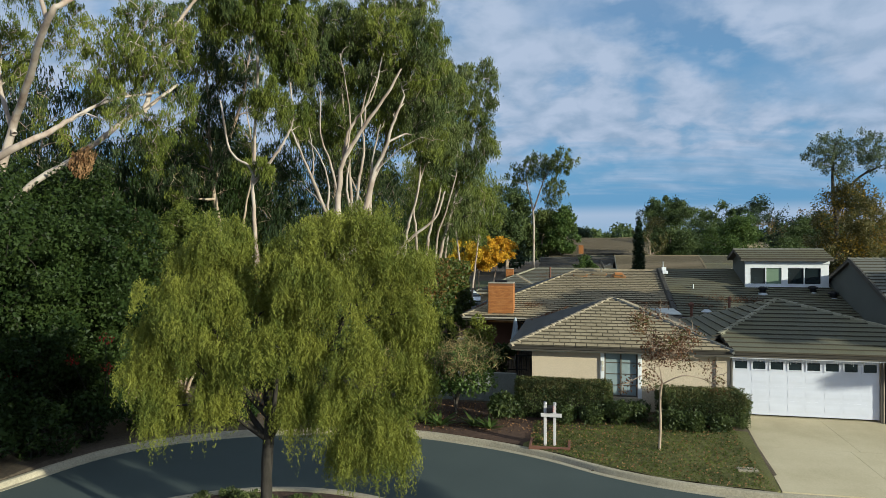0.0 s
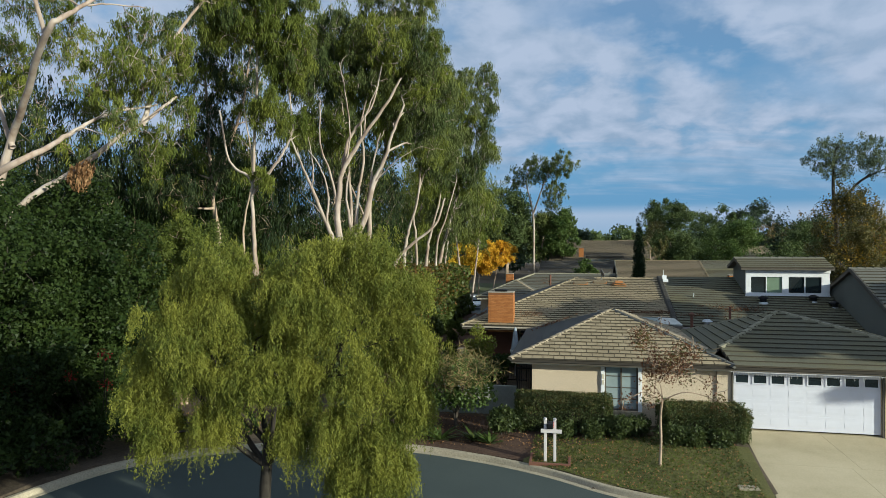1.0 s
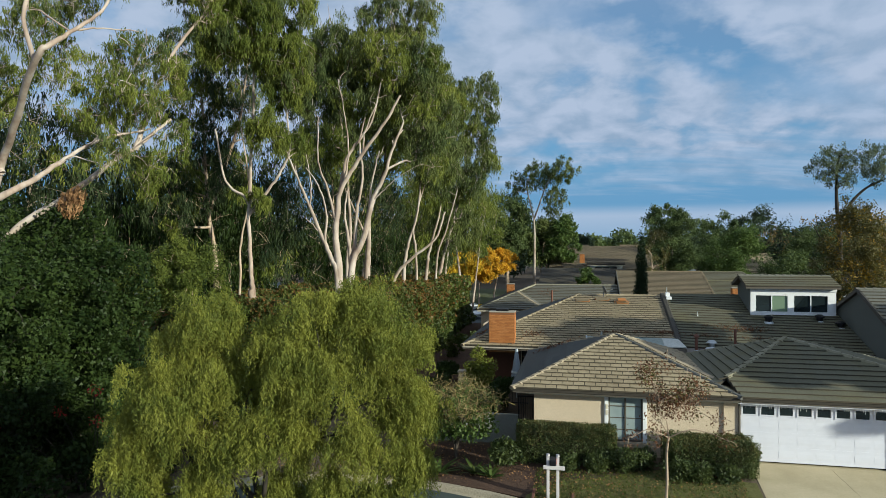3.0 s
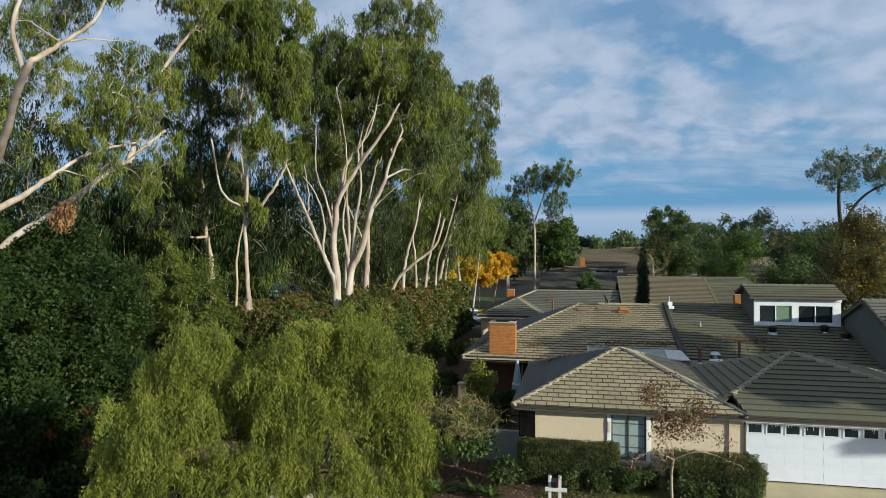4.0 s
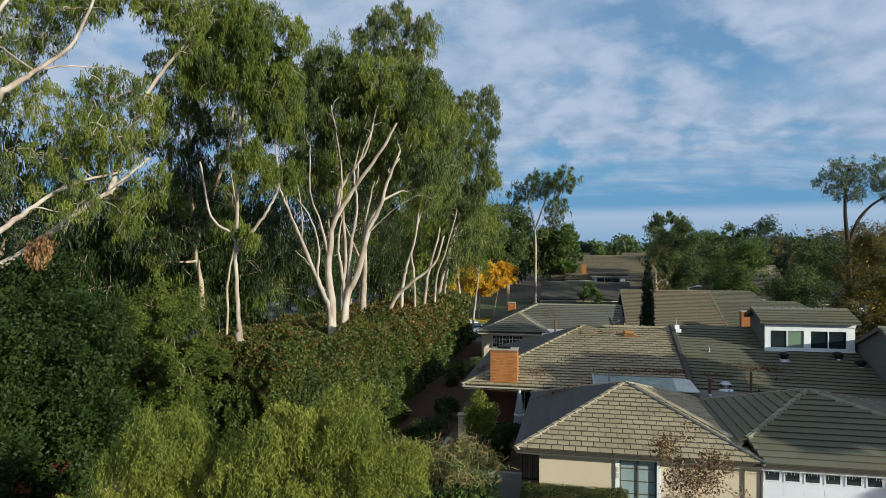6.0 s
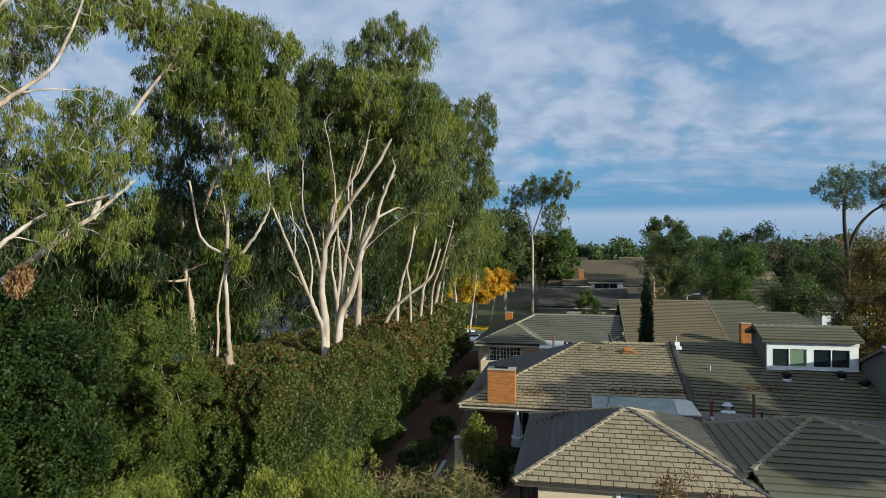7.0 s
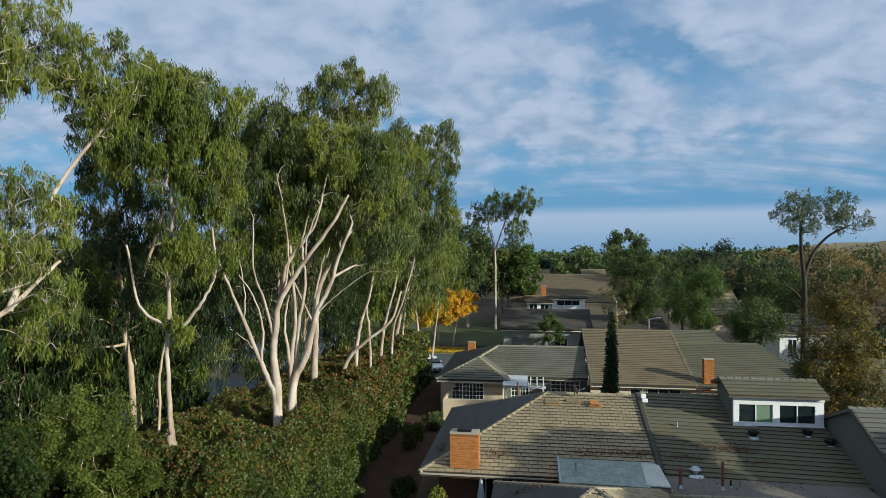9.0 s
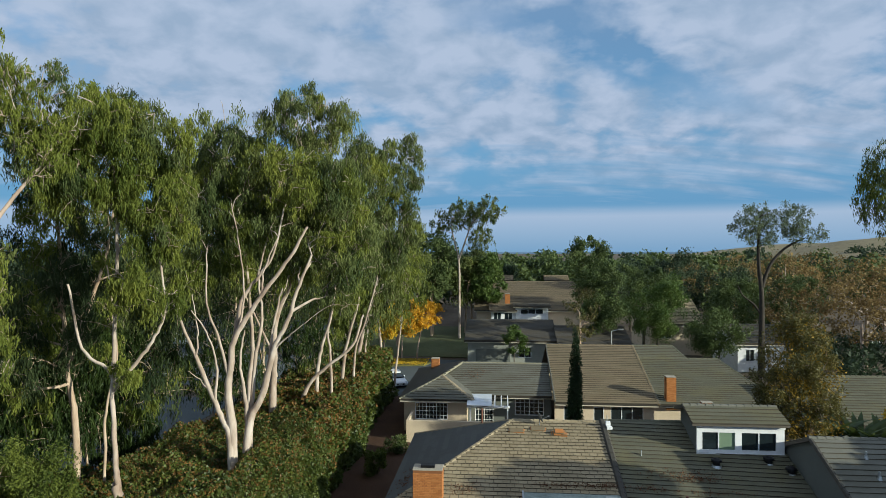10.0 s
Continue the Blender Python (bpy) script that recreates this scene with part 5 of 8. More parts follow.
part("wall", wall_with_holes(-8.3, -3.3, 0.1, 2.75, 55.9, 56.1, [(-7.4, -4.8, 1.15, 2.5)]), STUCCO, h2)
window(h2, -7.4, -4.8, 1.15, 2.5, 55.93, 3, (2, 3))
part("wall", boxes((-8.3, -8.1, 56.1, 68, 0.1, 2.75), (-3.5, -3.3, 56.1, 57.8, 0.1, 2.75)), STUCCO, h2)
part("wall", wall_with_holes(-3.3, 3.5, 0.1, 2.8, 57.8, 58.0, [(-2.7, -1.2, 0.3, 2.4), (0.55, 2.9, 1.15, 2.5)]), GREYWALL, h2)
window(h2, -2.7, -1.2, 0.3, 2.4, 57.83, 2, (2, 4))
window(h2, 0.55, 2.9, 1.15, 2.5, 57.83, 2, (2, 3))
part("wall", boxes((-8.1, 3.5, 67.8, 68, 0.1, 2.75)), GREYWALL, h2)
# patio cover
pg = thing("patio_cover", (-1.8, 55.6, 0.2), "white slatted patio cover with a clear roof sheet", "pergola")
for x in (-3.0, -0.15):
    part("post", boxes((x, x + 0.12, 54.5, 54.62, 0.1, 2.5), bevel=0.01), WHITE, pg)
part("beam", boxes((-3.2, 0.1, 54.48, 54.64, 2.5, 2.66), (-3.2, 0.1, 57.3, 57.45, 2.66, 2.80)), WHITE, pg)
for k in range(7):
    part("rafter", prism([(-3.1 + k * 0.5, 54.2, 2.72), (-3.02 + k * 0.5, 54.2, 2.72), (-3.02 + k * 0.5, 57.5, 2.90), (-3.1 + k * 0.5, 57.5, 2.90)], 0.1), WHITE, pg)
part("roof_sheet", prism([(-3.2, 54.1, 2.78), (-1.3, 54.1, 2.78), (-1.3, 57.1, 2.98), (-3.2, 57.1, 2.98)], 0.03), LAMPGLASS, pg, "pale corrugated roof sheet")
# tan patio wall of the second row
pw = thing("patio_wall", (-3, 53, 0.2), "tan stucco patio wall of the second row", "wall", kind="structure")
part("panel", boxes((-7.7, 4.6, 52.9, 53.1, 0.0, 1.85), (-7.7, -7.5, 53.1, 56, 0.0, 1.85), bevel=0.02), STUCCO, pw)
chimney((-7.0, 64.6, 3.2), 0.7, 0.6, 1.3, "small orange brick chimney of the second row", deep=0.8)

h2b = thing("house", (10, 57, 0.2), "brown-tiled long house of the second row", "house", "houses")
for x0, x1, mat, ex in ((3.6, 11.4, TILE_BROWN, 0), (11.5, 20.4, TILE_OLIVE, 0)):
    zr = 5.85 if x0 < 5 else 5.7
    yr = 65.2
    f = [Vector((x0, 55.3, 2.85)), Vector((x1, 55.3, 2.85)), Vector((x1, yr, zr - (0.6 if x0 > 5 else 0))), Vector((x0, yr, zr))]
    if x0 > 5:
        f = [Vector((x0, 55.3, 2.85)), Vector((x1 + 0.4, 55.3, 2.85)), Vector((x1 - 2.2, 63.0, 5.1)), Vector((x0, 63.0, 5.1))]
    rr = part("roof", prism([tuple(c) for c in f], 0.16), UNDERLAY, h2b)
    tiles(rr, f, 0.335, 2.1, mat, False)
    ridge_caps(rr, f[0], f[3], TILE_GREY, half=0.08, rise=0.05)
    ridge_caps(rr, f[3], f[2], mat)
    ridge_caps(rr, f[1], f[2], mat)
    b = [Vector((x1, 72, 2.85)), Vector((x0, 72, 2.85)), f[3], f[2]]
    part("deck", prism([tuple(c) for c in b], 0.16), UNDERLAY, rr)
    tiles(rr, b, 0.335, 2.1, mat)
    part("fascia", boxes((x0, x1, 55.33, 55.38, 2.6, 2.81)), CREAM, rr)
u = [Vector((11.5, 63.0, 5.1)), Vector((15.6, 63.0, 5.1)), Vector((15.0, 65.4, 5.85)), Vector((11.5, 65.4, 5.85))]
rr = part("upper_roof", prism([tuple(c) for c in u], 0.16), UNDERLAY, h2b)
tiles(rr, u, 0.335, 2.1, TILE_OLIVE)
ridge_caps(rr, u[3], u[2], TILE_OLIVE)
ridge_caps(rr, u[1], u[2], TILE_OLIVE)
part("deck", prism([(11.5, 65.4, 5.85), (15.0, 65.4, 5.85), (15.6, 70.5, 3.3), (11.5, 70.5, 3.3)], 0.1), TILE_OLIVE, rr)
part("wall", wall_with_holes(3.6, 20.4, 0.1, 2.7, 55.95, 56.15, [(4.3, 5.6, 1.0, 2.45), (6.6, 7.4, 0.4, 2.4), (7.9, 10.4, 1.0, 2.45), (13.6, 15.6, 1.0, 2.45), (16.0, 18.6, 1.0, 2.45)]), STUCCO, h2b)
for a, b, c in ((4.3, 5.6, 2), (7.9, 10.4, 3), (13.6, 15.6, 2), (16.0, 18.6, 3)):
    window(h2b, a, b, 1.0, 2.45, 55.98, c)
window(h2b, 6.6, 7.4, 0.4, 2.4, 55.98, 1)
part("wall", boxes((3.6, 20.4, 71.3, 71.5, 0.1, 2.75), (20.2, 20.4, 56.15, 71.3, 0.1, 2.75)), STUCCO, h2b)
chimney((12.05, 55.6, 3.0), 0.72, 0.6, 1.85, "brick chimney on the olive roof with a metal cap", deep=0.6)
chimney((14.1, 53.6, 1.9), 0.75, 0.6, 1.5, "low brick chimney with a pale cap", deep=1.7)

# far right small roof of the second row
h2c = thing("house", (27, 54, 0.2), "olive-tiled house beyond the brown tree", "house", "houses")
f = [Vector((22.5, 50.5, 2.8)), Vector((31, 50.5, 2.8)), Vector((29.0, 56.5, 5.0)), Vector((22.5, 56.5, 5.0))]
rr = part("roof", prism([tuple(c) for c in f], 0.16), UNDERLAY, h2c)
tiles(rr, f, 0.335, 2.1, TILE_OLIVE)
ridge_caps(rr, f[3], f[2], TILE_OLIVE)
ridge_caps(rr, f[1], f[2], TILE_OLIVE)
b = [Vector((31, 62.5, 2.8)), Vector((22.5, 62.5, 2.8)), f[3], f[2]]
part("deck", prism([tuple(c) for c in b], 0.16), TILE_OLIVE, rr)
part("wall", wall_with_holes(22.7, 30.6, 0.1, 2.7, 51.1, 51.3, [(23.6, 25.6, 1.0, 2.3)]), GREYWALL, h2c)
window(h2c, 23.6, 25.6, 1.0, 2.3, 51.13, 2)
part("wall", boxes((22.7, 22.9, 51.3, 62, 0.1, 2.7), (30.4, 30.6, 51.3, 62, 0.1, 2.7), (22.9, 30.4, 61.8, 62, 0.1, 2.7)), GREYWALL, h2c)


def plain_house(x0, x1, y0, y1, ze, zr, roof_mat, wall_mat, label, openings=(), door=None, ridge=0.5, width=0.99):
    """A gabled row house further off: walls with windows, tiled slopes, ridge."""
    t = thing("house", ((x0 + x1) / 2, y0, 0.2), label, "house", "houses")
    yr = y0 + (y1 - y0) * ridge
    f = [Vector((x0 - 0.4, y0 - 0.6, ze)), Vector((x1 + 0.4, y0 - 0.6, ze)), Vector((x1 + 0.4, yr, zr)), Vector((x0 - 0.4, yr, zr))]
    b = [Vector((x1 + 0.4, y1 + 0.6, ze)), Vector((x0 - 0.4, y1 + 0.6, ze)), f[3], f[2]]
    r = part("roof", prism([tuple(c) for c in f], 0.16), UNDERLAY, t)
    part("deck", prism([tuple(c) for c in b], 0.16), roof_mat, r)
    tiles(r, f, 0.4, width, roof_mat)
    ridge_caps(r, f[3], f[2], roof_mat, 0.5)
    part("fascia", boxes((x0 - 0.35, x1 + 0.35, y0 - 0.57, y0 - 0.52, ze - 0.26, ze - 0.04)), CREAM, r)
    part("wall", wall_with_holes(x0, x1, 0.1, ze - 0.1, y0, y0 + 0.2, [o[:4] for o in openings]), wall_mat, t)
    for o in openings:
        window(t, *o[:4], y0 + 0.05, o[4])
    for xx in (x0, x1 - 0.2):
        bm = bmesh.new()
        pr = [(y0 + 0.2, 0.1), (y0 + 0.2, ze - 0.1), (yr, zr - 0.3), (y1, ze - 0.1), (y1, 0.1)]
        a = [bm.verts.new((xx, y, z)) for y, z in pr]
        c = [bm.verts.new((xx + 0.2, y, z)) for y, z in pr]
        bm.faces.new(a); bm.faces.new(c[::-1])
        for i in range(5):
            bm.faces.new((a[i], c[i], c[(i + 1) % 5], a[(i + 1) % 5]))
        part("gable_wall", bm, wall_mat, t)
    part("wall", boxes((x0 + 0.2, x1 - 0.2, y1 - 0.2, y1, 0.1, ze - 0.1)), wall_mat, t)
    if door:
        part("garage_door", boxes((door[0], door[1], y0 - 0.04, y0 - 0.01, 0.3, 2.4), bevel=0.01), GREYWALL, t)
    return t


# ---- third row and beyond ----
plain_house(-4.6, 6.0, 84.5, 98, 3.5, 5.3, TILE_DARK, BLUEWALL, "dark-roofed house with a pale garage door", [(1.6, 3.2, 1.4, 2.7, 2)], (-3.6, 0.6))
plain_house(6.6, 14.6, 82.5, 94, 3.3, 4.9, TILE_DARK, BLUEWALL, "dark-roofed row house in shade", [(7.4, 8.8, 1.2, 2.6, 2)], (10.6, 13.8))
white_box = plain_house(1.9, 7.1, 108.6, 112, 5.6, 5.9, TILE_DARK, WHITE, "white upper storey with a band of windows", [(2.7, 6.3, 4.35, 5.15, 3)])
plain_house(-2.0, 1.8, 108.8, 116, 4.9, 5.6, TILE_BROWN, WHITE, "white house end with brown roof", [(-1.6, -0.4, 3.4, 4.5, 2), (0.1, 1.4, 3.4, 4.5, 2)])
plain_house(-4.5, 13, 113, 144, 4.6, 8.6, TILE_BROWN, STUCCO, "long brown tiled roof of a distant house")
plain_house(9.5, 14, 146, 150, 8.0, 9.0, TILE_BROWN, WHITE, "distant house with a white dormer", [(10, 13.4, 6.6, 7.7, 3)])
plain_house(-2, 2, 146, 150, 8.0, 9.0, TILE_BROWN, WHITE, "distant house with a white dormer", [(-1.6, 1.6, 6.6, 7.7, 3)])
plain_house(27.5, 33, 84, 93, 3.6, 5.3, TILE_DARK, WHITE, "white stucco house among the trees", [(28.4, 29.4, 1.4, 2.8, 2)])
plain_house(20, 27, 96, 108, 4.4, 7.4, TILE_TAN, STUCCO, "tan tiled house among the trees", [(21, 23, 2.4, 3.8, 2)])
chimney((0.3, 113.5, 6.0), 0.8, 0.7, 1.2, "small chimney of a distant house", deep=1.0)

# ---- trees and shrubs ----
def clumps(rnd, n, centre, spread, size, flat=1.0, shell=0.6, low=None):
    """Ellipsoid clumps scattered in a crown."""
    out = []
    while len(out) < n:
        d = rnd.normal(size=3)
        d /= np.linalg.norm(d)
        r = rnd.uniform() ** (1 / 3.0) * (1 - shell) + shell * rnd.uniform(0.75, 1.0)
        c = np.array(centre) + d * r * np.array(spread)
        if low is not None and c[2] < low:
            continue
        s = size * rnd.uniform(0.65, 1.35)
        out.append((*c, s, s, s * flat))
    return out


def spaced(rnd, n, centre, spread, size, flat=1.0, gap=1.25):
    """Clumps kept apart from one another, so that light and sky show between them."""
    out = []
    tries = 0
    while len(out) < n and tries < n * 60:
        tries += 1
        d = rnd.normal(size=3)
        d /= np.linalg.norm(d)
        c = np.array(centre) + d * rnd.uniform(0.25, 1.0) ** 0.5 * np.array(spread)
        s = size * rnd.uniform(0.6, 1.4)
        if any(np.linalg.norm((c - np.array(o[:3])) / np.array([1, 1, flat])) < gap * 0.5 * (s + o[3]) for o in out):
            continue
        out.append((*c, s, s * rnd.uniform(0.8, 1.1), s * flat * rnd.uniform(0.75, 1.1)))
    return out


def in_tufts(balls, count, rnd):
    """Points in feathery tufts: dense at heart, thinning outwards, each tuft made of several sprays."""
    sub = []
    for b in balls:
        for _ in range(8):
            d = rnd.normal(size=3)
            d /= np.linalg.norm(d) + 1e-9
            sub.append((*(np.array(b[:3]) + d * np.array(b[3:6]) * rnd.uniform(0.35, 0.95)), b[3] * 0.36, b[4] * 0.36, b[5] * 0.42))
    sub = np.array(sub)
    pick = rnd.integers(0, len(sub), count)
    s = sub[pick]
    return s[:, :3] + rnd.normal(size=(count, 3)) * 0.52 * s[:, 3:6]


def in_sprays(balls, count, rnd, per=11):
    """Points in hanging sprays: each clump carries bunches of leaves that droop from their twig's end."""
    balls = np.asarray(balls, float)
    m = len(balls) * per
    b = np.repeat(balls, per, axis=0)
    d = rnd.normal(size=(m, 3)) + np.array([0, 0, 0.15])
    d /= np.linalg.norm(d, axis=1)[:, None]
    tip = b[:, :3] + d * b[:, 3:6] * rnd.uniform(0.35, 1.0, m)[:, None]
    full = b[:, 3] ** 2 * rnd.uniform(0.4, 1.6, m)
    pick = rnd.choice(m, count, p=full / full.sum())
    r = b[pick, 3]
    hang = np.minimum(rnd.exponential(0.30, count), 1.3)
    p = tip[pick] + rnd.normal(size=(count, 3)) * (r * (0.135 + 0.08 * np.minimum(hang, 1.0)))[:, None]
    p[:, 2] -= hang * r * 0.75
    return p


def fill(rnd, lobes, size, gap=1.2):
    """Leaf clumps kept apart inside the lobes of a crown (centre x, y, z, half width x, y, z)."""
    out = []
    for lobe in lobes:
        n = int(2.0 + 1.5 * lobe[3] * lobe[4] * lobe[5] / size ** 3)
        out += spaced(rnd, n, lobe[:3], lobe[3:6], size, 1.05, gap)
    return out


def gum(at, lobes, seed, stems, leaf=LEAF_GUM, bark=BARK_WHITE, count=26000, size=0.7, leaf_size=0.2, label="tall white-trunked gum tree with drooping leaves", thick=0.22, young=None, gap=1.2, per=11):
    """A gum tree: its stems, limbs that reach for the clumps of its crown's lobes, and leaves that hang in sprays."""
    rnd = np.random.default_rng(seed)
    w = Wood()
    nodes = []
    for pts, r0, r1 in stems:
        c = spline(pts, 6)
        c = c + rnd.normal(size=c.shape) * 0.015
        w.tube(c, r0, r1, 9, 0.06, rnd)
        rad = r0 + (r1 - r0) * np.linspace(0, 1, len(c))
        nodes += [(p, r) for p, r in zip(c[len(c) // 2:], rad[len(c) // 2:])]
    balls = fill(rnd, lobes, size, gap)
    tips = [np.array(b[:3]) + np.array([0, 0, -0.1 * b[5]]) for b in balls]
    reach(w, nodes, tips, rnd, thick * 0.6)
    for b in balls:
        c = np.array(b[:3])
        for _ in range(3):
            d = rnd.normal(size=3) + np.array([0, 0, 0.25])
            d /= np.linalg.norm(d)
            w.tube([c, c + d * b[3] * 0.6 + rnd.normal(size=3) * 0.08, c + d * b[3] * 1.0 + np.array([0, 0, -0.12])], 0.018, 0.006, 3)
    # young: share of clumps, picked at random, in a yellower tone painted as sunlit
    share = young if young is not None else 0.8 if leaf == LEAF_GUM else 0.28 if leaf == LEAF_GUMDARK else 0.1
    fresh = rnd.uniform(size=len(balls)) < share
    crowns = []
    for flag, mat, nm in ((True, LEAF_GUM, "young_foliage"), (False, LEAF_GUMDARK if leaf == LEAF_GUM else leaf, "crown")):
        some = [b for b, y in zip(balls, fresh) if y == flag]
        if not some:
            continue
        pts = in_sprays(some, int(count * len(some) / len(balls)), rnd, per)
        v, f = leaves(pts, leaf_size, 0.7, rnd, 0.2, 1.0, 3)
        crowns.append((v, f, mat, nm))
    return plant("gum_tree", at, label, "tree", w, bark, crowns, "gum trees along the hedge")


def simple_stem(x, y, h, lean, rnd, r=0.22):
    a = rnd.uniform(0, 6.28)
    dx, dy = lean * math.cos(a), lean * math.sin(a)
    return ([(x, y, 0.0), (x + dx * 0.2 + rnd.normal() * 0.15, y + dy * 0.2, h * 0.3), (x + dx * 0.6 + rnd.normal() * 0.25, y + dy * 0.6, h * 0.62), (x + dx, y + dy, h * 0.92)], r, r * 0.25)


# the white multi-stemmed group
STEMS = [
    ([(-12.0, 31.1, 0.1), (-11.9, 31.1, 6.3), (-12.2, 31.1, 7.4), (-12.7, 31.1, 8.5), (-13.4, 31.1, 10.1), (-14.0, 31.1, 11.4), (-14.6, 31.1, 12.8)], 0.19, 0.04),
    ([(-11.9, 31.2, 0.1), (-11.85, 31.2, 6.3), (-12.0, 31.1, 8.5), (-11.9, 31.1, 9.9), (-11.7, 31.1, 11.0), (-10.6, 31.1, 12.7), (-9.4, 31.1, 14.3), (-8.7, 31.3, 15.6)], 0.23, 0.05),
    ([(-11.5, 31.8, 0.1), (-11.5, 31.8, 6.4), (-10.8, 31.8, 8.5), (-10.3, 31.8, 10.4), (-9.7, 31.8, 11.6), (-9.3, 31.8, 12.9), (-8.7, 32.0, 14.4)], 0.21, 0.05),
]
STEMS_BEHIND = [
    ([(-11.6, 31.9, 0.1), (-11.5, 31.9, 6.4), (-11.6, 31.8, 8.5), (-11.8, 31.8, 9.8), (-11.6, 31.8, 11.2)], 0.15, 0.03),
    ([(-11.4, 32.0, 0.1), (-11.45, 32.0, 6.6), (-11.3, 32.0, 8.5), (-11.2, 32.0, 10.0), (-10.9, 32.0, 11.7), (-11.1, 32.2, 13.6), (-10.6, 32.6, 16.0)], 0.14, 0.03),
]
BRANCHES = [
    ([(-12.0, 31.1, 9.2), (-12.4, 31.0, 11.0), (-12.9, 31.0, 12.4), (-13.0, 31.2, 14.6)], 0.08, 0.025),
    ([(-11.8, 31.2, 10.9), (-11.5, 31.3, 12.5), (-10.8, 31.3, 13.5), (-10.2, 31.4, 14.5), (-9.8, 31.8, 16.6)], 0.11, 0.03),
    ([(-12.6, 31.1, 8.3), (-12.5, 31.0, 9.9), (-12.9, 31.0, 11.2), (-13.6, 31.0, 12.1)], 0.07, 0.02),
    ([(-10.8, 31.9, 8.5), (-10.6, 32.0, 9.7), (-10.4, 32.0, 11.4), (-10.0, 32.0, 13.0)], 0.10, 0.03),
    ([(-11.6, 31.1, 11.2), (-11.3, 31.0, 12.6), (-11.5, 31.2, 14.2), (-12.0, 31.4, 16.6)], 0.06, 0.02),
    ([(-10.6, 31.1, 12.7), (-10.4, 31.0, 13.9), (-9.8, 31.2, 15.4)], 0.06, 0.02),
    ([(-10.3, 31.8, 10.4), (-9.6, 31.6, 11.0), (-8.8, 31.4, 11.6)], 0.05, 0.015),
    ([(-12.7, 31.1, 8.6), (-13.2, 31.0, 9.2), (-13.6, 30.8, 9.6)], 0.035, 0.012),
    ([(-13.4, 31.1, 10.1), (-13.3, 31.0, 11.2), (-13.6, 31.1, 12.8)], 0.05, 0.015),
]
MAIN_CROWN = [(-9.3, 33.3, 20.3, 2.1, 1.6, 1.3), (-12.4, 33.2, 18.5, 1.8, 1.4, 1.4), (-9.6, 33.0, 17.6, 2.7, 2.0, 1.7), (-13.8, 32.4, 16.2, 1.8, 1.4, 1.6), (-8.0, 33.2, 15.6, 1.8, 1.5, 1.8), (-11.2, 32.6, 16.0, 1.9, 1.2, 1.3), (-7.5, 33.2, 13.2, 0.9, 0.9, 1.4), (-14.6, 32.6, 13.4, 1.0, 0.9, 1.2), (-9.9, 33.8, 14.0, 1.5, 0.8, 1.0), (-14.4, 33.4, 18.2, 1.2, 1.0, 1.2)]
gum((-12.0, 31.0, 0.1), MAIN_CROWN, 11, STEMS + STEMS_BEHIND + BRANCHES, leaf=LEAF_GUMDARK, count=120000, size=0.62, leaf_size=0.19, young=0.35)
# the stout pale stems behind it
gum((-13.9, 41.3, 0.1), [(-13.8, 35.2, 19.9, 1.3, 1.4, 1.4), (-16.2, 36.0, 18.9, 1.6, 1.6, 1.9), (-13.0, 41.0, 17.0, 2.4, 2.0, 2.6), (-10.6, 41.0, 15.0, 2.0, 1.8, 2.2), (-15.6, 39.5, 14.6, 1.8, 1.8, 2.2)], 12, [
    ([(-14.0, 41.3, 0.1), (-13.8, 41.3, 5.7), (-13.7, 41.3, 8.0), (-13.6, 41.3, 10.6), (-12.6, 41.3, 13.2), (-12.2, 41.0, 17.0)], 0.27, 0.08),
    ([(-14.6, 40.3, 0.1), (-14.8, 40.3, 6.5), (-14.6, 40.3, 9.6), (-14.6, 39.0, 15.0), (-14.2, 36.5, 18.6)], 0.17, 0.05),
    ([(-13.7, 41.3, 8.4), (-14.4, 41.0, 10.2), (-15.4, 40.0, 13.0)], 0.09, 0.04),
], leaf=LEAF_GUMDARK, count=52000, size=0.85, leaf_size=0.25, young=0.35)
# leaning stems further along the hedge
gum((-12.8, 44.0, 0.1), [(-11.4, 56.0, 20.8, 2.1, 2.2, 2.8), (-10.9, 50.0, 14.8, 2.0, 2.1, 3.0), (-10.4, 46.0, 14.6, 1.7, 1.8, 2.2), (-12.0, 47.0, 17.6, 2.0, 1.8, 2.2)], 13, [
    ([(-14.4, 44.0, 0.1), (-12.8, 44.0, 5.6), (-11.6, 44.0, 7.2), (-9.8, 44.2, 8.7), (-9.2, 44.6, 10.6)], 0.16, 0.06),
    ([(-12.8, 46.0, 0.1), (-12.5, 46.0, 6.5), (-12.2, 46.0, 8.4), (-11.5, 46.0, 10.8), (-11.2, 46.4, 15.0)], 0.16, 0.05),
    ([(-12.2, 50.0, 0.1), (-11.8, 50.0, 6.1), (-11.4, 50.0, 8.4), (-10.6, 50.0, 11.7), (-11.2, 53.0, 17.5)], 0.16, 0.05),
    ([(-11.6, 46.0, 0.1), (-11.6, 46.0, 7.3), (-11.8, 46.0, 9.6), (-11.0, 46.4, 13.0)], 0.12, 0.04),
    ([(-11.2, 50.2, 0.1), (-11.0, 50.2, 7.0), (-10.2, 50.2, 9.6), (-9.4, 50.4, 12.6)], 0.11, 0.04),
], leaf=LEAF_GUMDARK, count=52000, size=0.9, leaf_size=0.28, young=0.3)
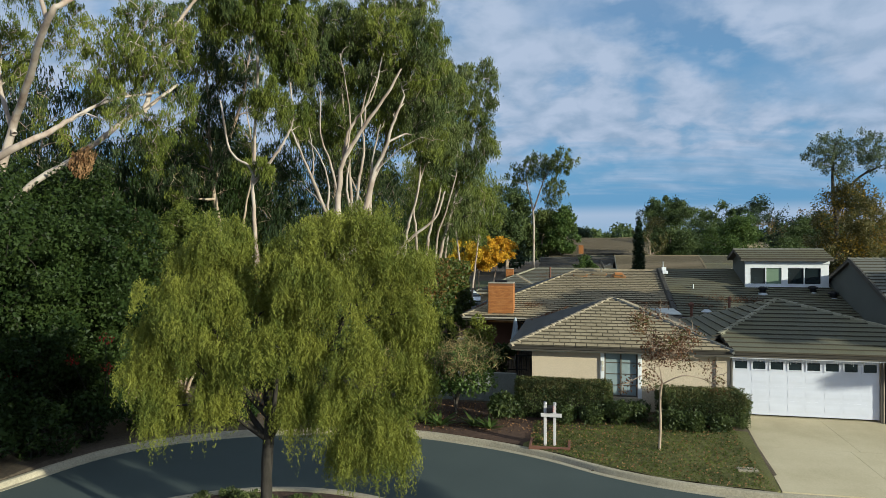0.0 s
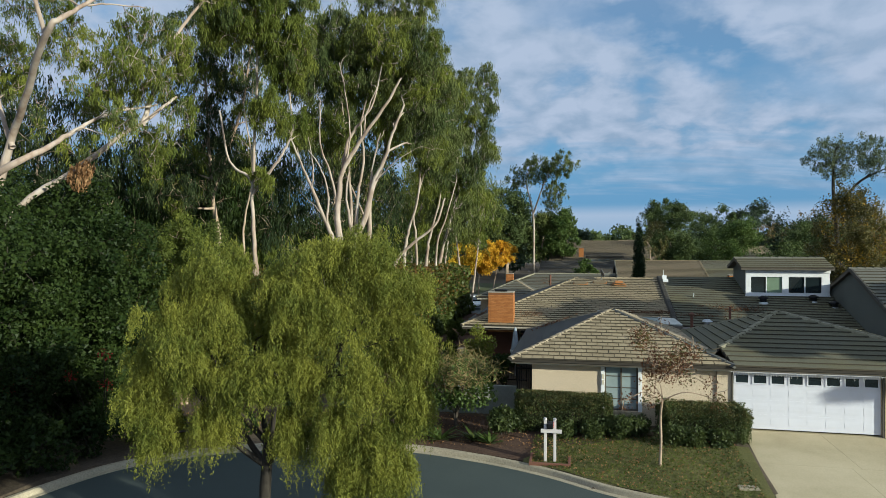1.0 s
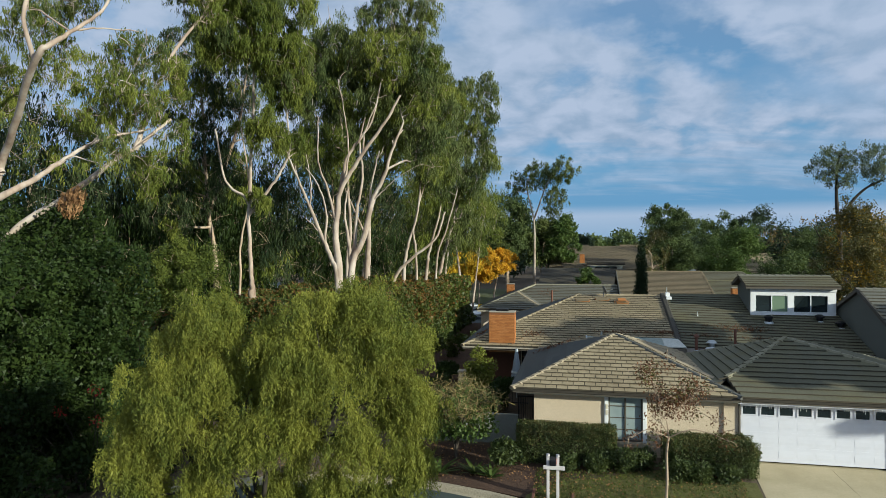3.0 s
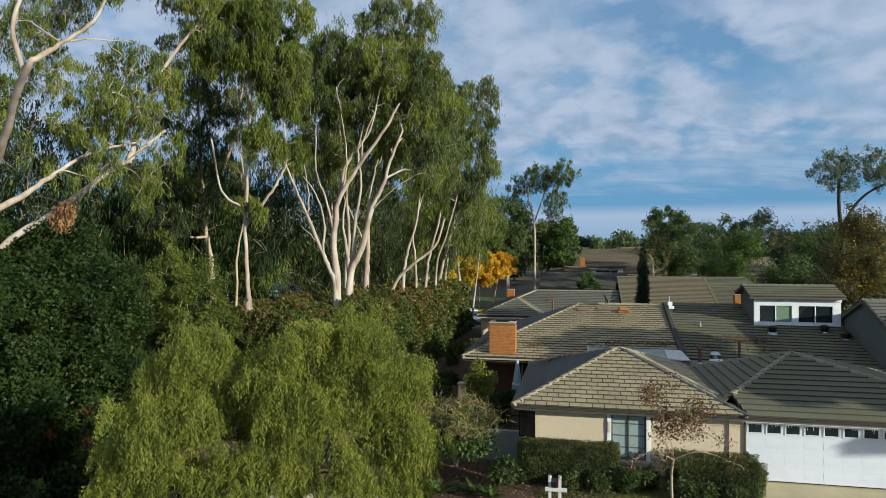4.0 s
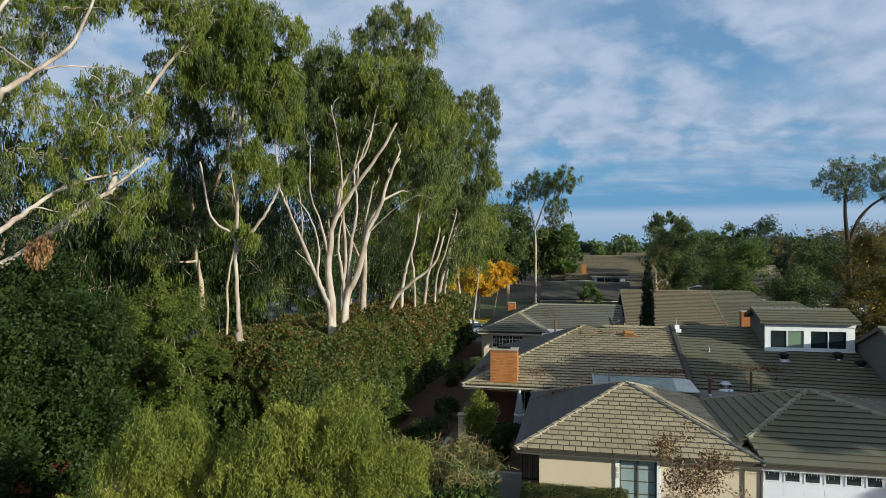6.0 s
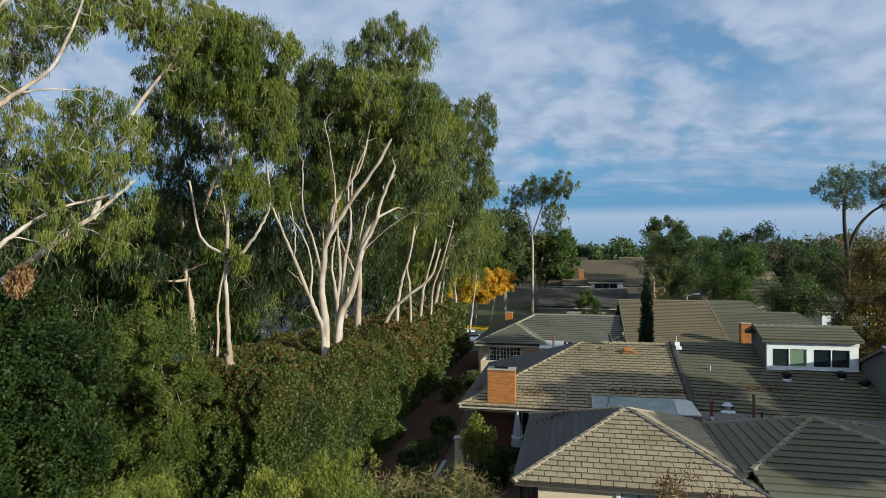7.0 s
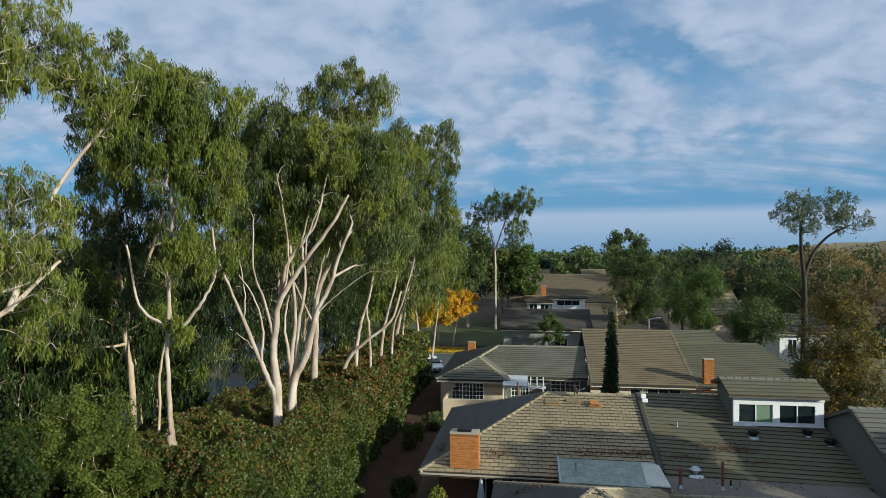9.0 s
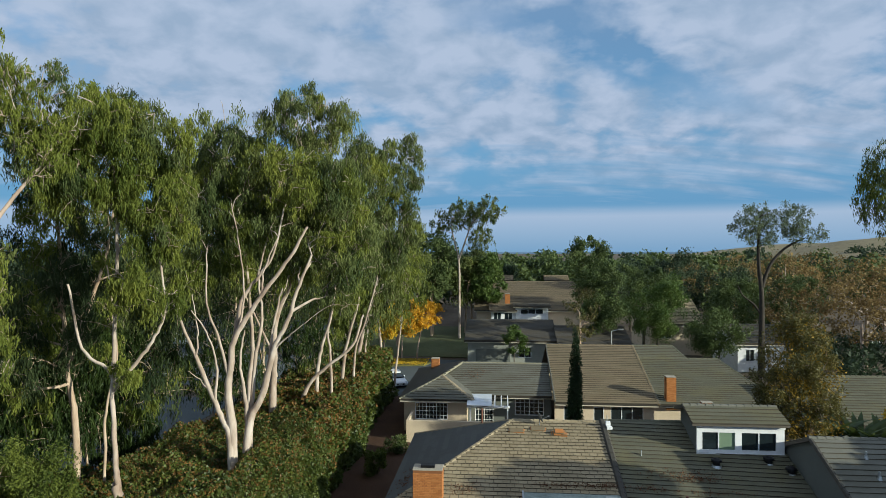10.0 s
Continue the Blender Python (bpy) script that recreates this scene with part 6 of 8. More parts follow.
# the tall rounded crown at the end of the row
gum((-13.2, 61.0, 0.1), [(-9.2, 61.0, 21.6, 2.2, 2.2, 2.8), (-10.2, 60.0, 16.2, 2.9, 2.6, 3.2), (-12.0, 62.0, 11.4, 2.3, 2.2, 3.0), (-13.8, 62.0, 8.0, 1.8, 2.0, 2.2)], 17, [
    ([(-13.4, 61.0, 0.1), (-13.0, 61.0, 6.0), (-11.4, 61.0, 12.0), (-9.6, 61.0, 20.0)], 0.24, 0.06),
    ([(-12.6, 61.6, 0.1), (-12.6, 61.6, 6.0), (-11.6, 61.6, 12.0)], 0.15, 0.05),
], leaf=LEAF_GUMDARK, count=40000, size=1.05, leaf_size=0.34, label="tall gum tree with a full rounded crown", young=0.2)
# slender forked trunk nearer the road
gum((-14.6, 27.3, 0.1), [(-13.8, 25.6, 18.9, 1.2, 1.0, 1.0), (-12.7, 26.5, 18.4, 1.2, 1.0, 1.0), (-14.9, 25.8, 17.3, 1.5, 1.1, 1.2), (-13.0, 26.6, 16.6, 1.4, 1.1, 1.2), (-12.6, 27.0, 15.2, 1.2, 0.9, 1.1), (-13.9, 26.8, 13.2, 0.7, 0.6, 1.0), (-14.1, 27.0, 10.3, 0.6, 0.4, 0.5), (-12.6, 27.4, 13.0, 0.6, 0.5, 0.7)], 14, [
    ([(-14.4, 27.8, 0.1), (-14.5, 27.4, 5.4), (-14.6, 27.3, 7.0), (-14.7, 27.3, 9.0), (-14.8, 27.3, 10.2), (-15.8, 27.2, 11.1), (-16.2, 27.0, 13.4)], 0.14, 0.04),
    ([(-14.7, 27.3, 9.5), (-13.7, 27.3, 10.7), (-13.0, 27.3, 11.7), (-12.7, 27.3, 12.9), (-13.0, 26.8, 16.0)], 0.085, 0.03),
    ([(-14.7, 27.3, 9.6), (-14.5, 27.1, 12.0), (-14.1, 26.6, 15.0), (-13.9, 26.0, 17.6)], 0.09, 0.04),
    ([(-14.5, 27.45, 5.0), (-14.55, 27.4, 5.6), (-14.6, 27.3, 6.2)], 0.23, 0.15),
], count=80000, size=0.55, leaf_size=0.17, label="slender pale gum tree with a forked trunk", young=0.75)
# this crown's leaf tone has the front trees' shade painted in
gum((-18.4, 30.4, 0.1), [(-16.8, 30.8, 19.6, 1.6, 1.4, 1.5), (-17.6, 30.6, 16.8, 1.7, 1.5, 1.7), (-16.4, 30.4, 14.6, 1.1, 1.0, 1.1), (-19.6, 30.4, 15.6, 1.6, 1.4, 1.7), (-18.8, 30.4, 13.2, 1.4, 1.2, 1.2), (-19.8, 30.6, 18.4, 1.5, 1.3, 1.4), (-17.0, 29.4, 11.6, 1.3, 0.9, 1.1), (-20.4, 29.8, 11.4, 1.6, 1.2, 1.2), (-19.2, 28.6, 9.8, 1.3, 1.0, 0.9)], 15, [
    ([(-18.2, 30.3, 0.1), (-18.2, 30.3, 7.1), (-18.5, 30.3, 9.1), (-18.8, 30.4, 11.6), (-19.0, 30.3, 16.0)], 0.17, 0.06),
    ([(-18.7, 30.4, 9.6), (-17.6, 30.2, 12.2), (-16.9, 30.4, 14.6), (-16.6, 30.6, 17.4)], 0.11, 0.04),
    ([(-16.2, 29.0, 0.1), (-16.1, 29.0, 6.9), (-16.0, 29.0, 8.6), (-15.6, 29.0, 10.6), (-16.4, 29.6, 14.0)], 0.07, 0.03),
], leaf=LEAF_SHADEGUM, bark=BARK_TAN, count=46000, size=0.62, leaf_size=0.21, young=0.25, gap=1.4)
# the gum tree close on the left with long pale limbs
LOW_BOUGHS = [
    ([(-20.6, 17.6, 0.1), (-20.3, 17.6, 4.6), (-18.6, 15.8, 8.0), (-15.9, 15.4, 9.3), (-15.5, 16.4, 10.0), (-15.8, 18.0, 10.9), (-15.8, 19.5, 11.7), (-15.1, 21.0, 12.3)], 0.17, 0.03),
    ([(-20.4, 17.8, 4.0), (-19.4, 18.8, 8.0), (-17.3, 19.8, 9.9), (-16.0, 20.1, 11.0), (-15.4, 20.8, 11.7), (-15.2, 22.3, 12.9)], 0.15, 0.05),
    ([(-15.5, 20.7, 11.5), (-15.4, 21.4, 13.2), (-15.2, 22.1, 15.0), (-14.9, 22.8, 16.2), (-14.4, 23.5, 17.6), (-14.9, 23.8, 19.2)], 0.10, 0.03),
]
HIGH_BOUGHS = [
    ([(-20.4, 18.2, 4.5), (-20.0, 19.3, 10.1), (-18.4, 18.5, 12.0), (-16.2, 17.1, 13.7), (-15.7, 17.2, 14.2), (-15.6, 18.0, 14.9), (-15.3, 19.0, 16.0), (-15.6, 20.4, 18.4)], 0.17, 0.03),
    ([(-16.3, 17.2, 13.6), (-16.7, 17.2, 15.4), (-16.9, 18.6, 17.6), (-16.8, 20.4, 19.4)], 0.08, 0.03),
    ([(-15.6, 18.1, 14.9), (-15.1, 18.6, 15.1), (-14.4, 19.4, 15.2)], 0.035, 0.015),
    ([(-19.6, 19.2, 10.6), (-20.4, 19.4, 12.4), (-20.8, 19.8, 14.0)], 0.10, 0.04),
]
NEAR_CROWN = [(-15.2, 20.6, 13.9, 1.7, 1.1, 1.6), (-16.8, 19.6, 13.0, 1.0, 0.7, 0.9), (-17.5, 18.0, 15.2, 1.0, 0.6, 0.7), (-20.9, 20.0, 13.8, 1.2, 1.0, 1.4), (-13.9, 21.0, 11.8, 0.6, 0.5, 0.8), (-16.0, 22.0, 11.1, 0.6, 0.5, 0.9), (-16.8, 21.0, 19.0, 1.3, 1.1, 1.5), (-18.6, 20.6, 17.4, 1.4, 1.0, 1.4), (-19.4, 21.4, 15.2, 1.0, 0.9, 1.0)]
NEAR_CROWN_HIGH = [(-14.9, 23.8, 19.1, 1.4, 1.0, 1.3), (-16.1, 22.2, 20.6, 1.2, 0.9, 0.9), (-16.5, 20.0, 17.6, 0.8, 0.6, 0.7), (-14.6, 19.2, 13.2, 0.7, 0.5, 0.6), (-14.7, 18.6, 11.2, 0.7, 0.5, 0.6), (-14.0, 20.2, 10.9, 0.6, 0.4, 0.4), (-14.4, 23.3, 17.2, 0.6, 0.5, 0.7), (-18.4, 22.4, 12.6, 1.2, 1.0, 1.0), (-15.8, 23.6, 18.8, 0.9, 0.8, 0.9), (-14.7, 23.6, 17.7, 0.9, 0.8, 0.9), (-16.8, 22.0, 19.0, 1.1, 0.9, 1.1), (-15.3, 22.6, 19.3, 1.0, 0.8, 1.1)]
gum((-20.6, 17.6, 0.1), NEAR_CROWN + NEAR_CROWN_HIGH, 16, LOW_BOUGHS + HIGH_BOUGHS, count=80000, size=0.42, leaf_size=0.16, label="leaning gum tree with long pale limbs above the dark trees", thick=0.06, young=0.8, gap=1.3, per=7)
# dead brown spray hanging from its limb
rnd = np.random.default_rng(90)
pts = in_balls([(-17.2, 19.6, 9.5, 0.42, 0.4, 0.5), (-16.95, 19.6, 9.8, 0.3, 0.3, 0.35)], 700, rnd)
v, f = leaves(pts, 0.16, 0.6, rnd, 0.35)
plant("dead_spray", (-17.2, 19.6, 9.5), "hanging spray of dead brown leaves on a limb", "dead leaves", None, BARK_TAN, [(v, f, LEAF_DEAD, "leaves")])
# the rest of the grove
GROVE = [(-12.0, 68, 18, 3.8), (-19.0, 72, 17, 4.2), (-24.0, 35.0, 14.5, 3.8), (-21.2, 38.5, 14.0, 3.6), (-28.5, 38.0, 15.0, 4.2), (-31.5, 33.0, 15.0, 4.2), (-19.5, 48, 19, 4.6), (-25.5, 44, 16, 4.2), (-21.5, 60, 18, 4.8), (-28.5, 28.5, 17, 4.0)]
for i, (x, y, h, r) in enumerate(GROVE):
    rnd = np.random.default_rng(200 + i)
    st = [simple_stem(x, y, h * 0.8, 1.6, rnd, 0.2)]
    if i % 2 == 0:
        st.append(simple_stem(x + 0.7, y + 0.5, h * 0.7, 2.4, rnd, 0.15))
    # all but the first two wear the leaf painted for shade
    gum((x, y, 0.1), [(x, y, h * 0.68, r, r, h * 0.29)], 300 + i, st, leaf=LEAF_SHADEGUM if i > 1 else LEAF_GUM, bark=BARK_WHITE if i < 2 else BARK_TAN, count=13000, size=1.25, leaf_size=0.36, label="tall gum tree of the grove behind the hedge", gap=1.3)
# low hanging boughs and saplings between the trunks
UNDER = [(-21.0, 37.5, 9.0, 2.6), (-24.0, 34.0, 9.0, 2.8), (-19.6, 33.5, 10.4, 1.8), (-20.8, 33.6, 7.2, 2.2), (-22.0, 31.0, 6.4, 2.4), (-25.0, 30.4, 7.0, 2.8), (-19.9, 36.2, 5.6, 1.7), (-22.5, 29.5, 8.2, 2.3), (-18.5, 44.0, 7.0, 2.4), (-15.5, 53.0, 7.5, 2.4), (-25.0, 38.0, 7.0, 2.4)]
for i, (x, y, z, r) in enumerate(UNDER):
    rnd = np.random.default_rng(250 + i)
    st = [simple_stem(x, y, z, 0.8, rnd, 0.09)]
    # the dark leaf stands in for shade under the grove, painted as colour
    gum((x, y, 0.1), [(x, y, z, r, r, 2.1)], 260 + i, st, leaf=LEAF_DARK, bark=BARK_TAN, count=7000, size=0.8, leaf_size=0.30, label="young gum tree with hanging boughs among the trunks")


def shrub(name, at, balls, leaf, seed, count, size, label, category, bark=BARK_GREY, droop=0.25, aspect=0.5, stems=5, extra=None, group="", shell=0.75, corners=3):
    """A bush or dense tree: short stems and leaf clumps."""
    rnd = np.random.default_rng(seed)
    w = Wood()
    x, y, z = at
    nodes = []
    rise = min(1.0, 0.45 * (max(b[2] for b in balls) - z))
    for k in range(stems):
        a = k * 6.28 / stems + rnd.uniform(0, 0.6)
        top = np.array([x + 0.45 * rise * math.cos(a), y + 0.45 * rise * math.sin(a), z + 0.9 * rise])
        c = spline([(x + 0.12 * math.cos(a), y + 0.12 * math.sin(a), z), (top + np.array([x, y, z])) / 2, top], 4)
        w.tube(c, 0.09 * rise, 0.05 * rise, 6)
        nodes += [(p, 0.06 * rise) for p in c]
    tips = [np.array(b[:3]) for b in balls]
    reach(w, nodes, tips, rnd, 0.07 * rise)
    pts = in_tufts(balls, count, rnd) if shell == 0 else in_balls(balls, count, rnd, shell)
    pts = pts[pts[:, 2] > z + 0.05]
    v, f = leaves(pts, size, droop, rnd, aspect * 1.3 if corners == 3 else aspect, 1.0, corners)
    crowns = [(v, f, leaf, "crown")]
    if extra:
        for ex_leaf, ex_count, ex_size, ex_name in extra:
            p2 = in_balls(balls, ex_count, rnd, 0.95)
            p2 = p2[p2[:, 2] > z + 0.2]
            v2, f2 = leaves(p2, ex_size, 0.2, rnd, 0.6)
            crowns.append((v2, f2, ex_leaf, ex_name))
    return plant(name, at, label, category, w, bark, crowns, group)


# dense dark trees along the left kerb
DARK = [((-18.8, 16.2, 0.1), 3.6, 9.2, 41), ((-17.9, 20.2, 0.1), 3.0, 9.4, 42), ((-20.5, 21.0, 0.1), 3.2, 9.8, 43), ((-20.6, 12.5, 0.1), 3.2, 8.6, 44)]
for (at, r, h, s) in DARK:
    rnd = np.random.default_rng(s)
    balls = spaced(rnd, 150, (at[0], at[1], h * 0.52), (r * 0.95, r * 0.95, h * 0.48), 0.62, 0.95, 1.15)
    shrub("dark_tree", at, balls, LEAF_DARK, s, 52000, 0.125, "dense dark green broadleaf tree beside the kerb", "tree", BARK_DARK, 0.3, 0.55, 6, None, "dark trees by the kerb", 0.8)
# yellow-green tree between the dark trees and the hedge
rnd = np.random.default_rng(50)
balls = spaced(rnd, 54, (-16.6, 24.4, 4.4), (2.9, 2.0, 3.4), 0.66, 0.9, 1.35) + [(-15.2, 22.6, 2.6, 0.8, 0.7, 0.8), (-16.4, 22.4, 3.8, 0.8, 0.6, 0.8), (-14.4, 23.4, 3.6, 0.7, 0.7, 0.7), (-16.9, 22.5, 2.0, 0.8, 0.7, 0.7)] + [(-15.6, 25.2, 7.6, 0.8, 0.7, 0.7), (-14.9, 25.3, 6.6, 0.7, 0.7, 0.7), (-15.0, 25.0, 5.4, 0.7, 0.6, 0.8), (-16.6, 24.6, 7.9, 0.8, 0.7, 0.6)]
shrub("podocarpus_tree", (-17.0, 25.4, 0.1), balls, LEAF_PINE, 51, 86000, 0.105, "yellow-green feathery tree beside the hedge", "tree", BARK_TAN, -0.2, 0.34, 4, shell=0)

# pepper tree on the island: weeping curtains of fine leaves
def pepper(at, seed):
    rnd = np.random.default_rng(seed)
    x, y, z = at
    w = Wood()
    trunk = spline([(x, y, z), (x + 0.04, y, z + 1.0), (x + 0.02, y + 0.05, z + 2.1), (x + 0.12, y, z + 3.1)], 6)
    w.tube(trunk, 0.13, 0.10, 10, 0.08, rnd)
    nodes = [(trunk[-1], 0.09)]
    for dx, dy, up in ((-0.9, 0.0, 1.6), (-1.5, 0.3, 2.3), (0.9, 0.0, 1.7), (1.7, 0.2, 2.4), (0.6, -0.6, 1.6), (-0.6, 0.8, 2.0), (1.2, 0.9, 2.0), (-1.3, -0.5, 1.5)):
        a = trunk[-1 if up > 1.8 else -4]
        e = np.array([x + dx, y + dy, z + 3.1 + up * 0.9])
        c = spline([a, a + (e - a) * np.array([0.5, 0.5, 0.35]), e], 6)
        w.tube(c, 0.075, 0.03, 7)
        nodes += [(p, 0.05) for p in c[2:]]
    # left and right heads with a gap between them, and lower hanging lobes
    heads = [(-0.75, 0.0, 6.1, 0.70, 0.8, 0.60), (-1.5, 0.2, 5.85, 0.72, 0.8, 0.65), (-1.95, -0.2, 5.1, 0.65, 0.7, 0.65), (-1.1, -0.6, 5.15, 0.68, 0.6, 0.65), (-0.55, -0.3, 5.2, 0.50, 0.6, 0.60), (-2.45, 0.0, 4.5, 0.50, 0.6, 0.45),
             (-1.5, 0.0, 4.45, 0.55, 0.6, 0.45), (-1.6, 1.1, 5.4, 0.80, 0.8, 0.80), (-2.75, 0.2, 4.0, 0.36, 0.5, 0.36), (-0.95, -0.2, 3.7, 0.26, 0.3, 0.35), (-0.1, 0.9, 5.0, 0.6, 0.6, 0.6),
             (1.1, 0.0, 6.25, 0.68, 0.8, 0.55), (2.0, 0.1, 6.3, 0.68, 0.8, 0.58), (2.7, 0.0, 5.8, 0.58, 0.8, 0.55), (0.8, -0.5, 5.4, 0.55, 0.6, 0.65), (1.6, -0.6, 5.35, 0.65, 0.6, 0.65), (2.6, -0.2, 4.95, 0.60, 0.7, 0.62), (2.0, -0.4, 4.35, 0.60, 0.6, 0.55),
             (2.9, 0.0, 4.0, 0.46, 0.6, 0.46), (1.0, -0.4, 4.4, 0.50, 0.5, 0.55), (0.65, -0.2, 3.6, 0.34, 0.4, 0.45), (2.25, -0.2, 3.45, 0.45, 0.5, 0.45), (1.45, -0.3, 3.6, 0.36, 0.4, 0.38), (1.8, 1.1, 5.4, 0.85, 0.8, 0.85), (0.6, 1.0, 5.6, 0.75, 0.8, 0.75), (0.3, -0.1, 5.75, 0.5, 0.6, 0.5),
             (3.05, -0.1, 4.8, 0.5, 0.5, 0.5), (2.6, -0.2, 2.95, 0.42, 0.5, 0.45), (1.85, -0.3, 2.9, 0.4, 0.4, 0.4), (-0.3, -0.5, 4.3, 0.45, 0.4, 0.5), (0.3, -0.6, 4.5, 0.45, 0.4, 0.5), (-2.2, -0.1, 3.5, 0.4, 0.4, 0.4)]
    heads = [(x + (0.98 if b[0] > 0 else 0.86) * b[0], y + 0.2 * b[0] + b[1], z - 0.1 + b[2] + 0.21 * max(-0.5, b[2] - 3.6), *b[3:]) for b in heads]
    reach(w, nodes, [h[:3] for h in heads], rnd, 0.04)
    threads = []
    for h in heads:
        # each head: lobes, each a dome of twig tips hung with tassels
        lobes = spaced(rnd, int(5 + 9 * h[3]), h[:3], (0.8 * h[3], 0.8 * h[4], 0.8 * h[5]), 0.24, 1.0, 1.0)
        for lobe in lobes:
            for _ in range(26):
                d = rnd.normal(size=3) + np.array([0, 0, 0.5])
                d /= np.linalg.norm(d)
                p = np.array(lobe[:3]) + d * lobe[3] * rnd.uniform(0.7, 1.0)
                out = d * np.array([1, 1, 0])
                base = rnd.uniform(0.20, 0.42) * (1.5 if h[2] < z + 4.2 else 1.0) * (1.8 if rnd.uniform() < 0.06 else 1.0)
                for _ in range(4):
                    q = p + rnd.normal(size=3) * 0.045
                    length = base * rnd.uniform(0.6, 1.2)
                    k = max(5, int(length / 0.024))
                    s = np.linspace(0, 1, k)
                    th = q[None, :] + np.outer(np.sin(s * 1.5), out * 0.10) + np.outer(s ** 1.3, [0, 0, -length]) + rnd.normal(size=(k, 3)) * 0.020
                    threads.append(th[th[:, 2] > z + 1.7])
    pts = np.concatenate(threads)
    v, f = leaves(pts, 0.060, 0.55, rnd, 0.28, 1.0, 3)
    return plant("pepper_tree", at, "weeping pepper tree with fine yellow-green foliage on the island", "tree", w, BARK_DARK, [(v, f, LEAF_PEPPER, "crown")])


pepper((-5.95, 11.5, 0.12), 60)

# the tall hedge
def hedge(name, label, at, spans, count, size, leaf, seed, extra=(), category="hedge", rough=0.25, aspect=0.55, slant=None, sides=(1, 1, 1, 1, 1), deep=0.35):
    """A clipped or tall hedge: leaf skin over a swept box with an uneven outline. spans: x0, x1, y0, y1, z0, z1."""
    rnd = np.random.default_rng(seed)
    x0, x1, y0, y1, z0, z1 = spans
    t = thing(name, at, label, category)
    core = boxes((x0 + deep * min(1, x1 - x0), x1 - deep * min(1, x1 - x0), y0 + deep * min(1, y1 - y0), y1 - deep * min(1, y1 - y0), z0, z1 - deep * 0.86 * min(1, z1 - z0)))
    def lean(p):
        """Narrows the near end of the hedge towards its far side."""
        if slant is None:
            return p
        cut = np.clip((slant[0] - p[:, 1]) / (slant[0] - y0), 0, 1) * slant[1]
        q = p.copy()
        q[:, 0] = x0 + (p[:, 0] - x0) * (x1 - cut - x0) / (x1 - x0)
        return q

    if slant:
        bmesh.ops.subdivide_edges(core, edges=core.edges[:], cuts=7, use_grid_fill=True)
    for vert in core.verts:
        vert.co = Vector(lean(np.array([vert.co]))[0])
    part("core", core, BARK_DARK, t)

    def skin(n, depth):
        dims = np.array([x1 - x0, y1 - y0, z1 - z0])
        areas = np.array([dims[1] * dims[2]] * 2 + [dims[0] * dims[2]] * 2 + [dims[0] * dims[1]]) * np.array(sides)
        face = rnd.choice(5, n, p=areas / areas.sum())
        q = rnd.uniform(size=(n, 3))
        for k, (ax, val) in enumerate(((0, 0), (0, 1), (1, 0), (1, 1), (2, 1))):
            q[face == k, ax] = val
        p = np.array([x0, y0, z0]) + q * dims
        nrm = np.zeros((n, 3))
        for k, (ax, sg) in enumerate(((0, -1), (0, 1), (1, -1), (1, 1), (2, 1))):
            nrm[face == k, ax] = sg
        # soften corners and make the face billow
        c = np.array([(x0 + x1) / 2, (y0 + y1) / 2, (z0 + z1) / 2])
        bil = np.array([noise.noise(Vector((a * 0.55, b * 0.55, e * 0.55))) + 0.5 * noise.noise(Vector((a * 1.7, b * 1.7, e * 1.7))) for a, b, e in p])
        p = p + nrm * (bil * rough)[:, None] - nrm * (rnd.exponential(depth, n))[:, None]
        edge = np.minimum(q, 1 - q)
        rd = np.sort(np.where(nrm != 0, 9, edge * dims), axis=1)[:, 0]
        p = p - nrm * (np.clip(0.55 * min(1, dims.min() / 1.5) - rd, 0, None) * 0.55)[:, None]
        return lean(p)

    v, f = leaves(skin(count, (0.10 if deep < 0.5 else 0.22) * min(1, z1 - z0)), size, 0.1, rnd, aspect * 1.25, 1.0, 3)
    link_mesh("foliage", array_mesh("foliage", v, f), leaf, t)
    for ex_leaf, ex_n, ex_size, low, nm in extra:
        p = skin(ex_n * 3, 0.03)
        wgt = rnd.uniform(size=len(p)) < np.clip((p[:, 2] - low) / (z1 - low), 0, 1)
        v, f = leaves(p[wgt][:ex_n], ex_size, 0.0, rnd, 0.6, 1.0, 3)
        if len(f):
            tagged(link_mesh(nm, array_mesh(nm, v, f), ex_leaf, t), kind="stuff")
    return t


TALL = "tall dense hedge with green and bronze leaves"
hedge("tall_hedge", TALL, (-14.5, 31, 0.1), (-17.2, -9.7, 26.5, 38, 0.1, 5.75), 110000, 0.125, LEAF_HEDGE, 70, [(LEAF_BRONZE, 12000, 0.11, 3.0, "bronze_growth")], rough=0.75, slant=(33.6, 2.3), sides=(0.1, 1, 1.2, 0, 0.8), deep=0.95)
hedge("tall_hedge", TALL, (-13, 44, 0.1), (-16.5, -10.3, 38, 52, 0.1, 5.5), 28000, 0.24, LEAF_HEDGE, 71, [(LEAF_BRONZE, 9000, 0.2, 1.5, "bronze_growth")], rough=0.7, sides=(0.2, 1.5, 0.1, 0.1, 1.2), deep=0.8)
hedge("tall_hedge", TALL, (-13, 60, 0.1), (-17.0, -11.0, 52, 67, 0.1, 5.2), 17000, 0.34, LEAF_HEDGE, 72, [(LEAF_BRONZE, 5000, 0.25, 1.5, "bronze_growth")], rough=0.8)
hedge("tall_hedge", TALL, (-20, 30, 0.1), (-30, -16.5, 27, 33, 0.1, 4.6), 14000, 0.32, LEAF_HEDGE, 73, [(LEAF_BRONZE, 4000, 0.2, 2.0, "bronze_growth")], rough=0.8)

